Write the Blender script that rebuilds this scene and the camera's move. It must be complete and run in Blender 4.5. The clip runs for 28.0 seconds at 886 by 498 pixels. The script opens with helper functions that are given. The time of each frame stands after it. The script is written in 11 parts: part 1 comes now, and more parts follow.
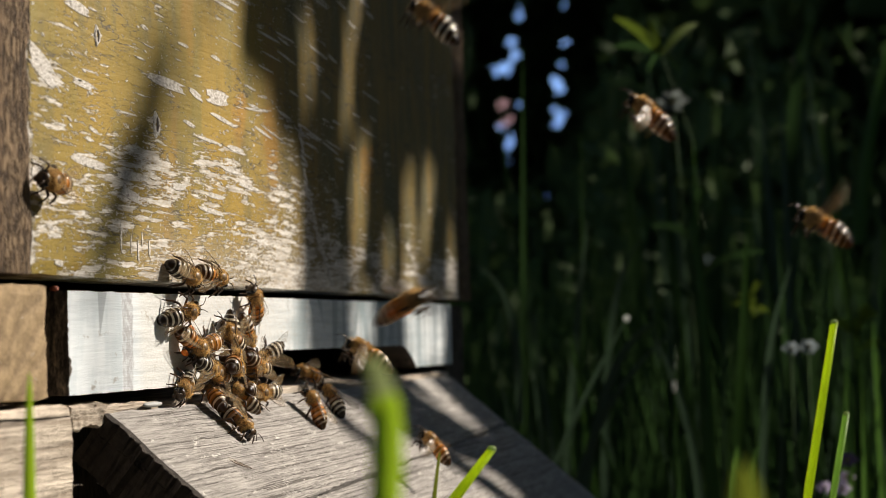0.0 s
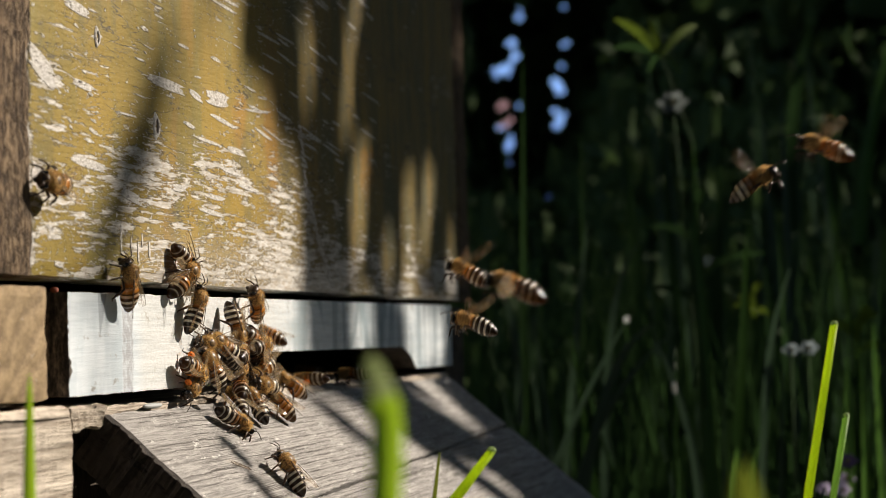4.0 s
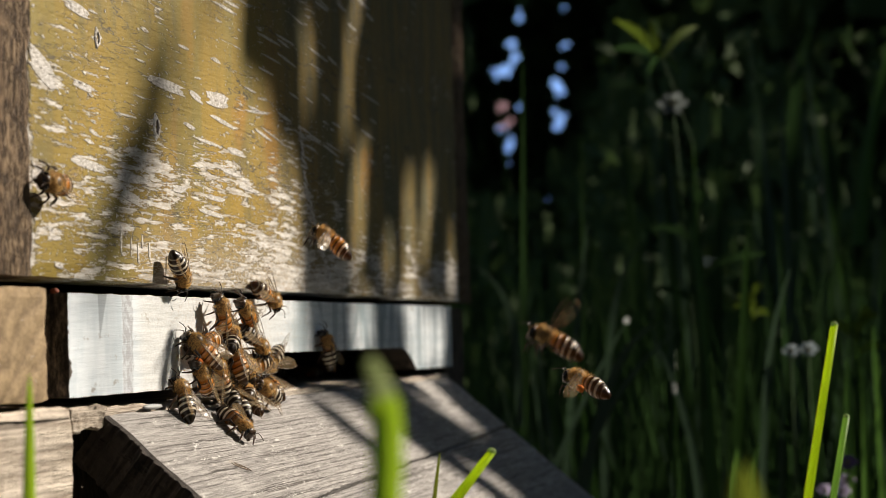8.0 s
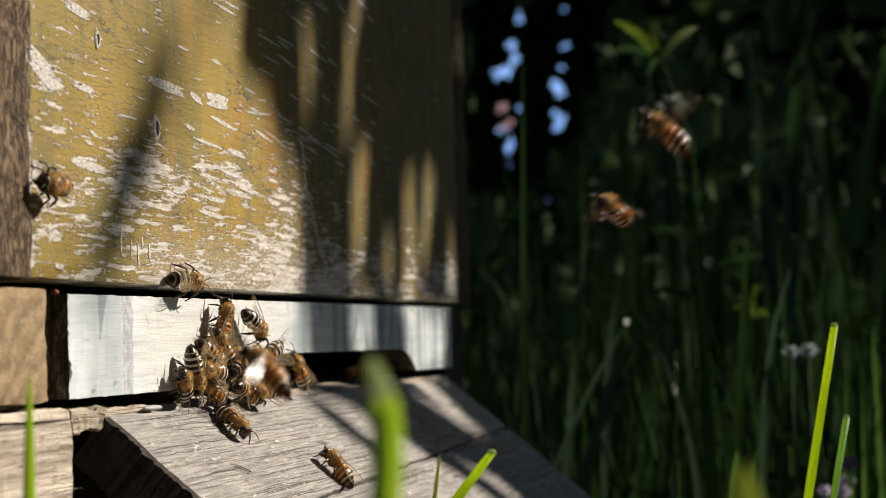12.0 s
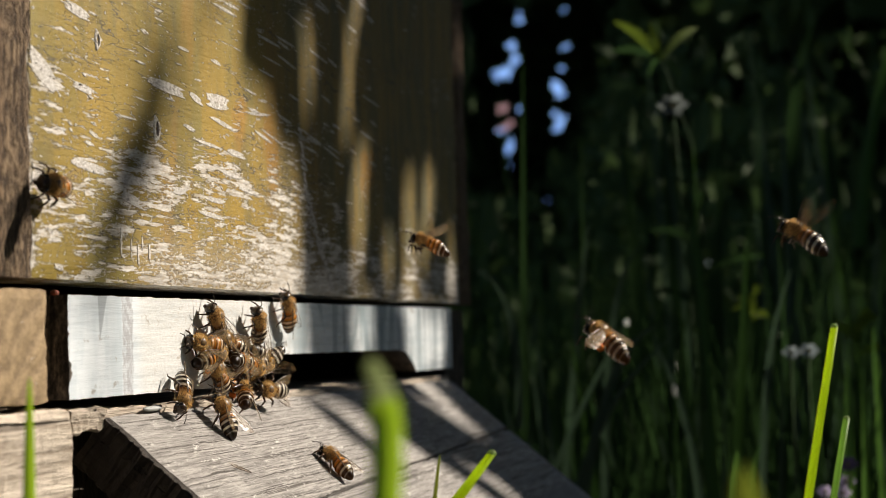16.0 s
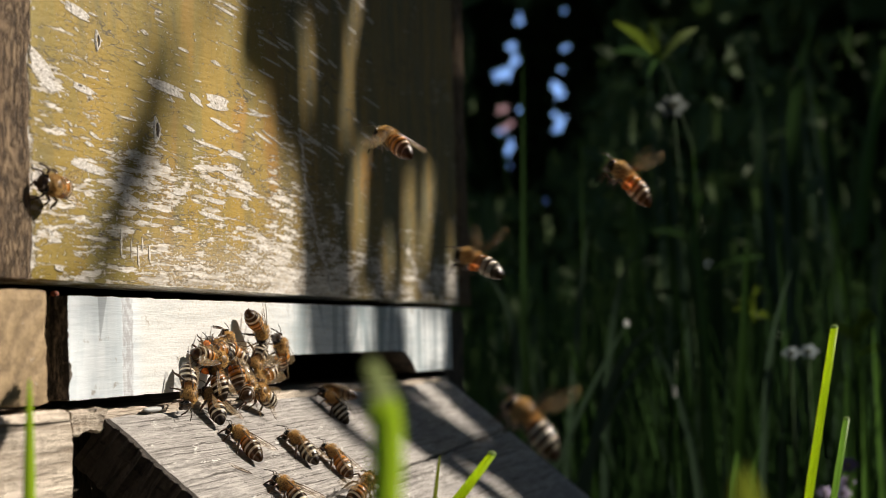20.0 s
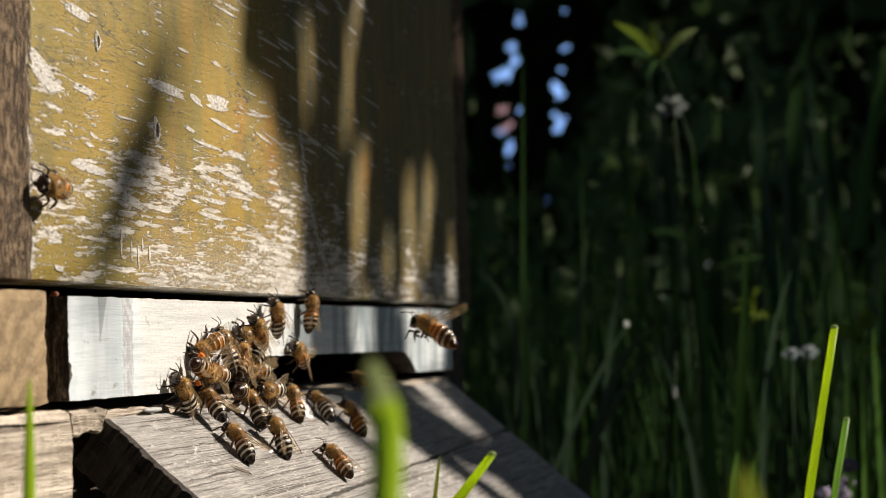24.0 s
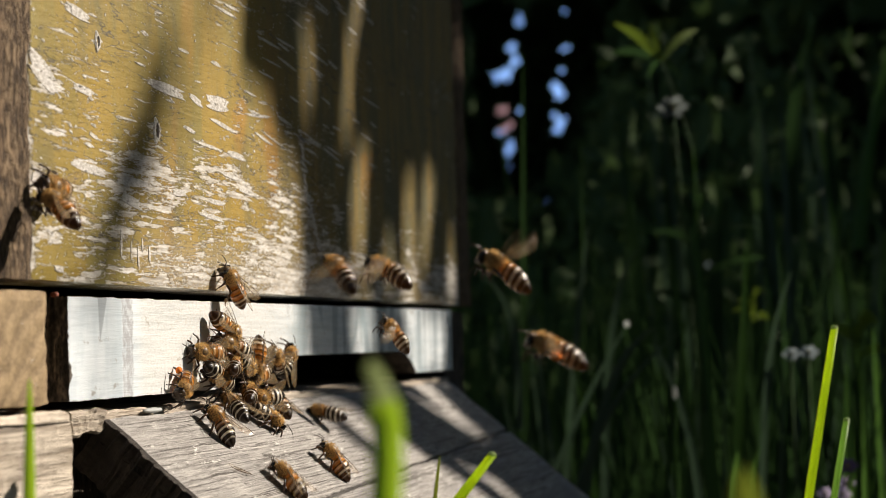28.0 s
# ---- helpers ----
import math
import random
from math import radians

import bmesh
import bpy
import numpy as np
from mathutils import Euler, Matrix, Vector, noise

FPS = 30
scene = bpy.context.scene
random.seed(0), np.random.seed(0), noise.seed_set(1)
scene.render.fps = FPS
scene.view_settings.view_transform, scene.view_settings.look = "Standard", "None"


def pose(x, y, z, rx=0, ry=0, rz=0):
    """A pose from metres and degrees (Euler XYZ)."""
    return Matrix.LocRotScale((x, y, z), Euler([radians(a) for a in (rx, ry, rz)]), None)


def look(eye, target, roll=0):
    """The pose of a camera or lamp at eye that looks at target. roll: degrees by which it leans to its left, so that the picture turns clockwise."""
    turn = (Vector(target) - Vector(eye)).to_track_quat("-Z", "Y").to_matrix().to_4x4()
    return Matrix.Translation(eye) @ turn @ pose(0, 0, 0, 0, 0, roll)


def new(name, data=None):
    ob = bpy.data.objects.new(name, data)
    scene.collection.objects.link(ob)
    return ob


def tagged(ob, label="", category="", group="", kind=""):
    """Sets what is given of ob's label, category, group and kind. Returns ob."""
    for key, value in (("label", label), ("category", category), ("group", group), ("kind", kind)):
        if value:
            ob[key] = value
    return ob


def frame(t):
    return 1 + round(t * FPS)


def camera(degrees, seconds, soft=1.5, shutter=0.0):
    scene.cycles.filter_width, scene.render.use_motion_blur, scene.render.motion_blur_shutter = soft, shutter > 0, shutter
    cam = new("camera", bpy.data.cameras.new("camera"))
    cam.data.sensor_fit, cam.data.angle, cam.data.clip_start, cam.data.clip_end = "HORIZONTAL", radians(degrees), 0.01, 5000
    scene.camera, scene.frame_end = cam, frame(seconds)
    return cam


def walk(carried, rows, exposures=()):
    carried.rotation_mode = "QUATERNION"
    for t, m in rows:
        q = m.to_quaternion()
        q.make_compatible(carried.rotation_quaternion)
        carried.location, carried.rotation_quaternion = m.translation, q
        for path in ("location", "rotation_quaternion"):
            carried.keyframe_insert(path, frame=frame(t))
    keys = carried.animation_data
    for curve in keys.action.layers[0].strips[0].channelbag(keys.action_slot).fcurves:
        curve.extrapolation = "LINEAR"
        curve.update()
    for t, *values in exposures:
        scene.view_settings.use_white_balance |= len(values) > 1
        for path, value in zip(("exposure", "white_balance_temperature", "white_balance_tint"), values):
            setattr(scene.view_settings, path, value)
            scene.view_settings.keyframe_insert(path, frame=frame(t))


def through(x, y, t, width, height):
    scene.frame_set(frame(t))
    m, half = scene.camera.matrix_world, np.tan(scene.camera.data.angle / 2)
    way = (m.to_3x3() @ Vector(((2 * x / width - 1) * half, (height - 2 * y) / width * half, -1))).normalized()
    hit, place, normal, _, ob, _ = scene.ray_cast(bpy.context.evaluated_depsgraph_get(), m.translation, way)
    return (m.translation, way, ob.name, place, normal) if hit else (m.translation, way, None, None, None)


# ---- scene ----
# The eye stands at the left of the hive front and looks along it; a slow upward tilt over the clip.
cam = camera(27.53, 28.0, soft=0.75, shutter=0.3)
EYE = (-0.4285, -0.2088, 0.0119)


def gaze(tilt):
    a, e = radians(14.215), radians(tilt)
    way = Vector((math.cos(a) * math.cos(e), math.sin(a) * math.cos(e), math.sin(e)))
    return look(EYE, Vector(EYE) + way, -1.6)


walk(cam, [(0, gaze(2.848)), (3, gaze(2.879)), (5.5, gaze(2.902)), (8, gaze(2.920)), (10.2, gaze(2.943)), (12, gaze(2.956)),
           (15, gaze(2.974)), (18, gaze(2.990)), (20, gaze(3.006)), (24, gaze(3.019)), (28, gaze(3.033))],
     [(0, 0.30), (14, 0.31), (19, 0.37), (28, 0.39)])
cam.data.dof.use_dof = True
cam.data.dof.focus_distance = 0.535
cam.data.dof.aperture_fstop = 19.0

# ---- light ----
SUN = Vector((0.48, -0.64, 0.54)).normalized()
world = bpy.data.worlds.new("world")
scene.world = world
world.use_nodes = True
sky = world.node_tree.nodes.new("ShaderNodeTexSky")
sky.sky_type = "NISHITA"
sky.sun_disc = False
sky.ozone_density = 4.0
sky.dust_density = 0.3
sky.sun_elevation = math.asin(SUN.z)
sky.sun_rotation = math.atan2(SUN.x, SUN.y)
world.node_tree.links.new(sky.outputs[0], world.node_tree.nodes["Background"].inputs[0])
world.node_tree.nodes["Background"].inputs[1].default_value = 0.0295
sun = new("sun", bpy.data.lights.new("sun", "SUN"))
sun.data.energy = 5.0
sun.data.angle = radians(0.53)
sun.data.color = (1.0, 0.89, 0.77)
sun.matrix_world = look(SUN * 20, (0, 0, 0))


# ---- materials ----
class Nodes:
    """A small builder for node materials."""

    def __init__(self, name, rough=0.7):
        self.mat = bpy.data.materials.new(name)
        self.mat.use_nodes = True
        self.tree = self.mat.node_tree
        self.bsdf = self.tree.nodes["Principled BSDF"]
        self.bsdf.inputs["Roughness"].default_value = rough
        self.coord = self.tree.nodes.new("ShaderNodeTexCoord")

    def put(self, socket, value):
        if isinstance(value, bpy.types.NodeSocket):
            self.tree.links.new(value, socket)
        elif value is not None:
            socket.default_value = value

    def noise(self, size, stretch=(1, 1, 1), detail=4.0, rough=0.55, twist=0.0, shift=(0, 0, 0)):
        """Noise whose grains are about size metres across, longer along an axis with a small stretch."""
        m = self.tree.nodes.new("ShaderNodeMapping")
        m.inputs["Scale"].default_value = stretch
        m.inputs["Location"].default_value = shift
        self.put(m.inputs[0], self.coord.outputs["Object"])
        n = self.tree.nodes.new("ShaderNodeTexNoise")
        n.inputs["Scale"].default_value = 1.0 / size
        n.inputs["Detail"].default_value = detail
        n.inputs["Roughness"].default_value = rough
        n.inputs["Distortion"].default_value = twist
        self.put(n.inputs["Vector"], m.outputs[0])
        return n.outputs["Fac"]

    def math(self, op, a, b=None, c=None):
        n = self.tree.nodes.new("ShaderNodeMath")
        n.operation = op
        for i, v in enumerate((a, b, c)):
            self.put(n.inputs[i], v)
        return n.outputs[0]

    def step(self, v, lo, hi):
        n = self.tree.nodes.new("ShaderNodeMapRange")
        n.interpolation_type = "SMOOTHSTEP"
        self.put(n.inputs[0], v)
        n.inputs[1].default_value, n.inputs[2].default_value = lo, hi
        return n.outputs[0]

    def mix(self, f, a, b, blend="MIX"):
        n = self.tree.nodes.new("ShaderNodeMix")
        n.data_type, n.blend_type = "RGBA", blend
        self.put(n.inputs[0], f)
        self.put(n.inputs[6], (*a, 1) if isinstance(a, tuple) else a)
        self.put(n.inputs[7], (*b, 1) if isinstance(b, tuple) else b)
        return n.outputs[2]

    def axis(self, i):
        n = self.tree.nodes.new("ShaderNodeSeparateXYZ")
        self.put(n.inputs[0], self.coord.outputs["Object"])
        return n.outputs[i]

    def random(self):
        return self.tree.nodes.new("ShaderNodeObjectInfo").outputs["Random"]

    def island(self):
        return self.tree.nodes.new("ShaderNodeNewGeometry").outputs["Random Per Island"]

    def bump(self, height, depth, strength=1.0):
        n = self.tree.nodes.new("ShaderNodeBump")
        n.inputs["Distance"].default_value = depth
        n.inputs["Strength"].default_value = strength
        self.put(n.inputs["Height"], height)
        self.put(self.bsdf.inputs["Normal"], n.outputs[0])

    def colour(self, c):
        self.put(self.bsdf.inputs["Base Color"], (*c, 1) if isinstance(c, tuple) else c)

    def set(self, **kw):
        for k, v in kw.items():
            self.put(self.bsdf.inputs[k.replace("_", " ")], v)
        return self


def ochre_paint():
    n = Nodes("peeling ochre paint", 0.6)
    tone = n.noise(0.06, (1, 1, 0.5), 3)
    fine = n.noise(0.0011, (0.35, 1, 1), 5, 0.75)
    paint = n.mix(n.step(tone, 0.35, 0.68), (0.240, 0.178, 0.024), (0.378, 0.243, 0.026))
    paint = n.mix(n.math("MULTIPLY", n.step(n.noise(0.020, (1.4, 1, 0.22), 4, 0.6, 0.3, (1, 0, 7)), 0.50, 0.66), 0.55), paint, (0.205, 0.185, 0.045))
    paint = n.mix(n.step(n.noise(0.014, (0.9, 1, 0.35), 4, 0.6, 0.6), 0.50, 0.72), paint, (0.185, 0.148, 0.038))
    paint = n.mix(n.math("MULTIPLY", n.step(fine, 0.54, 0.74), 0.30), paint, (0.15, 0.11, 0.03))
    paint = n.mix(n.math("MULTIPLY", n.step(n.noise(0.0030, (0.045, 1, 1), 3, 0.6), 0.60, 0.70), 0.35), paint, (0.12, 0.085, 0.03))
    paint = n.mix(n.math("MULTIPLY", n.step(n.noise(0.030, (1.3, 1, 0.3), 3, 0.5, 0.4, (5, 0, 2)), 0.54, 0.68), 0.35), paint, (0.42, 0.20, 0.02))
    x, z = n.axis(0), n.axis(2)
    # duller, greyer paint towards the far end holds part of that end's shade; two rusty stains
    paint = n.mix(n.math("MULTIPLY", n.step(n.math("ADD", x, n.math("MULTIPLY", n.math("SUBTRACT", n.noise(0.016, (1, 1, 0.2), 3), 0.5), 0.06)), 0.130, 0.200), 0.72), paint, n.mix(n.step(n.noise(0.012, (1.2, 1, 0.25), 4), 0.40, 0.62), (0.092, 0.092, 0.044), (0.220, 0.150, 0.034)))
    rag = n.math("MULTIPLY", n.math("SUBTRACT", n.noise(0.010, (1, 1, 0.35), 3), 0.5), 0.030)
    for left, right, low, high in ((0.120, 0.136, 0.072, 0.094), (0.148, 0.167, 0.058, 0.096), (0.262, 0.286, 0.070, 0.092)):
        u, v = n.math("ADD", x, rag), n.math("ADD", z, rag)
        spot = n.math("MULTIPLY", n.math("MULTIPLY", n.step(u, left, left + 0.008), n.step(u, right, right - 0.006)), n.math("MULTIPLY", n.step(v, low, low + 0.012), n.step(v, high, high - 0.003)))
        paint = n.mix(n.math("MULTIPLY", spot, 0.65), paint, (0.40, 0.195, 0.012))
    bare = n.mix(n.step(n.noise(0.0016, (0.10, 1, 1), 5, 0.75), 0.36, 0.62), (0.40, 0.36, 0.30), (0.80, 0.77, 0.72))
    bare = n.mix(n.math("MULTIPLY", n.step(n.noise(0.0010, (0.4, 1, 1), 4, 0.7), 0.46, 0.62), 0.6), bare, (0.46, 0.36, 0.22))
    # hairline cracks along the grain
    split = n.noise(0.010, (0.16, 1, 1.0), 4, 0.62, 0.25, (2, 0, 5))
    split = n.step(n.math("ABSOLUTE", n.math("SUBTRACT", split, 0.5)), 0.010, 0.003)
    paint = n.mix(n.math("MULTIPLY", split, n.step(n.noise(0.02, (0.4, 1, 1), 2, 0.5, 0.0, (9, 0, 1)), 0.46, 0.56)), paint, (0.085, 0.065, 0.03))
    # wear: short dashes along the grain, thicker towards the lower edge of the board
    low = n.step(z, 0.094, 0.050)
    edge = n.math("MULTIPLY", n.step(z, 0.052, 0.034), n.math("SUBTRACT", n.step(x, 0.030, 0.075), n.math("MULTIPLY", n.step(x, 0.178, 0.215), 0.75)))
    patch = n.math("MULTIPLY", n.math("SUBTRACT", n.noise(0.024, (0.5, 1, 1), 4, 0.62, 0.6), 0.5), 0.55)
    base = n.math("ADD", patch, n.math("ADD", n.math("MULTIPLY", low, 0.088), n.math("MULTIPLY", edge, 0.075)))
    base = n.math("SUBTRACT", base, n.math("MULTIPLY", n.step(x, 0.175, 0.24), n.math("MULTIPLY", n.step(z, 0.044, 0.058), 0.055)))
    dash = n.step(n.math("ADD", n.noise(0.0019, (0.11, 1, 1), 5, 0.70, 0.15), base), 0.606, 0.634)
    spot = n.step(n.math("ADD", n.noise(0.0036, (0.15, 1, 1), 6, 0.70, 0.2), n.math("MULTIPLY", base, 0.85)), 0.664, 0.690)
    crumb = n.step(n.math("ADD", n.noise(0.0009, (0.42, 1, 1), 3, 0.65), n.math("ADD", n.math("MULTIPLY", base, 0.5), n.math("MULTIPLY", edge, 0.055))), 0.615, 0.655)
    scrape = n.step(n.math("ADD", n.noise(0.0011, (0.05, 1, 1), 4, 0.6, 0.0, (3, 1, 8)), n.math("MULTIPLY", base, 0.4)), 0.685, 0.72)
    crumb = n.math("MAXIMUM", crumb, scrape)
    paint = n.mix(n.math("MULTIPLY", edge, 0.8), paint, n.mix(fine, (0.30, 0.22, 0.10), (0.52, 0.43, 0.28)))
    rim = n.step(n.math("ADD", x, n.math("MULTIPLY", n.math("SUBTRACT", n.noise(0.004, (1, 1, 0.6), 4), 0.5), 0.010)), -0.0182, -0.0200)
    crumb = n.math("MAXIMUM", crumb, rim)
    worn = n.math("MAXIMUM", n.math("MAXIMUM", dash, spot), crumb)
    n.colour(n.mix(worn, paint, bare))
    dents = n.math("SUBTRACT", n.math("MULTIPLY", fine, 0.45), worn)
    dents = n.math("ADD", dents, n.math("MULTIPLY", n.noise(0.0026, (0.05, 1, 1), 4), 0.45))
    n.bump(dents, 0.0006, 0.9)
    return n.mat


def white_paint():
    n = Nodes("worn white paint", 0.5)
    grain = n.noise(0.0030, (0.06, 1, 1), 5, 0.7)
    c = n.mix(n.step(grain, 0.34, 0.60), (0.58, 0.64, 0.67), (0.79, 0.84, 0.86))
    x = n.axis(0)
    z = n.axis(2)
    c = n.mix(n.math("MULTIPLY", n.step(x, 0.046, 0.030), 0.55), c, n.mix(n.step(n.noise(0.006, (1, 1, 0.3), 4), 0.40, 0.62), (0.62, 0.70, 0.75), (0.80, 0.86, 0.90)))
    # soft blue-grey shadow beside the band, put into the colour
    c = n.mix(n.math("MULTIPLY", n.math("MULTIPLY", n.step(x, 0.0215, 0.0315), n.step(x, 0.0335, 0.0325)), 0.45), c, (0.42, 0.49, 0.53))
    wobble = n.math("ADD", x, n.math("MULTIPLY", n.math("SUBTRACT", n.noise(0.003, (1, 1, 0.7), 4), 0.5), 0.003))
    band = n.math("MULTIPLY", n.step(wobble, 0.0328, 0.0340), n.step(wobble, 0.0408, 0.0396))
    speck = n.step(n.noise(0.0018, (0.8, 1, 0.6), 4, 0.72), 0.40, 0.58)
    c = n.mix(n.math("MULTIPLY", band, n.math("ADD", 0.35, n.math("MULTIPLY", speck, 0.5))), c, (0.37, 0.37, 0.385))
    # a grey streak that thins out downwards
    mid = n.math("ABSOLUTE", n.math("SUBTRACT", x, n.math("ADD", 0.0165, n.math("MULTIPLY", z, 0.16))))
    grey_taper = n.step(n.math("SUBTRACT", n.math("MULTIPLY", n.math("SUBTRACT", z, 0.0135), 0.24), mid), 0.0, 0.0007)
    c = n.mix(n.math("MULTIPLY", grey_taper, 0.75), c, (0.33, 0.37, 0.40))
    stain = n.step(n.noise(0.02, (0.9, 1, 0.35), 4, 0.6, 0.8), 0.52, 0.66)
    c = n.mix(n.math("MULTIPLY", stain, n.step(x, 0.11, 0.22)), c, (0.33, 0.41, 0.44))
    c = n.mix(n.step(n.noise(0.0035, (0.4, 1, 0.6), 5, 0.7), 0.60, 0.68), c, (0.40, 0.40, 0.38))
    tan = n.math("MULTIPLY", n.step(n.noise(0.0012, (0.6, 1, 1), 5, 0.75), 0.5, 0.66), n.step(x, 0.04, 0.09))
    c = n.mix(n.math("MULTIPLY", tan, 0.42), c, (0.50, 0.40, 0.28))
    streak = n.math("MULTIPLY", n.step(n.noise(0.010, (1, 1, 0.07), 4, 0.6), 0.48, 0.58), n.step(x, 0.13, 0.24))
    c = n.mix(n.math("MULTIPLY", streak, 0.6), c, (0.23, 0.30, 0.33))
    cream = n.math("MULTIPLY", n.step(x, 0.040, 0.050), n.step(x, 0.20, 0.13))
    c = n.mix(n.math("MULTIPLY", cream, 0.32), c, n.mix(n.step(n.noise(0.0007, (0.5, 1, 1), 4, 0.7), 0.40, 0.60), (0.82, 0.77, 0.67), (0.58, 0.49, 0.36)))
    n.colour(c)
    n.bump(grain, 0.0005, 0.7)
    return n.mat


def bare_wood(name, light, dark, stretch, line=0.0022, depth=0.0008, rings=0.0, worm=0.0, flecks=0.0):
    """Weathered sawn wood: grain lines along the axis with the small stretch, grey bleaching, dark pores."""
    n = Nodes(name, 0.85)
    grain = n.noise(line, stretch, 5, 0.72)
    broad = n.noise(0.022, tuple(0.3 + 0.7 * s for s in stretch), 3, 0.5)
    c = n.mix(n.step(grain, 0.32, 0.68), dark, light)
    c = n.mix(n.math("MULTIPLY", n.step(broad, 0.4, 0.7), 0.5), c, tuple(0.72 * v for v in light))
    crack = n.step(n.noise(line * 1.7, tuple(0.55 * s if s < 0.1 else s for s in stretch), 2, 0.5, 0, (3, 1, 2)), 0.62, 0.70)
    c = n.mix(n.math("MULTIPLY", crack, 0.55), c, tuple(0.4 * v for v in dark))
    height = n.math("SUBTRACT", grain, n.math("MULTIPLY", crack, 0.8))
    if rings:
        c = n.mix(0.55, c, tuple(0.8 * v for v in light))
        w = n.tree.nodes.new("ShaderNodeTexWave")
        w.wave_type, w.rings_direction = "RINGS", "Y"
        m = n.tree.nodes.new("ShaderNodeMapping")
        m.inputs["Location"].default_value = (-0.055, 0.0, 0.085)
        n.put(m.inputs[0], n.coord.outputs["Object"])
        n.put(w.inputs["Vector"], m.outputs[0])
        w.inputs["Scale"].default_value = rings
        w.inputs["Distortion"].default_value = 4.5
        w.inputs["Detail"].default_value = 3
        c = n.mix(n.math("MULTIPLY", n.step(w.outputs["Fac"], 0.40, 1.0), 0.30), c, dark)
        height = n.math("ADD", n.math("MULTIPLY", grain, 0.25), n.math("MULTIPLY", w.outputs["Fac"], -0.5))
    if worm:
        pits = n.step(n.noise(worm, (1, 1, 0.30), 5, 0.7), 0.36, 0.56)
        c = n.mix(pits, tuple(0.55 * v for v in dark), c)
        height = n.math("ADD", n.math("MULTIPLY", height, 0.4), pits)
    if flecks:
        fleck = n.step(n.noise(0.0032, (0.55, 1, 1), 5, 0.72, 0, (7, 2, 4)), 0.655, 0.69)
        c = n.mix(n.math("MULTIPLY", fleck, flecks), c, (0.80, 0.78, 0.73))
        c = n.mix(n.math("MULTIPLY", n.step(n.noise(0.03, (0.6, 1, 1), 4, 0.6), 0.50, 0.68), 0.55), c, tuple(0.45 * v for v in light))
    n.colour(c)
    n.bump(height, depth, 0.9)
    return n.mat


def ramp_wood():
    """Grey sawn boards: y runs across the grain; thin dark lines between raised pale ridges, flecks and damp stains."""
    n = Nodes("weathered grey ramp wood", 0.8)
    fibre = n.noise(0.00055, (0.025, 1, 1), 5, 0.75)
    c = n.mix(n.step(fibre, 0.36, 0.64), (0.175, 0.162, 0.147), (0.52, 0.49, 0.455))
    line = n.step(n.noise(0.0010, (0.008, 1, 1), 4, 0.66, 0.0, (2, 5, 1)), 0.555, 0.64)
    ridge = n.noise(0.0034, (0.014, 1, 1), 2, 0.5, 0.0, (6, 3, 2))
    c = n.mix(n.math("MULTIPLY", n.step(ridge, 0.44, 0.62), 0.3), c, (0.25, 0.235, 0.215))
    c = n.mix(n.math("MULTIPLY", line, 0.75), c, (0.070, 0.056, 0.044))
    fleck = n.step(n.noise(0.0026, (0.5, 1, 1), 5, 0.74, 0, (7, 2, 4)), 0.61, 0.65)
    c = n.mix(n.math("MULTIPLY", fleck, 0.75), c, (0.80, 0.78, 0.73))
    damp = n.step(n.noise(0.035, (0.7, 1, 1), 4, 0.6), 0.48, 0.68)
    c = n.mix(n.math("MULTIPLY", damp, 0.6), c, (0.24, 0.228, 0.215))
    n.colour(c)
    n.bump(n.math("SUBTRACT", n.math("ADD", n.math("MULTIPLY", fibre, 0.5), n.math("MULTIPLY", ridge, -0.5)), n.math("MULTIPLY", line, 0.4)), 0.0008, 0.9)
    return n.mat


def leafy(name, dark, light, through, rough=0.5, veins=0.0, share=0.45):
    """A thin green leaf that lets part of the light through."""
    n = Nodes(name, rough).set(Specular_IOR_Level=0.5 if rough < 0.5 else 0.12)
    c = n.mix(n.island(), dark, light)
    c = n.mix(n.math("MULTIPLY", n.step(n.noise(0.01, (1, 1, 0.2), 3), 0.4, 0.7), 0.4), c, dark)
    if veins:
        c = n.mix(n.math("MULTIPLY", n.step(n.noise(veins, (1, 1, 0.02), 2), 0.45, 0.6), 0.35), c, dark)
    n.colour(c)
    t = n.tree.nodes.new("ShaderNodeBsdfTranslucent")
    n.put(t.inputs[0], n.mix(0.5, c, through))
    add = n.tree.nodes.new("ShaderNodeMixShader")
    add.inputs[0].default_value = share
    n.tree.links.new(n.bsdf.outputs[0], add.inputs[1])
    n.tree.links.new(t.outputs[0], add.inputs[2])
    n.tree.links.new(add.outputs[0], n.tree.nodes["Material Output"].inputs[0])
    return n.mat


def plain(name, c, rough=0.6, other=None, size=0.01):
    n = Nodes(name, rough).set(Specular_IOR_Level=0.5 if rough < 0.7 else 0.15)
    n.colour(n.mix(n.step(n.noise(size, (1, 1, 1), 4), 0.35, 0.65), c, other or tuple(0.6 * v for v in c)))
    return n.mat


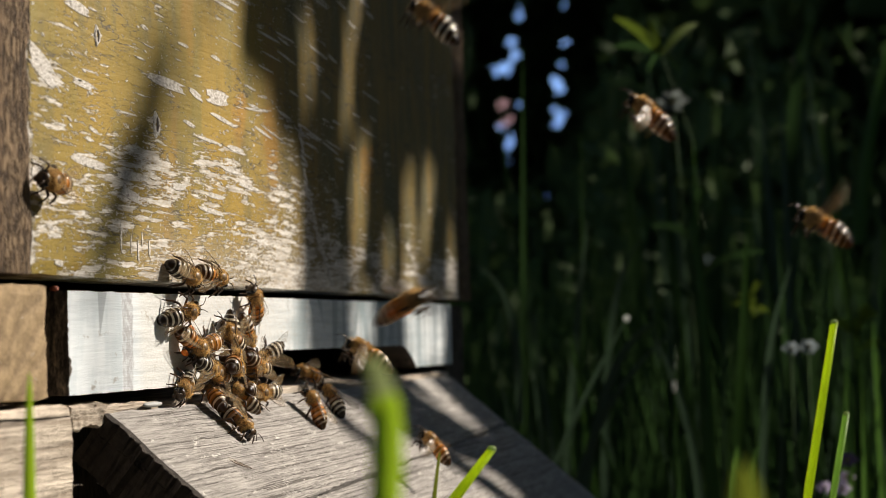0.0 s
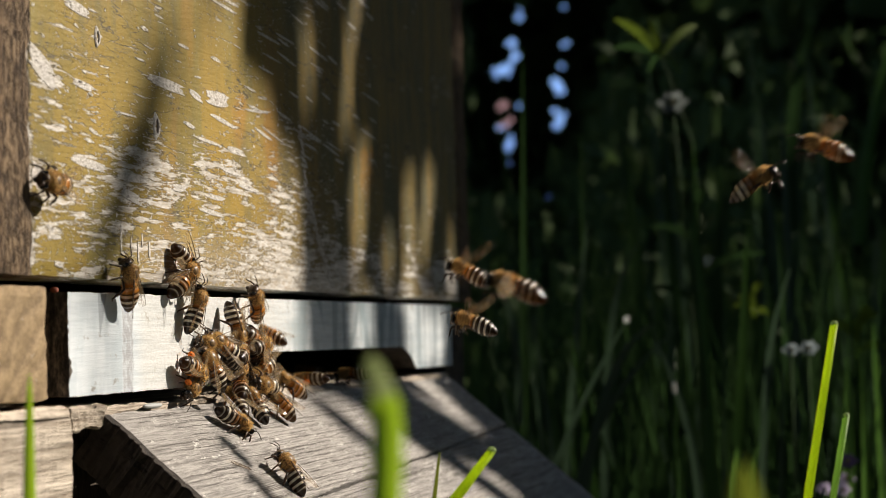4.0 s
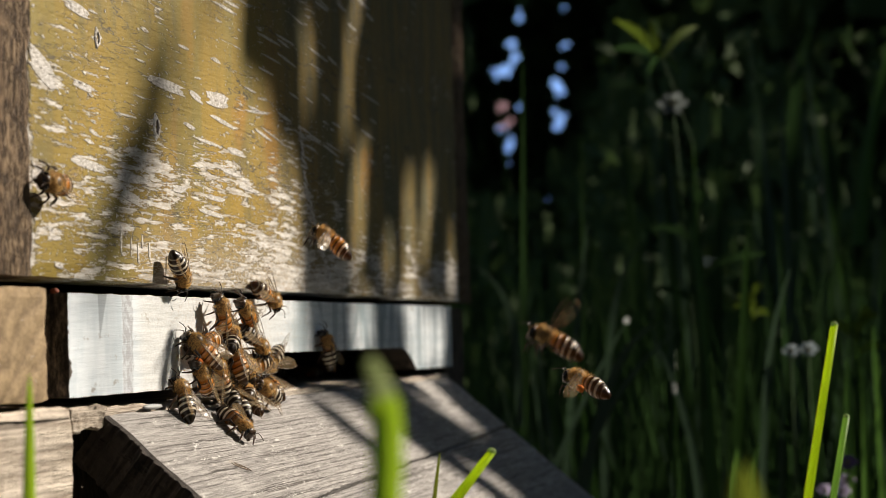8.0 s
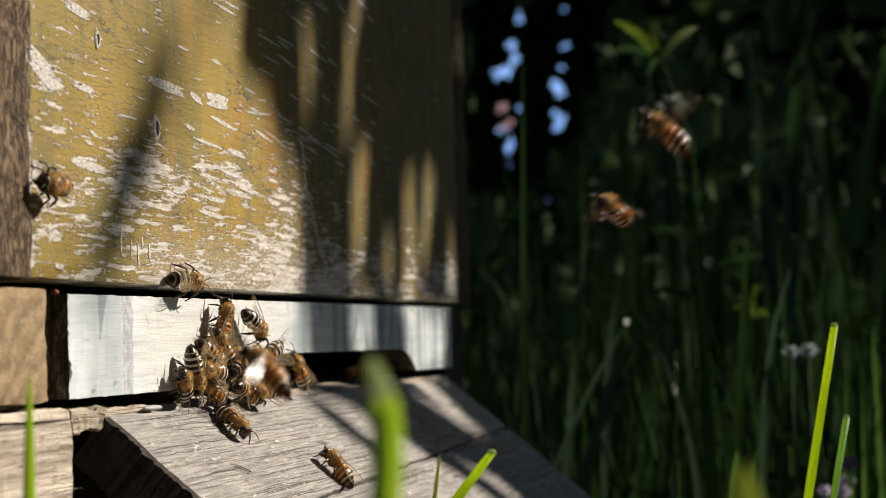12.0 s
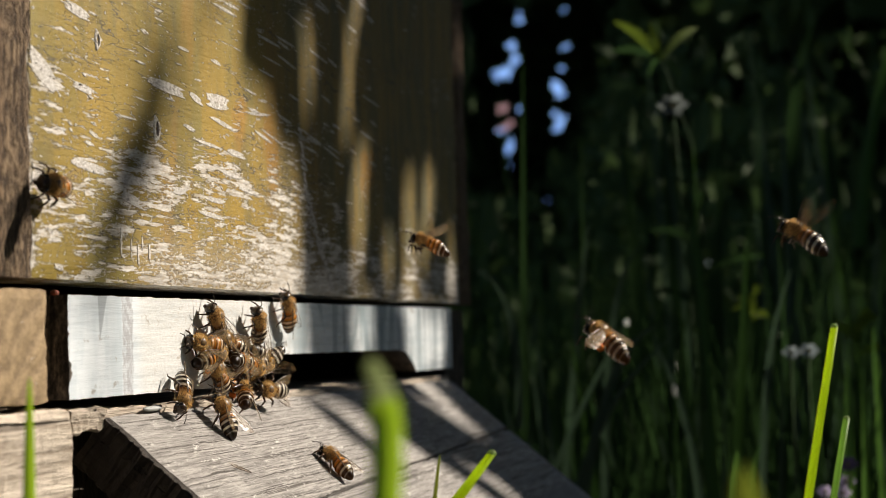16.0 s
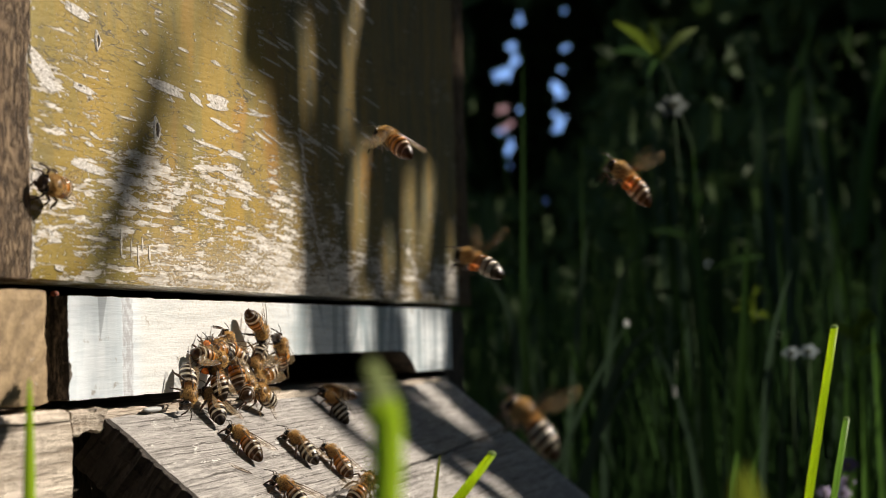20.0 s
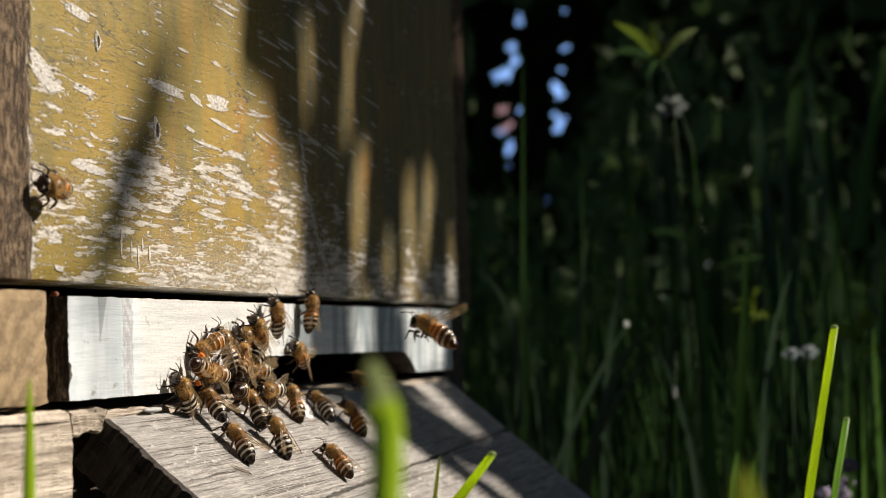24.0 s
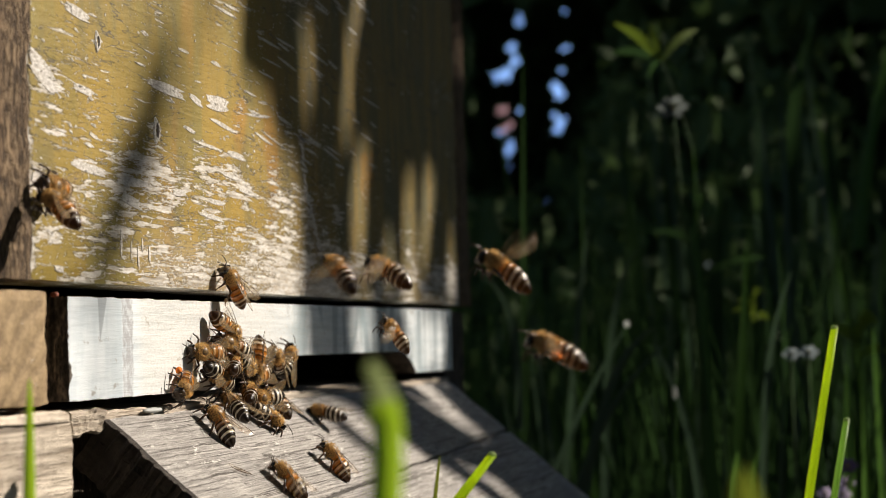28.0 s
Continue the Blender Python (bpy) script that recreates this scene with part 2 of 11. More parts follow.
OCHRE = ochre_paint()
WHITE = white_paint()
PRIMER = bare_wood("bare bleached wood under paint", (0.84, 0.81, 0.77), (0.34, 0.30, 0.24), (0.55, 1, 1), 0.0008, 0.0004)
RAMP_WOOD = ramp_wood()
GREY_WOOD = bare_wood("weathered grey wood", (0.62, 0.59, 0.55), (0.11, 0.095, 0.085), (0.010, 1, 1), 0.0006, 0.0012, 0, 0, 0.8)
END_WOOD = bare_wood("brown end grain", (0.33, 0.225, 0.125), (0.085, 0.052, 0.028), (1, 1, 0.22), 0.0012, 0.0012, 0, 0.0010)
BLOCK_WOOD = bare_wood("tan end grain with rings", (0.47, 0.34, 0.185), (0.085, 0.052, 0.025), (0.6, 1, 1), 0.0018, 0.0014, 46.0, 0, 0.35)
PLANK_WOOD = bare_wood("tan weathered plank", (0.80, 0.70, 0.57), (0.17, 0.12, 0.075), (0.05, 0.5, 1), 0.0026, 0.0024)
# dark tone puts the shade of recesses and undersides into the colour
DARK_WOOD = bare_wood("dark wood for recesses and undersides", (0.13, 0.10, 0.07), (0.035, 0.027, 0.02), (1, 1, 0.3), 0.002, 0.0012, 0, 0.003)
SOIL = plain("dark leaf litter", (0.045, 0.035, 0.022), 0.95, (0.02, 0.025, 0.012), 0.05)
BARK = bare_wood("dark ridged bark", (0.09, 0.07, 0.05), (0.02, 0.016, 0.012), (1, 1, 0.12), 0.02, 0.01)
# dark copy of the grass greens; part of the meadow's shade sits in it
GRASS = leafy("meadow grass with shade in its green", (0.015, 0.034, 0.013), (0.046, 0.086, 0.030), (0.034, 0.078, 0.019))
BLADE = leafy("fresh grass blade", (0.24, 0.42, 0.02), (0.34, 0.55, 0.03), (0.62, 0.90, 0.04), 0.4, 0.0007, 0.6)
LEAF = leafy("dark tree leaves", (0.066, 0.108, 0.044), (0.125, 0.185, 0.070), (0.05, 0.10, 0.016), 0.6, 0.0, 0.2)
PALE_LEAF = leafy("yellow green herb leaves", (0.14, 0.21, 0.03), (0.21, 0.29, 0.045), (0.24, 0.34, 0.03))
PETAL = leafy("white petals", (0.66, 0.68, 0.66), (0.78, 0.80, 0.78), (0.90, 0.92, 0.88), 0.5, 0.0, 0.6)
PALE_STONE = plain("smooth white stone", (0.70, 0.72, 0.70), 0.6)
VIOLET = plain("violet petals", (0.22, 0.14, 0.42), 0.6)
SKY_GLOW = bpy.data.materials.new("bright open sky")
SKY_GLOW.use_nodes = True
SKY_GLOW.node_tree.nodes["Principled BSDF"].inputs["Base Color"].default_value = (0, 0, 0, 1)
SKY_GLOW.node_tree.nodes["Principled BSDF"].inputs["Emission Color"].default_value = (0.28, 0.49, 0.95, 1)
SKY_GLOW.node_tree.nodes["Principled BSDF"].inputs["Emission Strength"].default_value = 1.0
# pink spot far off; its emission stands in for sunlight on it
FAR_PINK = bpy.data.materials.new("far pink spot with its own glow")
FAR_PINK.use_nodes = True
FAR_PINK.node_tree.nodes["Principled BSDF"].inputs["Base Color"].default_value = (0.55, 0.33, 0.32, 1)
FAR_PINK.node_tree.nodes["Principled BSDF"].inputs["Emission Color"].default_value = (0.62, 0.36, 0.36, 1)
FAR_PINK.node_tree.nodes["Principled BSDF"].inputs["Emission Strength"].default_value = 0.55
STRAW = plain("dry straw", (0.42, 0.38, 0.22), 0.7)
OLIVE = leafy("olive grass blade", (0.13, 0.17, 0.025), (0.17, 0.21, 0.03), (0.28, 0.34, 0.03), 0.5, 0.0007, 0.5)
GREY_BLADE = leafy("grey green grass blade", (0.060, 0.095, 0.065), (0.085, 0.125, 0.085), (0.05, 0.10, 0.04), 0.4)
MID_BLADE = leafy("mid green grass blade", (0.050, 0.12, 0.025), (0.075, 0.16, 0.03), (0.07, 0.16, 0.02), 0.4)
STALK = leafy("bright grass stalk", (0.43, 0.60, 0.05), (0.50, 0.68, 0.06), (0.88, 1.0, 0.12), 0.4, 0.0007, 0.8)
DARK_STEM = plain("dark green herb stem", (0.025, 0.060, 0.012), 0.8)
LILAC = leafy("pale lilac petals", (0.56, 0.48, 0.68), (0.68, 0.60, 0.78), (0.75, 0.66, 0.85), 0.5, 0.0, 0.55)
# brighter copy of the mid green, sunlight partly put into the colour
SWAY_GREEN = leafy("mid green grass blade brightened for sun", (0.10, 0.20, 0.05), (0.13, 0.25, 0.06), (0.16, 0.34, 0.06), 0.45, 0.0, 0.5)
# near-black brown puts the shade on the ramp ends into the colour
RAMP_END = bare_wood("sawn ramp end darkened for shade", (0.055, 0.042, 0.032), (0.018, 0.014, 0.011), (1, 0.25, 1), 0.0022, 0.0012)
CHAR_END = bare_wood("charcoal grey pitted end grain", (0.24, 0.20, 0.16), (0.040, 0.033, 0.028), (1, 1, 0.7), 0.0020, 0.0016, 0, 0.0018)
LIGHT_BLADE = leafy("light green grass leaf", (0.11, 0.24, 0.05), (0.16, 0.31, 0.06), (0.16, 0.34, 0.05), 0.4)
SEED_HEAD = leafy("grey green flower head", (0.13, 0.15, 0.145), (0.18, 0.20, 0.19), (0.22, 0.25, 0.23), 0.6, 0.0, 0.5)
DRY_TIP = leafy("dried pale grass", (0.38, 0.47, 0.24), (0.46, 0.54, 0.29), (0.60, 0.72, 0.34), 0.5, 0.0, 0.6)
PALE_STALK = leafy("pale green grass stalk", (0.30, 0.46, 0.14), (0.36, 0.52, 0.17), (0.55, 0.78, 0.26), 0.4, 0.0007, 0.7)
DULL_TIP = leafy("dull pale olive grass", (0.29, 0.36, 0.15), (0.35, 0.42, 0.18), (0.48, 0.58, 0.22), 0.5, 0.0, 0.55)
DRY_LEAF = plain("dry brown leaf", (0.13, 0.075, 0.05), 0.8)
RED_CRUMB = plain("red wax", (0.34, 0.09, 0.045), 0.6)
# white petals greyed so that the flowers' shade sits in the colour
DIM_PETAL = leafy("white petals dimmed for shade", (0.32, 0.37, 0.39), (0.42, 0.48, 0.50), (0.38, 0.44, 0.46), 0.6, 0.0, 0.4)


# ---- building helpers ----
def part(name, bm, material, parent=None, label="", smooth=False):
    me = bpy.data.meshes.new(name)
    bm.to_mesh(me)
    bm.free()
    me.materials.append(material)
    if smooth:
        me.polygons.foreach_set("use_smooth", [True] * len(me.polygons))
    ob = new(name, me)
    ob.parent = parent
    if label:
        ob["label"] = label
    return ob


def mesh_part(name, verts, faces, material, parent=None, label="", smooth=False):
    me = bpy.data.meshes.new(name)
    me.from_pydata(verts, [], faces)
    me.materials.append(material)
    if smooth:
        me.polygons.foreach_set("use_smooth", [True] * len(me.polygons))
    ob = new(name, me)
    ob.parent = parent
    if label:
        ob["label"] = label
    return ob


def thing(name, label, category, group="", kind="", m=None):
    ob = new(name)
    ob.empty_display_size = 0.01
    if m is not None:
        ob.matrix_basis = m
    return tagged(ob, label, category, group, kind)


def board(size, cells, rough=0.0004, round_off=0.0008, seed=0):
    """A sawn board from the origin to size, in a lattice of cells, with worn rounded edges."""
    lx, ly, lz = size
    nx, ny, nz = cells
    bm = bmesh.new()
    made = {}

    def at(i, j, k):
        if (i, j, k) in made:
            return made[i, j, k]
        p = Vector((lx * i / nx, ly * j / ny, lz * k / nz))
        ends = (i in (0, nx)) + (j in (0, ny)) + (k in (0, nz))
        c = Vector((lx / 2, ly / 2, lz / 2))
        q = p * 90 + Vector((seed, seed * 2, seed * 3))
        wob = noise.noise_vector(q) * rough + noise.noise_vector(q * 4.1) * rough * 0.7
        if ends > 1:
            chip = round_off * (0.6 + 0.9 * abs(noise.noise(q * 1.7)))
            for a, n, v in ((0, nx, i), (1, ny, j), (2, nz, k)):
                if v in (0, n):
                    p[a] += chip if p[a] < c[a] else -chip
            wob *= 1.6
        made[i, j, k] = bm.verts.new(p + wob)
        return made[i, j, k]

    for j in range(ny):
        for i in range(nx):
            for k, f in ((0, 1), (nz, 0)):
                vs = [at(i, j, k), at(i + 1, j, k), at(i + 1, j + 1, k), at(i, j + 1, k)]
                bm.faces.new(vs[::-1] if f else vs)
    for k in range(nz):
        for i in range(nx):
            for j, f in ((0, 0), (ny, 1)):
                vs = [at(i, j, k), at(i + 1, j, k), at(i + 1, j, k + 1), at(i, j, k + 1)]
                bm.faces.new(vs[::-1] if f else vs)
        for j in range(ny):
            for i, f in ((0, 1), (nx, 0)):
                vs = [at(i, j, k), at(i, j + 1, k), at(i, j + 1, k + 1), at(i, j, k + 1)]
                bm.faces.new(vs[::-1] if f else vs)
    return bm


def plank(name, lo, hi, cells, material, parent, label="", rough=0.0004, round_off=0.0008, m=None):
    bm = board([b - a for a, b in zip(lo, hi)], cells, rough, round_off, seed=len(bpy.data.objects) * 0.37)
    bmesh.ops.translate(bm, verts=bm.verts, vec=lo)
    if m is not None:
        bmesh.ops.transform(bm, matrix=m, verts=bm.verts)
    return part(name, bm, material, parent, label)


def tube(bm, points, radii, sides=6):
    """A round rod through points, closed at its ends."""
    rings = []
    for i, p in enumerate(points):
        a, b = points[max(0, i - 1)], points[min(len(points) - 1, i + 1)]
        q = (Vector(b) - Vector(a)).to_track_quat("Z", "Y")
        rings.append([bm.verts.new(Vector(p) + q @ Vector((radii[i] * math.cos(t), radii[i] * math.sin(t), 0)))
                      for t in (2 * math.pi * s / sides for s in range(sides))])
    for u, v in zip(rings, rings[1:]):
        for s in range(sides):
            bm.faces.new((u[s], u[(s + 1) % sides], v[(s + 1) % sides], v[s]))
    bm.faces.new(rings[0][::-1])
    bm.faces.new(rings[-1])


def ball(bm, centre, radii, u=12, v=8, lumps=0.0):
    got = bmesh.ops.create_uvsphere(bm, u_segments=u, v_segments=v, radius=1.0)
    for w in got["verts"]:
        k = 1 + lumps * noise.noise(w.co * 3 + Vector(centre) * 500)
        w.co = Vector([c + r * x * k for c, r, x in zip(centre, radii, w.co)])
    return got["verts"]


# ---- the hive ----
hive = thing("beehive", "wooden beehive with peeling ochre front and grey landing ramp", "beehive")
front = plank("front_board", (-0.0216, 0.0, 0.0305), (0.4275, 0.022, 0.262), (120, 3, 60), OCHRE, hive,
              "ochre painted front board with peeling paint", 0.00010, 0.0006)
plank("side_wall", (-0.0475, -0.0025, 0.0300), (-0.0220, 0.470, 0.262), (6, 60, 50), END_WOOD, hive, "rough brown end grain of a side wall", 0.0005, 0.0009)
plank("side_wall", (0.4279, 0.0, 0.0300), (0.4520, 0.470, 0.262), (6, 40, 40), END_WOOD, hive, "brown end grain of the far side wall", 0.0005, 0.0009)
plank("back_board", (-0.0216, 0.448, 0.0305), (0.4275, 0.470, 0.262), (10, 2, 6), OCHRE, hive)
# out of view; the long overhang is added to dim the front board
plank("roof", (-0.075, -0.085, 0.2635), (0.480, 0.500, 0.300), (20, 20, 2), GREY_WOOD, hive, "unseen hive roof, overhang added to cut skylight")
plank("base_rail", (-0.0475, -0.0010, -0.0008), (-0.0125, 0.470, 0.0285), (10, 60, 10), BLOCK_WOOD, hive, "tan end grain block of the hive floor", 0.0004, 0.0008)
plank("base_rail", (0.4105, 0.004, -0.0300), (0.4500, 0.470, 0.0285), (8, 40, 8), DARK_WOOD, hive)
plank("base_plank", (-0.0475, -0.0015, -0.0620), (-0.0002, 0.024, -0.0020), (22, 8, 26), PLANK_WOOD, hive, "weathered tan plank under the hive floor", 0.0006, 0.0012)
plank("base_lip", (-0.0022, -0.0010, -0.0088), (0.0215, 0.024, -0.0023), (26, 6, 10), PLANK_WOOD, hive, "", 0.0011, 0.0006)
# board added behind the open gap so that the gap stays dark
plank("void_backing", (0.0040, 0.0260, -0.0620), (0.4000, 0.0460, -0.0085), (30, 3, 4), DARK_WOOD, hive, "dark board added behind the void under the floor")
plank("floor_board", (0.0195, 0.0015, -0.0080), (0.4100, 0.460, -0.0030), (70, 40, 4), PLANK_WOOD, hive, "pale wooden hive floor", 0.0006, 0.0010)
plank("back_rail", (-0.0120, 0.430, -0.0028), (0.4100, 0.460, 0.0300), (8, 3, 3), DARK_WOOD, hive)
plank("stand_beam", (-0.0475, 0.060, -0.2500), (0.0300, 0.130, -0.0640), (6, 4, 12), DARK_WOOD, hive)
plank("stand_beam", (0.3700, 0.060, -0.2500), (0.4480, 0.130, -0.0140), (6, 4, 12), DARK_WOOD, hive)


def entrance_strip():
    """The white entrance block with its long low mouth cut into the lower edge."""
    x0, x1, top = 0.0, 0.4075, 0.0283
    bm = bmesh.new()
    n, m = 150, 24
    cols = []
    for i in range(n + 1):
        x = x0 + (x1 - x0) * i / n
        a = min(1.0, max(0.0, (x - 0.108) / 0.006))
        b = min(1.0, max(0.0, (0.341 - x) / 0.026))
        mouth = 0.0096 * min(math.sin(a * math.pi / 2), math.sin(b * math.pi / 2) ** 0.7)
        foot = 0.0 + mouth + 0.00035 * noise.noise(Vector((x * 260, 3, 0)))
        head = top - 0.0012 * (1 - i / n) + 0.0004 * noise.noise(Vector((x * 200, 9, 0)))
        ragged = 0.0007 * noise.noise(Vector((x * 50, 1, 5)))
        ring = [bm.verts.new((x + (0.0007 * noise.noise(Vector((k * 0.9, 7, 1))) + (0.0016 if 0.17 < k / m < 0.36 else 0) if i == 0 else 0), ragged * 0.3, foot + (head - foot) * k / m)) for k in range(m + 1)]
        ring += [bm.verts.new((x, 0.020, foot + (head - foot) * k / m)) for k in range(m, -1, -1)]
        cols.append(ring)
    for u, v in zip(cols, cols[1:]):
        for k in range(len(u)):
            j = (k + 1) % len(u)
            bm.faces.new((u[k], v[k], v[j], u[j]))
    bm.faces.new(cols[0])
    bm.faces.new(cols[-1][::-1])
    ob = part("entrance_strip", bm, WHITE, hive, "white painted entrance strip with a low mouth")
    # faces inside the mouth take the dark wood in place of shade
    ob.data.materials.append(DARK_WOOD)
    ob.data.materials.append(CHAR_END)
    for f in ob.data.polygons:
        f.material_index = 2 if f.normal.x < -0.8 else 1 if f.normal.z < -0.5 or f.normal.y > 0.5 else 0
    return ob


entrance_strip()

# ramp: slopes down and out at forty degrees from just under the mouth
SLOPE = radians(40.3)
RAMP = Matrix.Translation((0.0190, -0.0006, -0.0050)) @ Matrix(((1, 0, 0), (0, -math.cos(SLOPE), -math.sin(SLOPE)), (0, -math.sin(SLOPE), math.cos(SLOPE)))).to_4x4()
# in ramp space: x along the hive, y down the slope, z outward
for a, b, lab in ((0.0, 0.0470, "weathered grey ramp board"), (0.0476, 0.1400, "weathered grey lower ramp board")):
    bm = board((0.3805, b - a, 0.016), (150, 60, 3), 0.0003, 0.0005, seed=a * 50 + 2)
    bmesh.ops.translate(bm, verts=bm.verts, vec=(0, a, -0.016))
    for v in bm.verts:  # the joint between the two boards runs slightly askew
        if v.co.x < 0.0012:  # splintered sawn end
            v.co.x += 0.0018 * noise.noise(Vector((1, v.co.y * 420, 0))) + 0.0012 * noise.noise(Vector((4, v.co.y * 1500, v.co.z * 300)))
        v.co.y -= 0.0296 * v.co.x * (v.co.y / 0.0470 if a == 0 else 1.0)
    bmesh.ops.reverse_faces(bm, faces=bm.faces)
    ob = part("ramp_board", bm, RAMP_WOOD, hive, lab)
    ob.matrix_basis = RAMP
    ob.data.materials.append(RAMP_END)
    # both ends get the shade-darkened wood
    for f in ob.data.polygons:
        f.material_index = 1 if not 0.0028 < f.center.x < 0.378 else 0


def ramp_cheek(x, name):
    """The wedge under one end of the ramp."""
    bm = bmesh.new()
    c, s = math.cos(SLOPE), math.sin(SLOPE)
    pts = [(-0.013, -0.019), (-0.013, -0.105), (-0.096, -0.105), (-0.100, -0.100), (-0.012, -0.0265)]
    a = [bm.verts.new((x, y, z)) for y, z in pts]
    b = [bm.verts.new((x + 0.018, y, z)) for y, z in pts]
    bm.faces.new(a)
    bm.faces.new(b[::-1])
    for i in range(5):
        j = (i + 1) % 5
        bm.faces.new((a[j], a[i], b[i], b[j]))
    return part(name, bm, DARK_WOOD, hive, "wooden ramp bracket darkened for shade")


ramp_cheek(0.026, "ramp_cheek")
ramp_cheek(0.372, "ramp_cheek")


# flakes where the ochre has come off down to bleached wood
def flake(x, z, w, h, lean, seed):
    """Paint gone in splinters along the grain: rows of uneven length, slightly proud of the dented paint."""
    bm = bmesh.new()
    slope = math.tan(radians(lean))
    rows = max(5, round(h / 0.00028))
    teeth = min(0.55, 0.0034 / w)
    left, right = [], []
    for i in range(rows + 1):
        v = 2 * i / rows - 1
        full = max(0.05, 1 - abs(v) ** 7) ** 0.5
        a = full * (0.84 + 0.45 * noise.noise(Vector((v * 1.7, seed, 1))) + teeth * noise.noise(Vector((v * 5.3, seed, 5))) + teeth * noise.noise(Vector((v * 23, seed, 5))))
        b = full * (0.84 + 0.45 * noise.noise(Vector((v * 1.7, seed, 9))) + teeth * noise.noise(Vector((v * 5.3, seed, 14))) + teeth * noise.noise(Vector((v * 23, seed, 14))))
        for out, u in ((left, -max(0.06, a)), (right, max(0.06, b))):
            px = x + u * w / 2
            out.append(bm.verts.new((px, -0.00015, z + v * h / 2 + slope * (px - x))))
    for i in range(rows):
        bm.faces.new((left[i], right[i], right[i + 1], left[i + 1]))
    for v in bmesh.ops.extrude_face_region(bm, geom=bm.faces[:])["geom"]:
        if isinstance(v, bmesh.types.BMVert):
            v.co.y += 0.0006
    bmesh.ops.recalc_face_normals(bm, faces=bm.faces)
    return part("bare_patch", bm, PRIMER, front)


# the larger ones
for row in (
        (0.0085, 0.1025, 0.0162, 0.003, -6), (-0.0123, 0.0838, 0.0159, 0.0067, -22), (0.0116, 0.0822, 0.0153, 0.0021, -4), (0.068, 0.0899, 0.0305, 0.0032, -2), (0.09, 0.0894, 0.0118, 0.0023, -10),
        (0.1089, 0.0905, 0.0201, 0.0047, 2), (0.1128, 0.084, 0.0246, 0.0015, -6), (0.0135, 0.0615, 0.0241, 0.0026, -3), (0.041, 0.06, 0.0238, 0.0024, 0), (0.0755, 0.0596, 0.0122, 0.0022, 0),
        (0.106, 0.0588, 0.0169, 0.0016, -1), (0.1245, 0.0754, 0.018, 0.002, -3), (0.1023, 0.0539, 0.0238, 0.0016, -3), (0.0412, 0.0546, 0.0171, 0.0029, -9), (0.1191, 0.0681, 0.0227, 0.0013, -3),
        (0.1357, 0.064, 0.0213, 0.0015, -3), (-0.0092, 0.043, 0.0043, 0.0014, -16), (-0.0066, 0.041, 0.0079, 0.0013, 1), (-0.0049, 0.0341, 0.0054, 0.0016, -7), (0.0522, 0.104, 0.0056, 0.0013, -4)):
    flake(*row, row[0] * 370 + row[1] * 900)
# the smaller ones
for row in (
        (-0.0143, 0.0560, 0.0105, 0.0050, -18), 
        (0.0811, 0.1033, 0.0102, 0.001, -1), (0.1078, 0.1032, 0.0087, 0.0013, -4), (0.1172, 0.1215, 0.0225, 0.0011, -3), (0.1229, 0.1238, 0.0169, 0.0009, -1), (0.0159, 0.0804, 0.0038, 0.0009, -9),
        (0.0384, 0.0776, 0.0171, 0.0006, 0), (0.017, 0.0705, 0.0069, 0.0012, -11), (0.0143, 0.0678, 0.0052, 0.0012, -6), (0.0849, 0.0796, 0.009, 0.0014, -7), (0.1, 0.0761, 0.026, 0.0011, -2),
        (0.0712, 0.0868, 0.0025, 0.0012, -22), (0.1468, 0.091, 0.0278, 0.001, 4), (0.1427, 0.0916, 0.0109, 0.0012, -3), (-0.0018, 0.0699, 0.0058, 0.0007, 0), (-0.0156, 0.071, 0.0061, 0.0007, -3),
        (0.0175, 0.0734, 0.0042, 0.0009, -4), (0.0031, 0.0718, 0.0026, 0.0009, -10), (0.0489, 0.084, 0.0071, 0.0005, -3), (-0.0155, 0.092, 0.0018, 0.0006, -9), (0.0075, 0.0977, 0.0027, 0.0008, -13)):
    flake(*row, row[0] * 370 + row[1] * 900)
scar = random.Random(19)
for i in range(70):  # thin scratches where the shade begins, and a few over the sunny part
    if i < 56:
        flake(scar.uniform(0.135, 0.285), scar.uniform(0.078, 0.165), scar.uniform(0.008, 0.026), scar.uniform(0.0006, 0.0014), scar.uniform(-9, -2), i * 1.9)
    else:
        flake(scar.uniform(0.0, 0.14), scar.uniform(0.085, 0.150), scar.uniform(0.004, 0.010), scar.uniform(0.0004, 0.0009), scar.uniform(-4, 1), i * 1.9)
for x, z, w, h in ((0.0335, 0.0425, 0.0012, 0.0075), (0.0350, 0.0385, 0.0035, 0.0011), (0.0402, 0.0408, 0.0011, 0.0052), (0.0450, 0.0392, 0.0012, 0.0060), (0.0478, 0.0425, 0.0010, 0.0040), (0.0528, 0.0402, 0.0014, 0.0046)):
    flake(x, z, w, h, 0, x * 700)  # runs straight down over the worn foot of the board
for i in range(60):  # specks
    flake(scar.uniform(-0.018, 0.175), scar.uniform(0.060, 0.150), scar.uniform(0.0010, 0.0026), scar.uniform(0.0005, 0.0009), scar.uniform(-20, 10), i * 3.7)
for i in range(26):  # a long peeled seam that runs down through the shade
    f = i / 25
    x = 0.190 + 0.006 * f + 0.028 * f * f
    flake(x + scar.uniform(-0.0015, 0.0015), 0.090 - 0.056 * f, scar.uniform(0.003, 0.010), scar.uniform(0.0012, 0.0026), scar.uniform(-30, 0), i * 2.3)


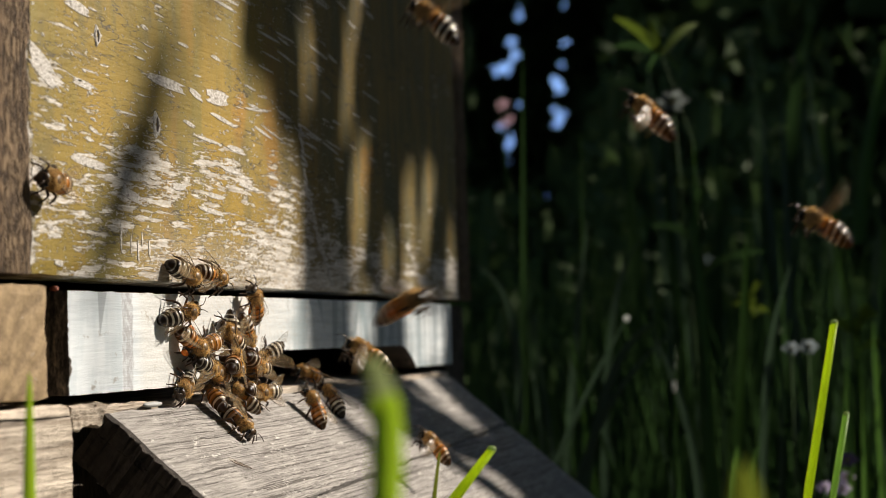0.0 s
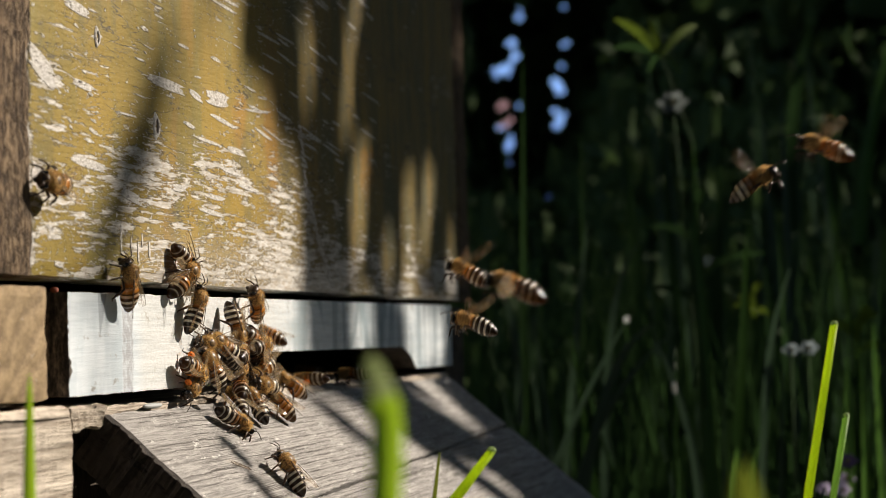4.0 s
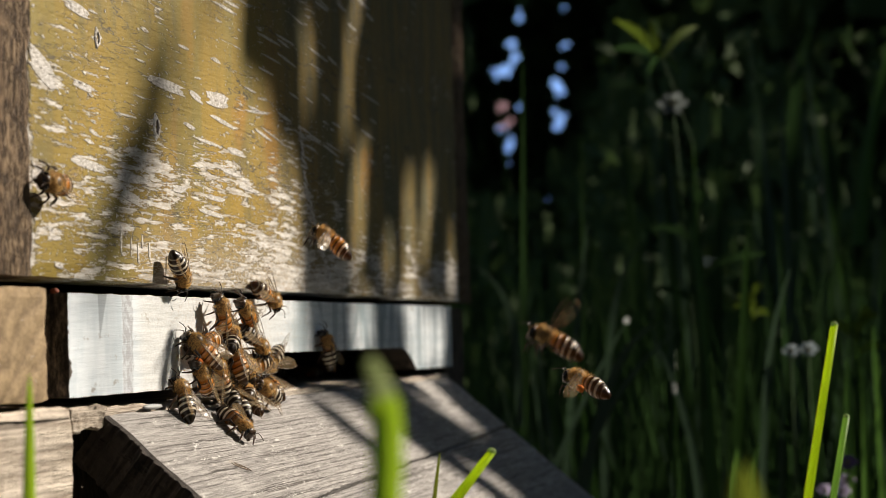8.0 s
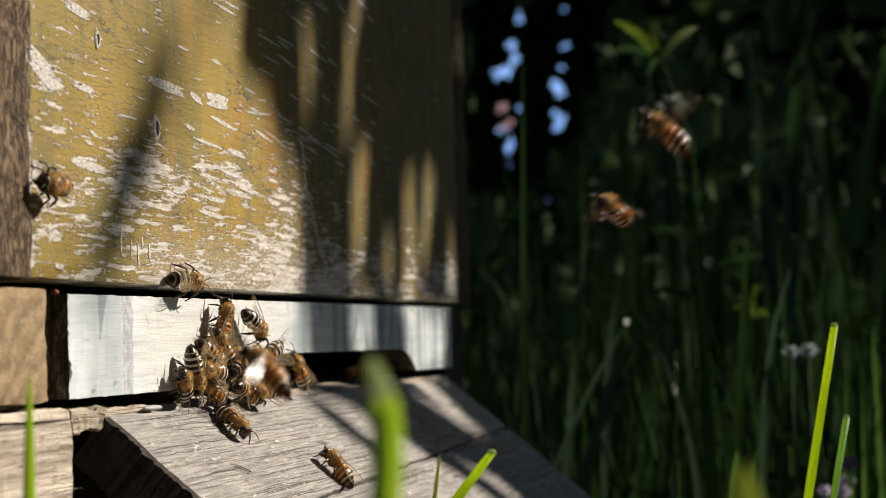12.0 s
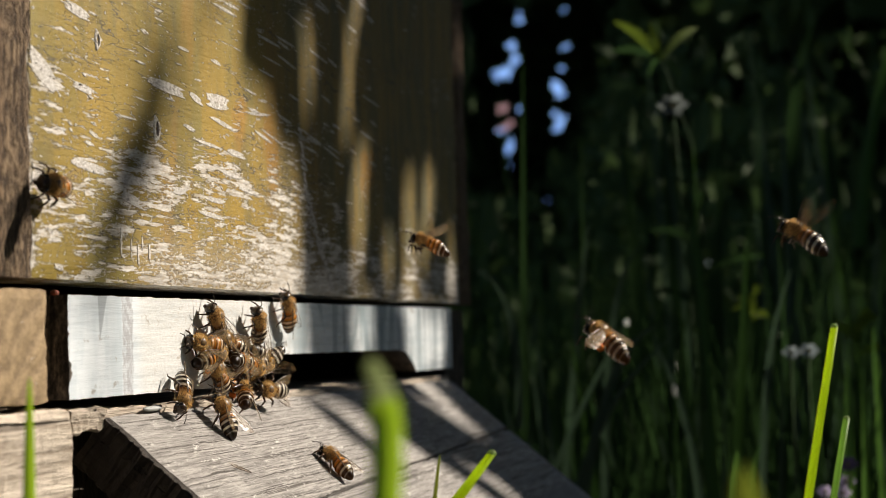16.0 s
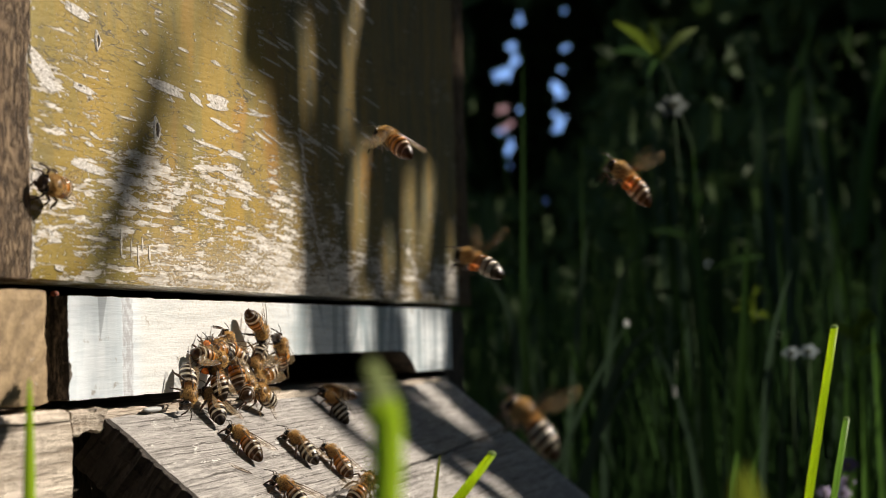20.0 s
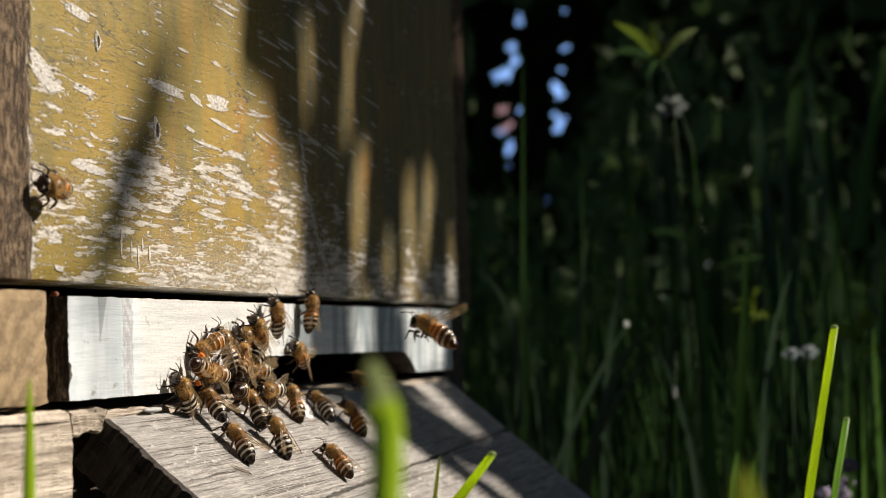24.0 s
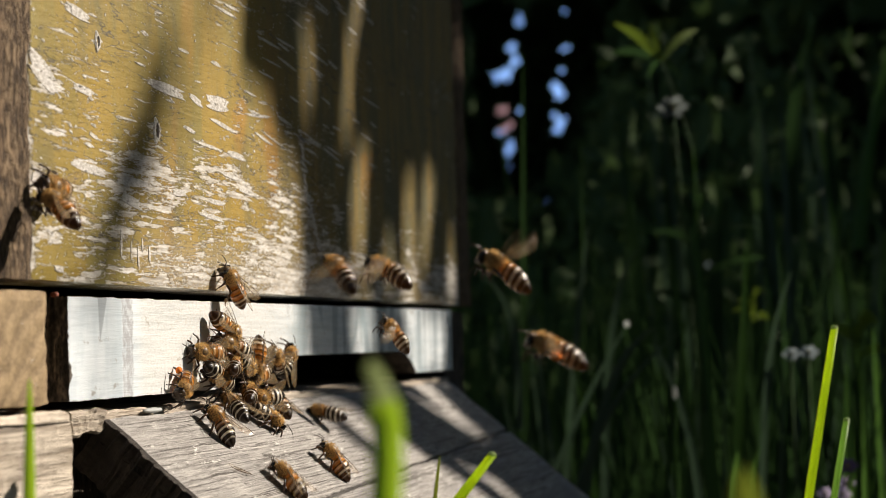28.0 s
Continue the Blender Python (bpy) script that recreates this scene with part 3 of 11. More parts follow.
def eye_knot(x, z, w, h):
    """A small split knot: a pale rim round a dark slit."""
    bm = bmesh.new()
    n = 18
    rings = []
    for k, (f, y) in enumerate(((1.0, -0.0001), (0.80, -0.0004), (0.55, -0.0004), (0.34, 0.0001))):
        rings.append([bm.verts.new((x + f * w / 2 * math.cos(t), y, z + f * h / 2 * math.sin(t) * (1 + 0.2 * math.cos(3 * t)))) for t in (2 * math.pi * i / n for i in range(n))])
    for u, v in zip(rings, rings[1:]):
        for i in range(n):
            bm.faces.new((u[i], u[(i + 1) % n], v[(i + 1) % n], v[i]))
    bm.faces.new(rings[-1])
    knot = part("knot", bm, PRIMER, front, "small split knot with a dark slit")
    bm = bmesh.new()
    bm.faces.new([bm.verts.new((x + 0.14 * w * math.cos(t), -0.00046, z + 0.30 * h * math.sin(t))) for t in (2 * math.pi * i / 14 for i in range(14))][::-1])
    part("slit", bm, DARK_WOOD, knot, "dark slit in the knot")


eye_knot(0.0597, 0.0765, 0.0056, 0.0076)
eye_knot(0.0205, 0.0965, 0.0036, 0.0058)


# ---- ground and plants ----
GROUND = -0.25


def ground():
    bm = bmesh.new()
    n, r = 60, 60.0
    grid = []
    for j in range(n + 1):
        row = []
        for i in range(n + 1):
            u, v = 2 * i / n - 1, 2 * j / n - 1
            x, y = r * u * abs(u) ** 1.5, r * v * abs(v) ** 1.5
            z = GROUND + 0.03 * noise.noise(Vector((x, y, 0))) if abs(x) > 0.8 or abs(y) > 0.8 else GROUND
            row.append(bm.verts.new((x, y, z)))
        grid.append(row)
    for j in range(n):
        for i in range(n):
            bm.faces.new((grid[j][i], grid[j][i + 1], grid[j + 1][i + 1], grid[j + 1][i]))
    return tagged(part("ground", bm, SOIL, None, "dark soil with leaf litter"), category="ground", kind="structure")


ground()
rnd = random.Random(7)


def blade_strip(verts, faces, root, tip, width, bow, sway, turn, n=6, blunt=0.0):
    """One grass blade: a tapered, creased strip that bends from root to tip."""
    root, tip = Vector(root), Vector(tip)
    side = Vector((math.cos(turn), math.sin(turn), 0))
    lean = Vector((math.cos(sway), math.sin(sway), 0)) * bow
    base = len(verts)
    for i in range(n + 1):
        f = i / n
        p = root.lerp(tip, f) + lean * math.sin(f * math.pi) * 0.6
        w = width / 2 * (1.0 if blunt < 0.02 else min(1.0, math.sqrt(max(0.0, 1 - f) / blunt))) + 0.0001 if blunt else width * (0.75 + 0.5 * f if f < 0.35 else 0.925 * (1 - ((f - 0.35) / 0.65) ** 1.8)) / 2 + 0.00012
        fold = Vector((-side.y, side.x, 0)) * w * 0.5
        verts += [p - side * w, p + fold, p + side * w]
    for i in range(n):
        a = base + 3 * i
        faces += [(a, a + 1, a + 4, a + 3), (a + 1, a + 2, a + 5, a + 4)]


def single_blade(name, label, root, tip, width, bow, sway, turn, material=BLADE, blunt=0.01):
    verts, faces = [], []
    n = 96
    blade_strip(verts, faces, root, tip, width, bow, sway, turn, n, blunt)
    ob = thing(name, label, "grass blade", "bright grass blades by the hive")
    mesh_part("leaf_blade", verts, faces, material, ob, smooth=True)
    bm = bmesh.new()
    tube(bm, [v + Vector((0, 0, -0.0003)) for v in verts[1:-30:18]], [width * 0.07] * len(verts[1:-30:18]), 5)
    part("midrib", bm, material, ob, smooth=True)
    return ob


FACING = radians(-76)


def bent_blade(label, pts, width, material):
    """A blade through points that faces the eye, narrow at its tip."""
    ob = thing("grass_blade", label, "grass blade", "bright grass blades by the hive")
    pts = [Vector(p) for p in pts]
    fine = [pts[i].lerp(pts[i + 1], k / 6) for i in range(len(pts) - 1) for k in range(6)] + [pts[-1]]
    n = len(fine) - 1
    verts, faces = [], []
    for i, p in enumerate(fine):
        along = (fine[min(n, i + 1)] - fine[max(0, i - 1)]).normalized()
        side = along.cross(Vector((0.97, 0.24, 0))).normalized()
        w = width / 2 * min(1.0, 0.38 + 1.9 * (1 - i / n))
        verts += [p - side * w, p + Vector((0.3 * w, 0.1 * w, 0)), p + side * w]
    for i in range(n):
        k = 3 * i
        faces += [(k, k + 1, k + 4, k + 3), (k + 1, k + 2, k + 5, k + 4)]
    cut = 3 * (n - 15)
    mesh_part("leaf_blade", verts[:cut + 3], faces[:2 * (n - 15)], material, ob, smooth=True)
    # olive tone stands in for the tip's out-of-focus blend with the dark behind
    mesh_part("olive_tip", verts[cut:], [tuple(v - cut for v in f) for f in faces[2 * (n - 15):]], DULL_TIP, ob, "dull pale olive tip", smooth=True)
    bm = bmesh.new()
    tube(bm, [p + Vector((0.0006, 0.0002, 0)) for p in fine[:-15:4]], [width * 0.06] * len(fine[:-15:4]), 5)
    part("midrib", bm, material, ob, smooth=True)


bent_blade("broad sunlit green grass blade bent over beside the ramp",
           ((-0.2270, -0.1480, -0.2520), (-0.2290, -0.1500, -0.060), (-0.2301, -0.1509, -0.0131), (-0.2304, -0.1510, -0.0067), (-0.2306, -0.1514, -0.0016), (-0.2308, -0.1516, 0.0016), (-0.2310, -0.1515, 0.0045), (-0.2311, -0.1511, 0.0067), (-0.2313, -0.1505, 0.0087), (-0.2314, -0.1498, 0.0102)),
           0.0036, BLADE)


def cut_stem(label, root, tip, low, high, material=STALK, bow=0.002):
    """A round mown stalk: it tapers a little, bends a little and ends in a slanting pale cut."""
    root, tip = Vector(root), Vector(tip)
    ob = thing("cut_grass", label, "grass", "bright grass blades by the hive")
    pts = [root.lerp(tip, i / 14) + Vector((0.3 * bow, bow, 0)) * math.sin(math.pi * i / 14) for i in range(15)]
    radii = [(low + (high - low) * i / 14) / 2 * (1 + 0.05 * math.sin(i * 2.7)) for i in range(15)]
    bm = bmesh.new()
    tube(bm, pts, radii, 12)
    bm.verts.ensure_lookup_table()
    for v in bm.verts[-12:]:
        v.co.z += 0.45 * (v.co - tip).dot(Vector((0.24, -0.97, 0)))
    part("stalk", bm, material, ob, smooth=True)
    bm = bmesh.new()
    ball(bm, tip + Vector((0, 0, 0.0002)), (high * 0.47, high * 0.47, high * 0.34), 10, 6)
    part("cut_end", bm, DRY_TIP, ob, "pale cut end", smooth=True)
    return ob


cut_stem("tall bright yellow-green cut grass stem", (0.030, -0.1485, GROUND), (0.032, -0.1920, 0.0132), 0.0026, 0.0020)
cut_stem("shorter pale green cut grass stem", (0.030, -0.1530, GROUND), (0.034, -0.1940, -0.0097), 0.0019, 0.0017, PALE_STALK)
cut_stem("slanting bright green cut grass stem over the ramp", (-0.010, -0.0080, -0.150), (0.013, -0.1080, -0.0160), 0.0026, 0.0026)
single_blade("grass_blade", "blurred green grass blade before the hive block", (-0.1133, -0.0464, GROUND), (-0.1130, -0.0468, 0.0076), 0.0026, 0.002, 2.2, FACING, BLADE, 0.12)
single_blade("grass_blade", "thin short green grass blade by the ramp", (0.012, -0.0600, GROUND), (0.0120, -0.0949, -0.0159), 0.0013, 0.002, 0.3, FACING, OLIVE, 0.1)
single_blade("grass_blade", "broad olive blurred grass blade", (-0.2344, -0.1908, GROUND), (-0.2344, -0.1918, -0.0018), 0.0040, 0.0005, 0.3, FACING, OLIVE, 0.025)


def arching_blade():
    """A broad blade that rises from the lower right, bows over at the top and hangs down to its tip."""
    spine = []
    p, a = Vector((0.0420, -0.0510, 0)), radians(126)
    for i in range(31):
        spine.append(p.copy())
        a += radians(0.4 + 0.006 * i) if i < 19 else radians(13.5)
        p = p + Vector((math.cos(a), math.sin(a), 0)) * 0.0044
    verts, faces = [], []
    for i, c in enumerate(spine):
        d = (spine[min(30, i + 1)] - spine[max(0, i - 1)]).normalized()
        side = Vector((-d.y, d.x, 0)) * (0.0016 * (1 - (i / 30) ** 4) + 0.0001)
        verts += [c - side, c + Vector((0, 0, -0.0008)), c + side]
    for i in range(30):
        k = 3 * i
        faces += [(k, k + 1, k + 4, k + 3), (k + 1, k + 2, k + 5, k + 4)]
    ob = thing("grass_blade", "blurred green grass blade swinging past close by", "grass blade", "bright grass blades by the hive")
    mesh_part("leaf_blade", verts, faces, SWAY_GREEN, ob, smooth=True)
    bm = bmesh.new()
    tube(bm, [c + Vector((0, 0, -0.0010)) for c in spine[::2]], [0.0003] * 16, 5)
    part("midrib", bm, SWAY_GREEN, ob, smooth=True)
    return ob


swaying_blade = arching_blade()


def meadow():
    """Long grass behind and beside the hive, in the shade of the trees."""
    verts, faces = [], []
    for k in range(7000):
        x = 0.75 + 4.2 * rnd.random() ** 1.2
        y = rnd.uniform(-0.75, 0.42) + 0.13 * (x - 0.5)
        if x < 0.95 and y > 0.0:
            y -= 0.45
        tall = k % 18 == 0 and x > 1.3
        h = rnd.uniform(0.34, 0.60) if tall else rnd.uniform(0.13, 0.36)
        a = rnd.uniform(0, 6.28)
        d = rnd.uniform(0.0, 0.09)
        blade_strip(verts, faces, (x, y, GROUND - 0.02), (x + d * math.cos(a), y + d * math.sin(a), GROUND + h), rnd.uniform(0.0014, 0.0034),
                    rnd.uniform(0, 0.02 if tall else 0.045), a + math.pi, rnd.uniform(-2.2, -0.9), 5)
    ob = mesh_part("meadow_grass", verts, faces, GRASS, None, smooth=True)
    return tagged(ob, "long meadow grass, its shade partly in the green", "grass", kind="stuff")


meadow()


def leaf_quads(verts, faces, centre, size, count, spread, flat=0.5, shape=0.45):
    """Small pointed leaves scattered round a centre."""
    c = Vector(centre)
    for _ in range(count):
        p = c + Vector([rnd.gauss(0, s) for s in spread])
        q = Euler((rnd.uniform(-1.2, 1.2) * flat * 2, rnd.uniform(-1.2, 1.2) * flat * 2, rnd.uniform(0, 6.28))).to_matrix()
        s = size * rnd.uniform(0.6, 1.3)
        b = len(verts)
        for u, v, w in ((-0.5, 0, 0), (-0.1, shape / 2, 0.06), (0.25, shape / 2.6, 0.04), (0.5, 0, -0.06), (0.25, -shape / 2.6, 0.04), (-0.1, -shape / 2, 0.06)):
            verts.append(p + q @ Vector((u * s, v * s, w * s)))
        faces.append(tuple(range(b, b + 6)))


def trunk_and_limbs(root, height, girth, ends, seed):
    bm = bmesh.new()
    pts = [(0.2 * girth * noise.noise(Vector((seed, 0, k))), 0.2 * girth * noise.noise(Vector((0, seed, k + 9))), height * k / 7 - (0.05 if k == 0 else 0)) for k in range(8)]
    tube(bm, pts, [girth * (1.35 if k == 0 else 1 - 0.11 * k) / 2 for k in range(8)], 12)
    part("trunk", bm, BARK, root, smooth=True)
    for e in ends:
        e = Vector(e)
        s = Vector(pts[5]) if e.z > height * 0.5 else Vector(pts[3])
        bm = bmesh.new()
        tube(bm, [s, s.lerp(e, 0.5) + Vector((0, 0, 0.08 * (e - s).length)), e], [girth * 0.2, girth * 0.12, girth * 0.04], 7)
        part("limb", bm, BARK, root, smooth=True)


# sky gaps placed to fit the camera's view: across, up, radius
GAPS = ((1.534, 1.363, 0.016), (1.52, 1.418, 0.012), (1.574, 1.257, 0.018), (1.559, 1.195, 0.018), (1.602, 1.142, 0.020), (1.640, 1.140, 0.020), (1.342, 1.398, 0.011), (1.342, 1.241, 0.015),
        (1.357, 1.146, 0.013), (1.384, 1.075, 0.024), (1.373, 1.038, 0.018), (1.388, 0.955, 0.015), (1.359, 0.941, 0.012), (1.378, 0.894, 0.016), (1.619, 0.993, 0.017), (1.546, 0.989, 0.010),
        (1.584, 0.930, 0.012), (1.622, 0.908, 0.015), (1.600, 0.810, 0.015), (1.597, 0.750, 0.009), (1.586, 0.858, 0.009))


def sight(x, y, z):
    """Where the camera's line of sight through a far point meets a sheet seven metres off."""
    f = 7.5 / (x + 0.43)
    return (y + 0.209) * f, (z - 0.012) * f


def open_line(x, y, z, slack=0.0):
    """True where two narrow gaps, placed to fit the camera's view, let the sky through the far trees."""
    u, v = sight(x, y, z)
    return (1.49 - slack < u < 1.68 + slack and 0.72 - slack < v < 1.46 + slack) or (1.32 - slack < u < 1.44 + slack and 0.88 - slack < v < 1.46 + slack)


def thicket():
    """The wall of bushes and young trees that closes the view, with small gaps to the sky."""
    verts, faces = [], []
    for k in range(15000):
        far = k % 3 == 0
        x = rnd.uniform(9.0, 12.0) if far else rnd.uniform(5.2, 8.4)
        y = rnd.uniform(-3.4, 4.0) * (1.5 if far else 1.0)
        z = GROUND + rnd.uniform(0, 3.4) * (1.6 if far else 1.0)
        if open_line(x, y, z, 0.13 if far else 0.09):
            continue
        leaf_quads(verts, faces, (x, y, z), 0.30 if far else 0.19, 2, (0.02, 0.02, 0.02), 0.6, 0.7)
    for k in range(9000):
        x = rnd.uniform(6.4, 7.6)
        y, z = rnd.uniform(0.95, 1.65), rnd.uniform(0.65, 1.65)
        u, v = sight(x, y, z)
        if open_line(x, y, z, 0.14) and min(math.hypot(u - a, v - b) - c for a, b, c in GAPS) > 0.016:
            leaf_quads(verts, faces, (x, y, z), 0.055, 1, (0.001, 0.001, 0.001), 0.9, 0.8)
    ob = mesh_part("thicket", verts, faces, LEAF, None)
    return tagged(ob, "dark green thicket of shrubs and saplings", "bushes", kind="stuff")


thicket()
tagged(mesh_part("backdrop", [(40, 5.6, 3), (40, 10.2, 3), (40, 10.2, 10), (40, 5.6, 10)], [(0, 1, 2, 3)], SKY_GLOW, None, "bright blue sky seen between far trees"), category="sky", kind="structure")
# flat glowing patch added for the pink spot between the trees
tagged(mesh_part("backdrop", [(39, 7.98, 4.75), (39, 8.52, 4.75), (39, 8.52, 5.45), (39, 7.98, 5.45)], [(0, 1, 2, 3)], FAR_PINK, None, "far pink spot of unknown kind between trees"), category="wall", kind="structure")


def shrubs():
    """Loose leafy shrubs in the half shade beyond the grass."""
    verts, faces = [], []
    for k in range(5200):
        x = rnd.uniform(1.3, 4.2)
        y = rnd.uniform(-0.62, 0.62) + 0.16 * x
        z = GROUND + rnd.uniform(0.05, 0.85) * (0.55 + 0.22 * x) * (0.8 + 0.4 * noise.noise(Vector((x * 2, y * 3, 1))))
        if open_line(x, y, z, 0.11):
            continue
        leaf_quads(verts, faces, (x, y, z), rnd.uniform(0.022, 0.060), 1, (0.01, 0.01, 0.01), 0.8, 0.32)
    ob = mesh_part("shrubs", verts, faces, LEAF, None)
    return tagged(ob, "loose leafy shrubs in half shade", "bushes", kind="stuff")


shrubs()

# ---- herbs and flowers among the grass ----
def leaf_mesh(verts, faces, a, b, width, droop=0.004):
    """One lance-shaped leaf from a to b with a raised fold along its middle."""
    a, b = Vector(a), Vector(b)
    side = (b - a).cross(Vector((0.97, 0.24, 0))).normalized()
    n, base = 7, len(verts)
    for i in range(n + 1):
        f = i / n
        w = width * math.sin(math.pi * min(1, f * 0.93 + 0.05)) ** 0.8 / 2 + 0.0002
        p = a.lerp(b, f) + Vector((0, 0, droop * math.sin(math.pi * f)))
        verts += [p - side * w, p + Vector((-0.15 * w, -0.15 * w, 0)), p + side * w]
    for i in range(n):
        k = base + 3 * i
        faces += [(k, k + 1, k + 4, k + 3), (k + 1, k + 2, k + 5, k + 4)]


def herb():
    root = thing("leafy_herb", "tall herb with lance-shaped yellow-green leaves", "plant")
    bm = bmesh.new()
    tube(bm, [(0.830, -0.074, GROUND), (0.829, -0.073, 0.04), (0.828, -0.073, 0.112), (0.827, -0.0705, 0.146), (0.821, -0.062, 0.176), (0.8135, -0.0535, 0.2035)], [0.0016, 0.0014, 0.0012, 0.0010, 0.0008, 0.0007], 7)
    part("stem", bm, DARK_STEM, root, smooth=True)
    top = Vector((0.813, -0.0535, 0.2040))
    for dx, dy, dz, w in ((0.010, 0.033, 0.030, 0.0065), (0.010, 0.036, 0.009, 0.006), (0.015, 0.010, 0.029, 0.004), (0.025, -0.023, 0.024, 0.0055), (0.012, 0.011, -0.010, 0.003), (0.018, -0.012, -0.012, 0.003)):
        # low leaves take the dark grass green in place of shade
        verts, faces = [], []
        leaf_mesh(verts, faces, top, top + Vector((dx, dy, dz)), w)
        mesh_part("leaf", verts, faces, PALE_LEAF if dz > 0.02 else GRASS, root, smooth=True)
    for k in range(5):
        a = k * 2.4
        c = Vector((0.8285, -0.073, 0.01 + 0.022 * k))
        verts, faces = [], []
        leaf_mesh(verts, faces, c, c + Vector((0.03 * math.cos(a), 0.045 * math.sin(a), 0.012)), 0.005)
        mesh_part("leaf", verts, faces, GRASS, root, smooth=True)


herb()


def flower(x, y, z, size, petal, label, count=6, lean=0.0):
    root = thing("meadow_flower", label, "flower", "meadow flowers")
    bm = bmesh.new()
    tube(bm, [(x + 0.01, y + lean, GROUND), (x, y + lean, (z + GROUND) / 2), (x, y, z)], [0.0012, 0.0008, 0.0006], 6)
    part("stem", bm, DARK_STEM, root, smooth=True)
    for k in range(count):
        a = 2 * math.pi * k / count
        verts, faces = [], []
        c = Vector((x, y, z))
        leaf_mesh(verts, faces, c, c + Vector((0.3 * math.sin(a * 2), math.cos(a), 0.7 * math.sin(a))) * size, size * 0.6, 0.0)
        mesh_part("petal", verts, faces, petal, root, smooth=True)
    bm = bmesh.new()
    ball(bm, (x - 0.001, y, z), (size * 0.25,) * 3, 8, 6)
    part("flower_centre", bm, STRAW, root, smooth=True)


flower(0.670, -0.1430, 0.0007, 0.0055, DIM_PETAL, "small white meadow flower in shade")
flower(0.670, -0.1532, 0.0014, 0.0062, DIM_PETAL, "small white meadow flower in shade")
flower(0.817, -0.0600, 0.1720, 0.0110, SEED_HEAD, "pale grey-green flower head under the herb", lean=-0.012)
flower(0.618, -0.1750, -0.0622, 0.0060, VIOLET, "small violet meadow flower low in the grass")
flower(0.628, -0.1734, -0.0727, 0.0055, LILAC, "small pale lilac meadow flower low in the grass")
flower(0.617, -0.1713, -0.0782, 0.0055, LILAC, "small pale lilac meadow flower low in the grass")
flower(0.627, -0.1616, -0.0783, 0.0050, LILAC, "small pale lilac meadow flower low in the grass")


def long_blade(label, pts, width, material=GRASS):
    """A long arching blade through points."""
    verts, faces = [], []
    n = len(pts)
    for i, p in enumerate(pts):
        w = width / 2 * (1 - (i / (n - 1)) ** 2.5) + 0.0003
        verts += [Vector(p) + Vector((-0.24 * w, w, 0)), Vector(p) + Vector((-0.3 * w, 0, 0)), Vector(p) + Vector((0.24 * w, -w, 0))]
    for i in range(n - 1):
        k = 3 * i
        faces += [(k, k + 1, k + 4, k + 3), (k + 1, k + 2, k + 5, k + 4)]
    return tagged(mesh_part("tall_grass_blade", verts, faces, material, None, smooth=True), label, "grass blade", "tall grass behind the hive")


def smooth_line(pts, n=4):
    """The same line in shorter steps, its corners rounded."""
    p = [Vector(v) for v in pts]
    out = []
    for i in range(len(p) - 1):
        a, b, c, d = p[max(0, i - 1)], p[i], p[i + 1], p[min(len(p) - 1, i + 2)]
        for k in range(n):
            t = k / n
            out.append(0.5 * (2 * b + (c - a) * t + (2 * a - 5 * b + 4 * c - d) * t * t + (3 * b - a - 3 * c + d) * t ** 3))
    return out + [p[-1]]


def arc(a, b, lift, n=9):
    a, b = Vector(a), Vector(b)
    return [a.lerp(b, i / n) + Vector((0, 0, lift * math.sin(math.pi * (i / n) ** 0.8))) for i in range(n + 1)]


long_blade("tall straight green grass blade", arc((0.800, 0.053, GROUND), (0.790, 0.039, 0.212), 0.0), 0.0062)
# the brighter green gives this blade its sunlit look
long_blade("tall straight green grass blade", arc((0.824, -0.075, GROUND), (0.8230, -0.0728, 0.1450), 0.0), 0.0042, MID_BLADE)
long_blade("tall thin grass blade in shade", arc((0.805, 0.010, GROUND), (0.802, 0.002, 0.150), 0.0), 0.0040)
long_blade("arching grey-green grass blade", arc((0.650, -0.010, -0.090), (0.6640, -0.0790, 0.0170), 0.020), 0.0040, GREY_BLADE)
long_blade("arching grass blade with a pale tip", arc((0.590, -0.008, -0.075), (0.6000, -0.0550, 0.0200), 0.006), 0.0032, GREY_BLADE)
long_blade("green grass blade catching light", arc((0.850, -0.173, GROUND), (0.8497, -0.174, 0.0905), 0.0), 0.0040)
long_blade("green grass blade catching light", arc((0.836, -0.105, GROUND), (0.8353, -0.1065, 0.0400), 0.0), 0.0034)
long_blade("green grass blade catching light", arc((0.856, -0.180, -0.12), (0.8545, -0.1771, 0.0150), 0.0), 0.0042, MID_BLADE)
long_blade("dry brown leaf hanging among the reeds", arc((0.752, -0.0890, 0.0850), (0.750, -0.1125, 0.0828), 0.001), 0.0042, DRY_LEAF)
long_blade("pale dried leaf tip among the reeds", arc((0.750, -0.1060, 0.0836), (0.750, -0.1200, 0.0816), 0.0005), 0.0060, DRY_TIP)
r_arch = random.Random(41)
for k in range(14):  # a lighter tuft beside the cut stems
    x = r_arch.uniform(0.62, 0.80)
    y = -0.209 + (x + 0.43) * r_arch.uniform(0.002, 0.034)
    top = 0.012 + (x + 0.43) * r_arch.uniform(-0.060, 0.004)
    long_blade("light green grass leaf in a tuft", arc((x, y + r_arch.uniform(-0.01, 0.01), GROUND), (x, y, top), r_arch.uniform(0, 0.008), 9), r_arch.uniform(0.0024, 0.0050), LIGHT_BLADE)
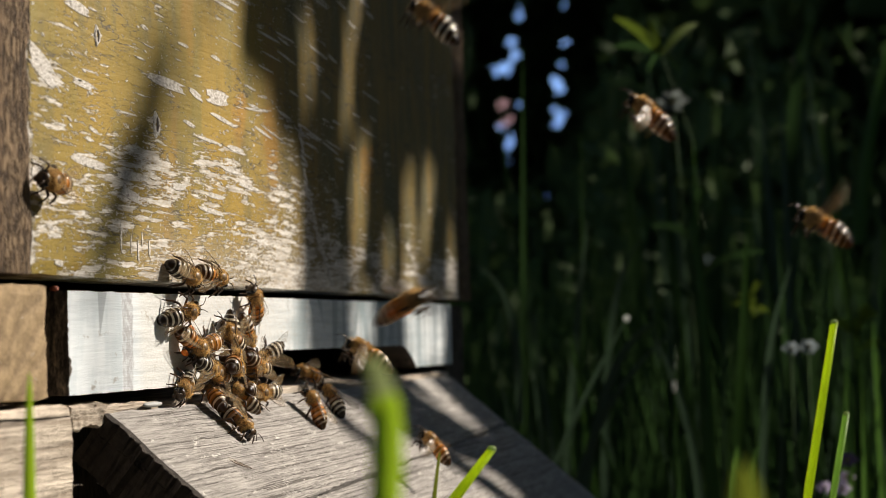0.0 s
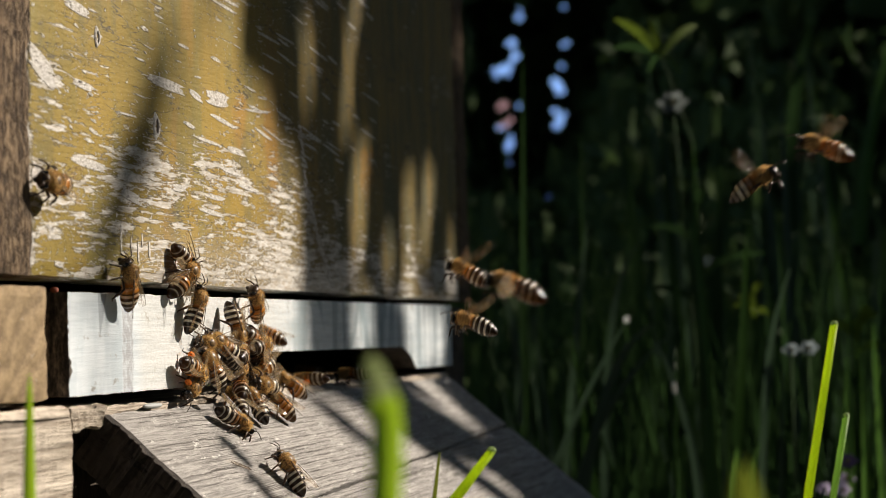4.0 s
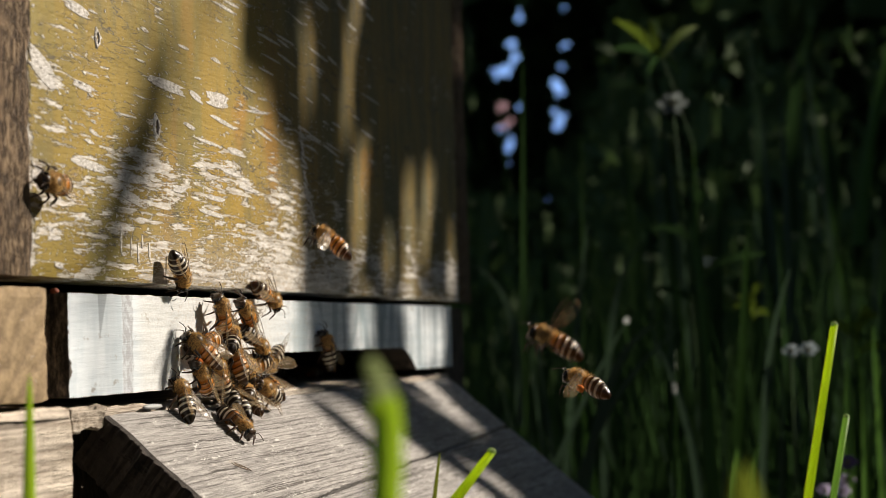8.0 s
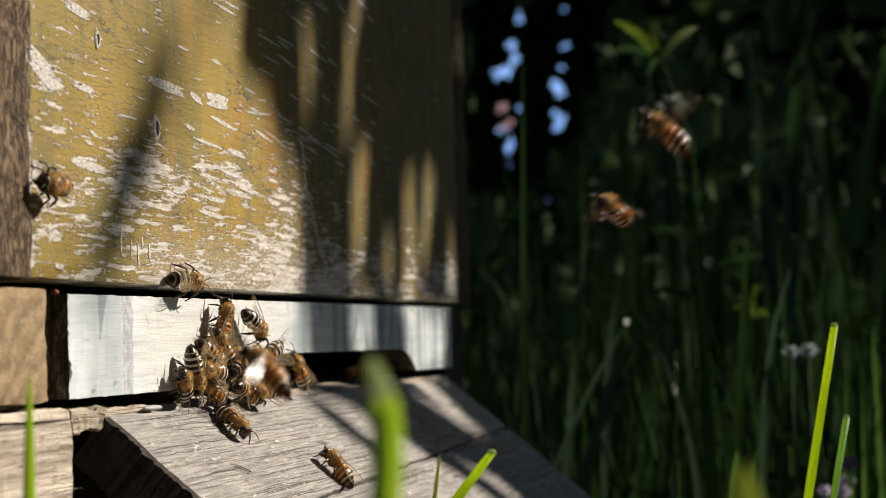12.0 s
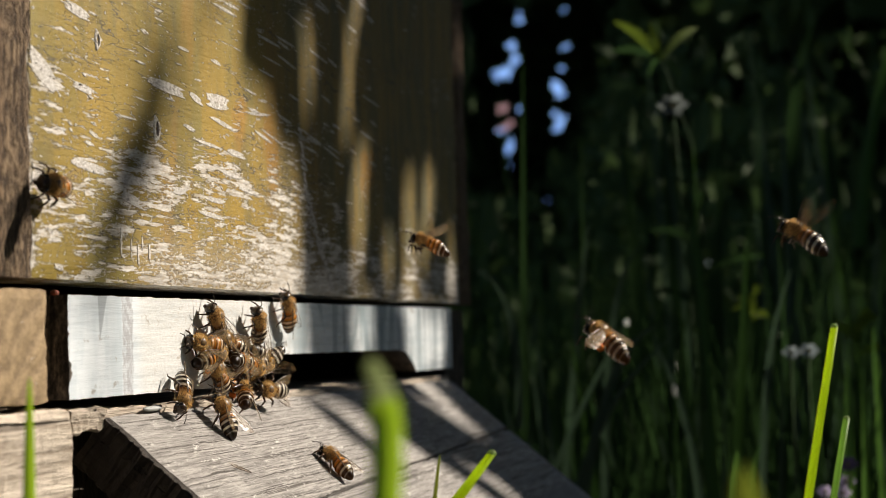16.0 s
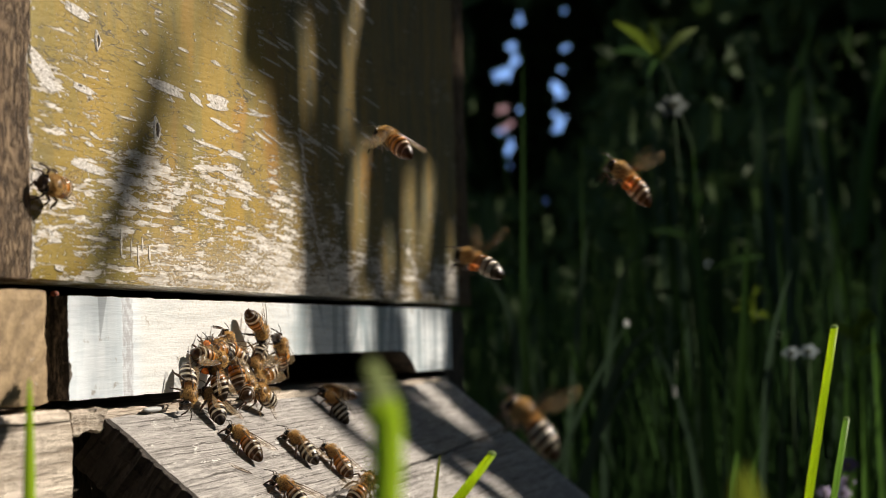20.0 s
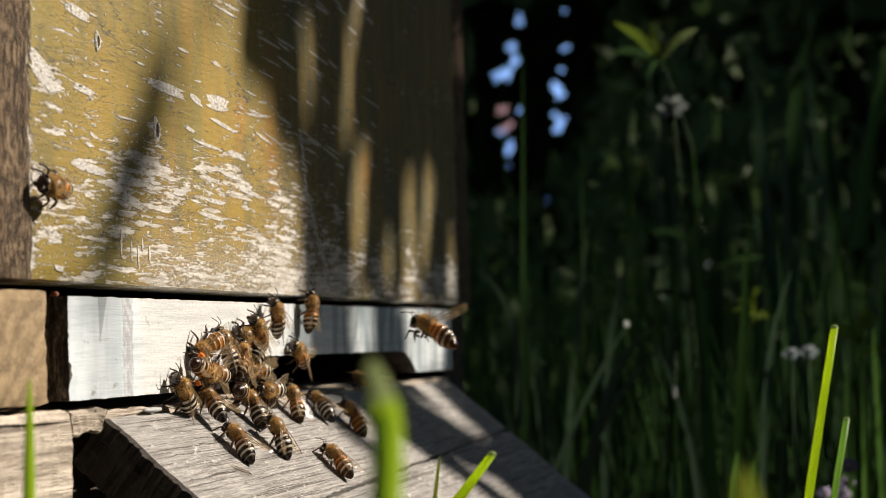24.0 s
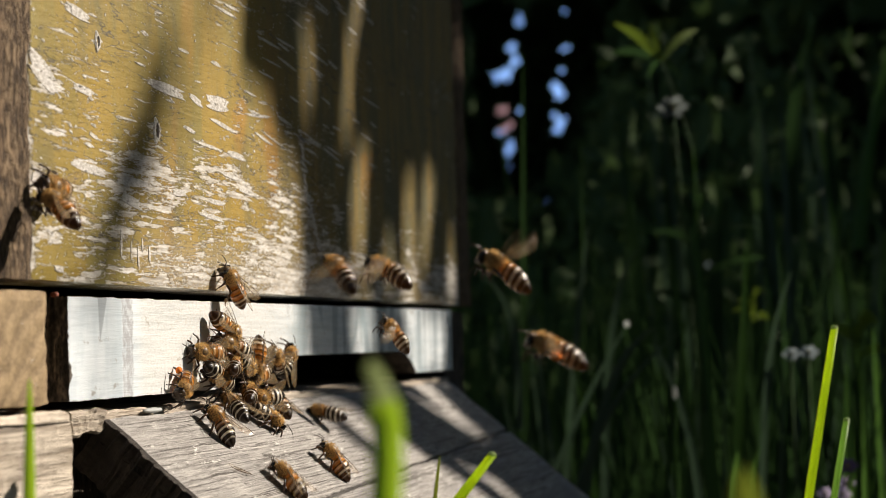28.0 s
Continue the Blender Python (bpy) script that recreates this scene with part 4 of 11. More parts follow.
for k in range(34):  # tall soft reeds behind, towards the right
    x = r_arch.uniform(0.95, 1.7)
    side = r_arch.uniform(0.004, 0.135)
    y = -0.209 + (x + 0.43) * side
    top = 0.012 + (x + 0.43) * r_arch.uniform(0.06, 0.175)
    # reeds nearer the hive get darker greens, shade put into the colour
    long_blade("tall soft reed leaf in half shade", arc((x, y, GROUND), (x, y + r_arch.uniform(-0.05, 0.05), top), r_arch.uniform(0, 0.02), 9), r_arch.uniform(0.004, 0.011), r_arch.choice((GREY_BLADE, MID_BLADE) if side < 0.045 else (GRASS, GRASS, GREY_BLADE)))
for k in range(46):
    y = r_arch.uniform(-0.235, 0.035)
    x = r_arch.uniform(0.70, 0.98)
    y += 0.235 * (x - 0.82)
    h = r_arch.uniform(-0.10, 0.09)
    d = r_arch.choice((-1, 1)) * r_arch.uniform(0.01, 0.055)
    lift = r_arch.uniform(0.002, 0.022)
    long_blade("arching grey-green grass blade" if lift > 0.010 else "slender leaning grass blade in shade", arc((x, y, GROUND), (x + r_arch.uniform(-0.02, 0.02), y + d, h), lift, 11),
               r_arch.uniform(0.0016, 0.0040), r_arch.choice((GRASS, GREY_BLADE, GREY_BLADE, MID_BLADE)))

# blades that stand out of the meadow
long_blade("arching grey-green grass blade bowed over at its tip", smooth_line(((0.6600, -0.0154, -0.0896), (0.6600, -0.0235, -0.0522), (0.6600, -0.0332, -0.0217), (0.6600, -0.0443, 0.0013), (0.6600, -0.0567, 0.0146), (0.6600, -0.0654, 0.0191), (0.6600, -0.0739, 0.0168))), 0.0058, GREY_BLADE)
long_blade("arching grey-green grass blade", smooth_line(((0.7000, 0.0301, -0.0432), (0.7000, 0.0306, -0.0002), (0.7000, 0.0342, 0.0268), (0.7000, 0.0403, 0.0447), (0.7000, 0.0510, 0.0559), (0.7000, 0.0632, 0.0607))), 0.0042, GREY_BLADE)
long_blade("broad upright mid green grass blade", smooth_line(((0.7200, -0.0881, -0.0956), (0.7200, -0.0870, -0.0461), (0.7200, -0.0857, -0.0034), (0.7200, -0.0844, 0.0394), (0.7200, -0.0819, 0.0718), (0.7200, -0.0802, 0.0844))), 0.0075, MID_BLADE)
long_blade("broad upright mid green grass blade", smooth_line(((0.6800, -0.1052, -0.0919), (0.6800, -0.1090, -0.0443), (0.6800, -0.1132, -0.0035), (0.6800, -0.1160, 0.0375), (0.6800, -0.1186, 0.0718))), 0.0060, MID_BLADE)
long_blade("leaning grey-green grass blade", smooth_line(((0.6600, -0.1236, -0.0901), (0.6600, -0.1258, -0.0502), (0.6600, -0.1299, -0.0102), (0.6600, -0.1364, 0.0230), (0.6600, -0.1453, 0.0495))), 0.0042, GREY_BLADE)
long_blade("leaning grey-green grass blade", smooth_line(((0.6400, -0.0893, -0.0881), (0.6400, -0.0855, -0.0551), (0.6400, -0.0798, -0.0286), (0.6400, -0.0723, -0.0051), (0.6400, -0.0660, 0.0083))), 0.0040, GREY_BLADE)
long_blade("curved grey-green grass blade", smooth_line(((0.7400, -0.0160, -0.0972), (0.7400, -0.0184, -0.0461), (0.7400, -0.0221, -0.0022), (0.7400, -0.0278, 0.0344), (0.7400, -0.0360, 0.0599), (0.7400, -0.0476, 0.0741))), 0.0046, GREY_BLADE)
long_blade("upright mid green grass blade", smooth_line(((0.7400, 0.0098, -0.0897), (0.7400, 0.0044, -0.0384), (0.7400, -0.0010, 0.0131), (0.7400, -0.0069, 0.0573), (0.7400, -0.0109, 0.0867))), 0.0044, GREY_BLADE)
long_blade("sunlit short green grass blade in a tuft", smooth_line(((0.6000, -0.1123, -0.0939), (0.6000, -0.1139, -0.0687), (0.6000, -0.1157, -0.0529))), 0.0044, LIGHT_BLADE)
long_blade("sunlit short green grass blade in a tuft", smooth_line(((0.6000, -0.1202, -0.0939), (0.6000, -0.1227, -0.0688), (0.6000, -0.1280, -0.0499))), 0.0036, LIGHT_BLADE)
long_blade("broad soft reed leaf in half shade", smooth_line(((1.3000, -0.1092, 0.1036), (1.3000, -0.1126, 0.1675), (1.3000, -0.1182, 0.2315), (1.3000, -0.1284, 0.2792), (1.3000, -0.1376, 0.3027))), 0.0130, GRASS)
long_blade("broad soft reed leaf in half shade", smooth_line(((1.3000, -0.1709, 0.0904), (1.3000, -0.1786, 0.1535), (1.3000, -0.1883, 0.2060), (1.3000, -0.1987, 0.2479), (1.3000, -0.2064, 0.2739))), 0.0120, MID_BLADE)
long_blade("broad soft reed leaf in half shade", smooth_line(((1.4000, -0.1474, 0.1071), (1.4000, -0.1463, 0.1633), (1.4000, -0.1436, 0.2085), (1.4000, -0.1475, 0.2534))), 0.0100, GRASS)


def sprig(x, y, z, reach, seed):
    """A small weed whose top leaves catch a fleck of sun."""
    r = random.Random(seed)
    root = thing("small_weed", "small weed with sunlit yellow-green leaves", "plant", "weeds in the grass")
    bm = bmesh.new()
    tube(bm, [(x, y, GROUND), (x, y + 0.004, (z + GROUND) / 2), (x, y, z)], [0.0010, 0.0008, 0.0005], 6)
    part("stem", bm, DARK_STEM, root, smooth=True)
    for k in range(8):
        c = Vector((x, y + r.uniform(-0.5, 0.5) * reach, z + r.uniform(-1.0, 0.6) * reach))
        verts, faces = [], []
        leaf_mesh(verts, faces, (x, y, c.z - 0.3 * reach), c + Vector((r.uniform(-0.4, 0.4), r.choice((-1, 1)) * r.uniform(0.3, 0.8), r.uniform(-0.3, 0.5))) * reach, reach * r.uniform(0.28, 0.45))
        mesh_part("leaf", verts, faces, PALE_LEAF, root, smooth=True)


sprig(0.8000, -0.1103, 0.0364, 0.014, 5)
sprig(0.8000, -0.1798, 0.0135, 0.018, 8)
bm = bmesh.new()
# white translucent ball stands in for the sun glint on the drop
ball(bm, (0.5995, -0.0553, 0.0207), (0.0012, 0.0019, 0.0022), 8, 6)
tagged(part("dew_drop", bm, PETAL, None, smooth=True), "dew drop on a blade tip, its glint as white", "drop")

pod = thing("seed_pod", "pale green seed pod on a thin stalk in the grass", "plant")
bm = bmesh.new()
tube(bm, [(0.612, -0.0850, GROUND), (0.609, -0.0800, -0.09), (0.608, -0.0805, -0.019), (0.608, -0.0815, 0.004)], [0.0010, 0.0008, 0.0007, 0.0005], 6)
part("stalk", bm, MID_BLADE, pod, smooth=True)
bm = bmesh.new()
ball(bm, (0.6078, -0.0803, -0.0190), (0.0012, 0.0015, 0.0042), 10, 8, 0.1)
part("pod", bm, PETAL, pod, "pale swollen pod", smooth=True)

# ---- crumbs on the hive ----
bm = bmesh.new()
ball(bm, (0.0006, 0.0040, 0.0277), (0.0011, 0.0012, 0.0008), 9, 6, 0.2)
tagged(part("red_crumb", bm, RED_CRUMB, None, smooth=True), "small red crumb on the end of the white strip", "crumb")
bm = bmesh.new()
ball(bm, (0.0515, -0.0006, -0.0044), (0.0060, 0.0016, 0.0008), 14, 8, 0.15)
tagged(part("white_pebble", bm, PALE_STONE, None, smooth=True), "smooth white pebble lying under the strip", "pebble")


# ---- bees ----
MM = 0.00122  # a millimetre of the pattern, enlarged to fit the camera's view: workers of about sixteen millimetres


def bee_materials():
    """Banded abdomens: each plate is amber or brown in front and black behind, with a ring of cream hair; darker towards the tip."""
    mats = {}
    for key, a, b, pale, dusk in (("amber", (0.86, 0.33, 0.038), (0.016, 0.008, 0.004), (0.93, 0.80, 0.56), 0.0), ("dark", (0.48, 0.18, 0.030), (0.012, 0.007, 0.004), (0.93, 0.82, 0.62), 1.5)):
        n = Nodes(key + " banded abdomen", 0.24)
        x = n.axis(0)
        own = n.random()
        wave = n.math("MULTIPLY", n.math("SUBTRACT", n.noise(0.0016, detail=2), 0.5), 0.22)
        f = n.math("FRACT", n.math("ADD", n.math("DIVIDE", n.math("SUBTRACT", 0.9 * MM, x), 1.48 * MM), wave))
        place = n.math("ADD", n.math("DIVIDE", x, MM), n.math("MULTIPLY", n.math("SUBTRACT", own, 0.5), 3.0))
        rear = n.step(place, -1.2 + dusk, -3.4 + dusk)
        c = n.mix(n.math("MULTIPLY", own, 0.55), a, tuple(0.5 * v for v in a))
        c = n.mix(n.math("MULTIPLY", n.step(f, 0.66, 0.84), 0.88), c, b)
        c = n.mix(n.math("MULTIPLY", n.math("MULTIPLY", n.step(f, 0.0, 0.10), n.step(f, 0.45, 0.20)), 0.30), c, pale)
        tail = n.mix(n.math("MULTIPLY", n.math("MULTIPLY", n.step(f, 0.0, 0.08), n.step(f, 0.52, 0.36)), n.math("ADD", 0.70, n.math("MULTIPLY", own, 0.30))), b, pale)
        c = n.mix(rear, c, tail)
        c = n.mix(n.step(x, -4.7 * MM, -5.6 * MM), c, b)
        c = n.mix(n.math("MULTIPLY", n.step(n.noise(0.0005, detail=4), 0.50, 0.72), 0.35), c, b)
        n.colour(c)
        n.bump(n.noise(0.00016), 0.0001, 0.5)
        glow = n.tree.nodes.new("ShaderNodeBsdfTranslucent")  # thin amber plates let a little sun through
        n.put(glow.inputs[0], n.mix(0.3, c, (0.95, 0.50, 0.10)))
        both = n.tree.nodes.new("ShaderNodeMixShader")
        both.inputs[0].default_value = 0.30 if key == "amber" else 0.14
        n.tree.links.new(n.bsdf.outputs[0], both.inputs[1])
        n.tree.links.new(glow.outputs[0], both.inputs[2])
        n.tree.links.new(both.outputs[0], n.tree.nodes["Material Output"].inputs[0])
        mats[key] = n.mat
    return mats


def thorax_material():
    """Tan fur all round and a bare black shield on the back."""
    n = Nodes("furry thorax with a bare black shield", 0.55)
    fur = n.mix(n.step(n.noise(0.0005, detail=4), 0.35, 0.65), (0.11, 0.060, 0.022), (0.58, 0.35, 0.12))
    dx = n.math("DIVIDE", n.math("SUBTRACT", n.axis(0), 2.5 * MM), 0.95 * MM)
    dy = n.math("DIVIDE", n.axis(1), 0.85 * MM)
    far = n.math("ADD", n.math("MULTIPLY", dx, dx), n.math("MULTIPLY", dy, dy))
    shield = n.math("MULTIPLY", n.step(far, 1.2, 0.75), n.step(n.axis(2), 3.6 * MM, 4.1 * MM))
    n.colour(n.mix(n.math("MULTIPLY", shield, 0.65), fur, (0.06, 0.036, 0.018)))
    n.put(n.bsdf.inputs["Roughness"], n.math("SUBTRACT", 0.75, n.math("MULTIPLY", shield, 0.35)))
    return n.mat


BANDS = bee_materials()
FUR = leafy("tan bee fur", (0.24, 0.13, 0.045), (0.88, 0.60, 0.26), (1.0, 0.68, 0.26), 0.6, 0.0, 0.50)
CHITIN = plain("dark brown chitin", (0.030, 0.018, 0.010), 0.32, (0.055, 0.030, 0.014), 0.0006)
THORAX = thorax_material()
EYE_BLACK = plain("black compound eye", (0.012, 0.010, 0.009), 0.18)
LEG = plain("brown bee leg", (0.085, 0.040, 0.016), 0.30, (0.022, 0.013, 0.008), 0.0006)
POLLEN = plain("orange pollen", (0.75, 0.16, 0.03), 0.8, (0.80, 0.26, 0.04), 0.0006)


def wing_material():
    n = Nodes("clear veined wing", 0.22)
    vein = n.tree.nodes.new("ShaderNodeTexVoronoi")
    vein.feature = "DISTANCE_TO_EDGE"
    m = n.tree.nodes.new("ShaderNodeMapping")
    m.inputs["Scale"].default_value = (0.45, 1, 1)
    n.put(m.inputs[0], n.coord.outputs["Object"])
    n.put(vein.inputs["Vector"], m.outputs[0])
    vein.inputs["Scale"].default_value = 900
    line = n.step(vein.outputs["Distance"], 0.07, 0.03)
    n.colour(n.mix(line, (0.92, 0.74, 0.44), (0.30, 0.15, 0.05)))
    n.put(n.bsdf.inputs["Alpha"], n.math("ADD", n.math("MULTIPLY", line, 0.30), 0.11))
    return n.mat


WING = wing_material()


def furry(bm, centre, radii, count, length, seed, bald=False):
    """Short hairs standing off an egg-shaped body; bald: none on the back."""
    r = random.Random(seed)
    for _ in range(count):
        d = Vector((r.gauss(0, 1), r.gauss(0, 1), r.gauss(0, 1) + 0.4)).normalized()
        if bald and d.z > 0.86:
            continue
        p = Vector([c + k * v for c, k, v in zip(centre, radii, d)])
        s = d.cross(Vector((r.random(), r.random(), r.random()))).normalized() * 0.000045
        q = p + d * length * r.uniform(0.6, 1.2) + Vector((r.gauss(0, 1), r.gauss(0, 1), r.gauss(0, 1))) * length * 0.25 - Vector((length * 0.3, 0, 0))
        bm.faces.new([bm.verts.new(v) for v in (p - s, p + s, q)])


LEGS = (  # hip, knee, foot in mm for the left side
    ((3.7, 0.9, 1.7), (5.0, 2.3, 2.3), (5.8, 3.2, 0.0)),
    ((2.6, 1.2, 1.5), (2.8, 3.2, 2.5), (2.5, 4.6, 0.0)),
    ((1.6, 1.1, 1.6), (-0.2, 2.9, 2.6), (-2.2, 4.0, 0.0)))


def wing_mesh(length, width):
    """A rounded membrane in its own space: the root at the origin, the tip along -x."""
    bm = bmesh.new()
    n = 9
    lead, trail, mid = [], [], []
    for i in range(n + 1):
        f = i / n
        w = width * (0.16 + 0.84 * math.sin(math.pi * min(1.0, f * 0.74 + 0.05)) ** 1.2) * (1 if f < 0.85 else math.sqrt(max(0.02, 1 - ((f - 0.85) / 0.15) ** 2)))
        x = -length * f
        lead.append(bm.verts.new((x, 0.22 * w, 0)))
        mid.append(bm.verts.new((x, -0.2 * w, 0.04 * width * math.sin(f * 9))))
        trail.append(bm.verts.new((x, -0.78 * w, -0.06 * width)))
    for i in range(n):
        bm.faces.new((lead[i], lead[i + 1], mid[i + 1], mid[i]))
        bm.faces.new((mid[i], mid[i + 1], trail[i + 1], trail[i]))
    skin = len(bm.faces)
    for row, thick in (([v.co.copy() for v in lead], 0.035), ([v.co.copy() for v in mid[:8]], 0.022), ([v.co.lerp(u.co, 0.5) for v, u in zip(mid[:7], trail)], 0.018)):
        tube(bm, row, [width * thick * (1.1 - 0.6 * i / n) for i in range(len(row))], 4)
    for f in list(bm.faces)[skin:]:
        f.material_index = 1
    return bm


def bee_meshes(kind):
    """The meshes of one bee, made once for each kind; heading +x, back up, feet at z 0."""
    out = {}

    def keep(name, bm, mat, smooth=True):
        me = bpy.data.meshes.new("bee_" + name)
        bm.to_mesh(me)
        bm.free()
        me.materials.append(mat)
        if mat is WING:
            me.materials.append(LEG)
        if smooth:
            me.polygons.foreach_set("use_smooth", [True] * len(me.polygons))
        out[name] = me

    bm = bmesh.new()
    rings, sides = [], 16
    plan = []
    segs = 5
    for s in range(segs):
        for f in (0.0, 0.35, 0.80, 0.98):
            plan.append((s + f) / segs)
    for f in plan:
        x = 0.9 - 7.4 * f
        bulge = math.sin(math.pi * min(1, 0.13 + 0.80 * f)) ** 0.75
        s = (f * segs) % 1.0
        r = 2.28 * bulge * (0.95 + 0.07 * min(1, s / 0.8)) + 0.05
        z = 2.75 - 1.0 * f ** 1.6
        rings.append([bm.verts.new(Vector((x, 1.0 * r * math.cos(t), z + 0.93 * r * math.sin(t))) * MM) for t in (2 * math.pi * i / sides for i in range(sides))])
    for u, v in zip(rings, rings[1:]):
        for i in range(sides):
            bm.faces.new((u[i], u[(i + 1) % sides], v[(i + 1) % sides], v[i]))
    bm.faces.new(rings[0][::-1])
    tip = bm.verts.new(Vector((-6.95, 0, 1.68)) * MM)
    for i in range(sides):
        bm.faces.new((rings[-1][i], rings[-1][(i + 1) % sides], tip))
    keep("abdomen", bm, BANDS[kind])
    bm = bmesh.new()
    ball(bm, (2.55 * MM, 0, 3.0 * MM), (2.1 * MM, 2.05 * MM, 1.95 * MM), 14, 10, 0.05)
    keep("thorax", bm, THORAX)
    bm = bmesh.new()
    furry(bm, (2.55 * MM, 0, 3.0 * MM), (2.05 * MM, 2.0 * MM, 1.9 * MM), 2200, 0.62 * MM, 3, True)
    furry(bm, (5.0 * MM, 0, 2.5 * MM), (0.9 * MM, 1.4 * MM, 1.4 * MM), 160, 0.5 * MM, 4)
    furry(bm, (0.0 * MM, 0, 2.8 * MM), (1.2 * MM, 1.7 * MM, 1.7 * MM), 320, 0.6 * MM, 5)
    for s in range(1, 5):
        furry(bm, ((0.6 - 1.18 * s) * MM, 0, (2.7 - 0.13 * s) * MM), (0.15 * MM, 2.0 * MM * (1 - 0.03 * s * s), 1.85 * MM * (1 - 0.03 * s * s)), 44, 0.32 * MM, 6 + s)
    keep("fur", bm, FUR, False)
    bm = bmesh.new()
    ball(bm, (5.05 * MM, 0, 2.35 * MM), (1.05 * MM, 1.75 * MM, 1.6 * MM), 12, 9)
    ball(bm, (5.75 * MM, 0, 1.15 * MM), (0.5 * MM, 0.6 * MM, 0.6 * MM), 8, 6)
    keep("head", bm, CHITIN)
    bm = bmesh.new()
    ball(bm, (5.1 * MM, 1.42 * MM, 2.55 * MM), (0.62 * MM, 0.5 * MM, 1.15 * MM), 10, 8)
    keep("eye", bm, EYE_BLACK)
    bm = bmesh.new()
    tube(bm, [Vector(p) * MM for p in ((5.9, 0.4, 2.9), (6.6, 0.7, 3.7), (7.5, 1.3, 3.5), (8.5, 1.9, 2.9))], [0.16 * MM, 0.11 * MM, 0.11 * MM, 0.10 * MM], 5)
    keep("antenna", bm, CHITIN)
    for i, (hip, knee, foot) in enumerate(LEGS):
        bm = bmesh.new()
        shin = tuple(0.55 * k + 0.45 * f + o for k, f, o in zip(knee, foot, (0, 0.15, 0.1)))
        toe = tuple(f + 0.25 * (f - k) * o for f, k, o in zip(foot, knee, (1, 1, 0)))
        tube(bm, [Vector(p) * MM for p in (hip, knee, shin, foot, toe)], [v * MM for v in (0.33, 0.30, 0.36 if i == 2 else 0.22, 0.15, 0.10)], 6)
        keep("leg%d" % i, bm, LEG)
    bm = bmesh.new()
    ball(bm, (-1.0 * MM, 3.5 * MM, 1.7 * MM), (1.1 * MM, 0.8 * MM, 0.8 * MM), 10, 8, 0.15)
    keep("pollen", bm, POLLEN)
    keep("fore_wing", wing_mesh(9.2 * MM, 3.1 * MM), WING)
    keep("hind_wing", wing_mesh(6.4 * MM, 2.1 * MM), WING)
    return out


BEE_KINDS = {k: bee_meshes(k) for k in BANDS}


def wing_pose(hind, side, spread, lift):
    """A wing's place on the bee: spread in degrees from the body's line, lift in degrees above it."""
    root = Vector((2.0, 0.9 * side, 4.45)) if not hind else Vector((1.3, 1.0 * side, 4.25))
    return Matrix.Translation(root * MM) @ Matrix.Rotation(radians(-spread * side), 4, "Z") @ Matrix.Rotation(radians(lift), 4, "Y") @ Matrix.Rotation(radians(8 * side), 4, "X")


def bee(kind, label, flying=False, pollen=False):
    """A worker bee with all its parts."""
    ms = BEE_KINDS[kind]
    root = thing("honey_bee", label, "bee", "honey bees")
    wings = []
    fold = random.Random(len(bpy.data.objects))
    spread, raised = fold.uniform(14, 36), fold.uniform(-8, 12)

    def add(name, mesh, side=1):
        ob = new(name, ms[mesh])
        ob.parent = root
        if side < 0:
            ob.scale = (1, -1, 1)
        return ob

    for name in ("abdomen", "thorax", "fur", "head"):
        add(name, name)
    for side in (1, -1):
        add("eye", "eye", side)["label"] = "glossy black compound eye"
        add("antenna", "antenna", side)
        for i in range(3):
            leg = add("leg", "leg%d" % i, side)
            if flying:
                leg.location, leg.rotation_euler, leg.scale = (0, 0, 0.0006 - 0.0003 * i), (0, radians(26 + 10 * i), 0), (0.92, 0.62 * side, 0.85)
        if pollen:
            add("pollen_load", "pollen", side)["label"] = "ball of orange pollen on the hind leg"
        for hind in (False, True):
            w = add("hind_wing" if hind else "fore_wing", "hind_wing" if hind else "fore_wing", side)
            w["label"] = "clear veined wing"
            rest = wing_pose(hind, side, spread if not hind else 0.6 * spread, raised)
            w.rotation_mode, w.location, w.rotation_quaternion = "QUATERNION", rest.translation, rest.to_quaternion()
            wings.append((w, hind, side))
    return root, wings


# ---- unseen trees added to shade the place ----
def shadow_leaf(verts, faces, x, z, w, h, lean, dist):
    """A leaf placed so that its shade falls on the hive front round (x, z)."""
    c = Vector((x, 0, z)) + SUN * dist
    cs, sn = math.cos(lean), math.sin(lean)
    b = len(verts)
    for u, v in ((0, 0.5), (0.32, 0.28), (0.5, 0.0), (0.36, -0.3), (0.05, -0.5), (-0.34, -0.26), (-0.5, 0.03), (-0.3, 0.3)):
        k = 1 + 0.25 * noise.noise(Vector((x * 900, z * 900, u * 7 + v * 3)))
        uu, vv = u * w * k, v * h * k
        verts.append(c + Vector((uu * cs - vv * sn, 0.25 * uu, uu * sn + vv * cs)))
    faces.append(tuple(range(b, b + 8)))


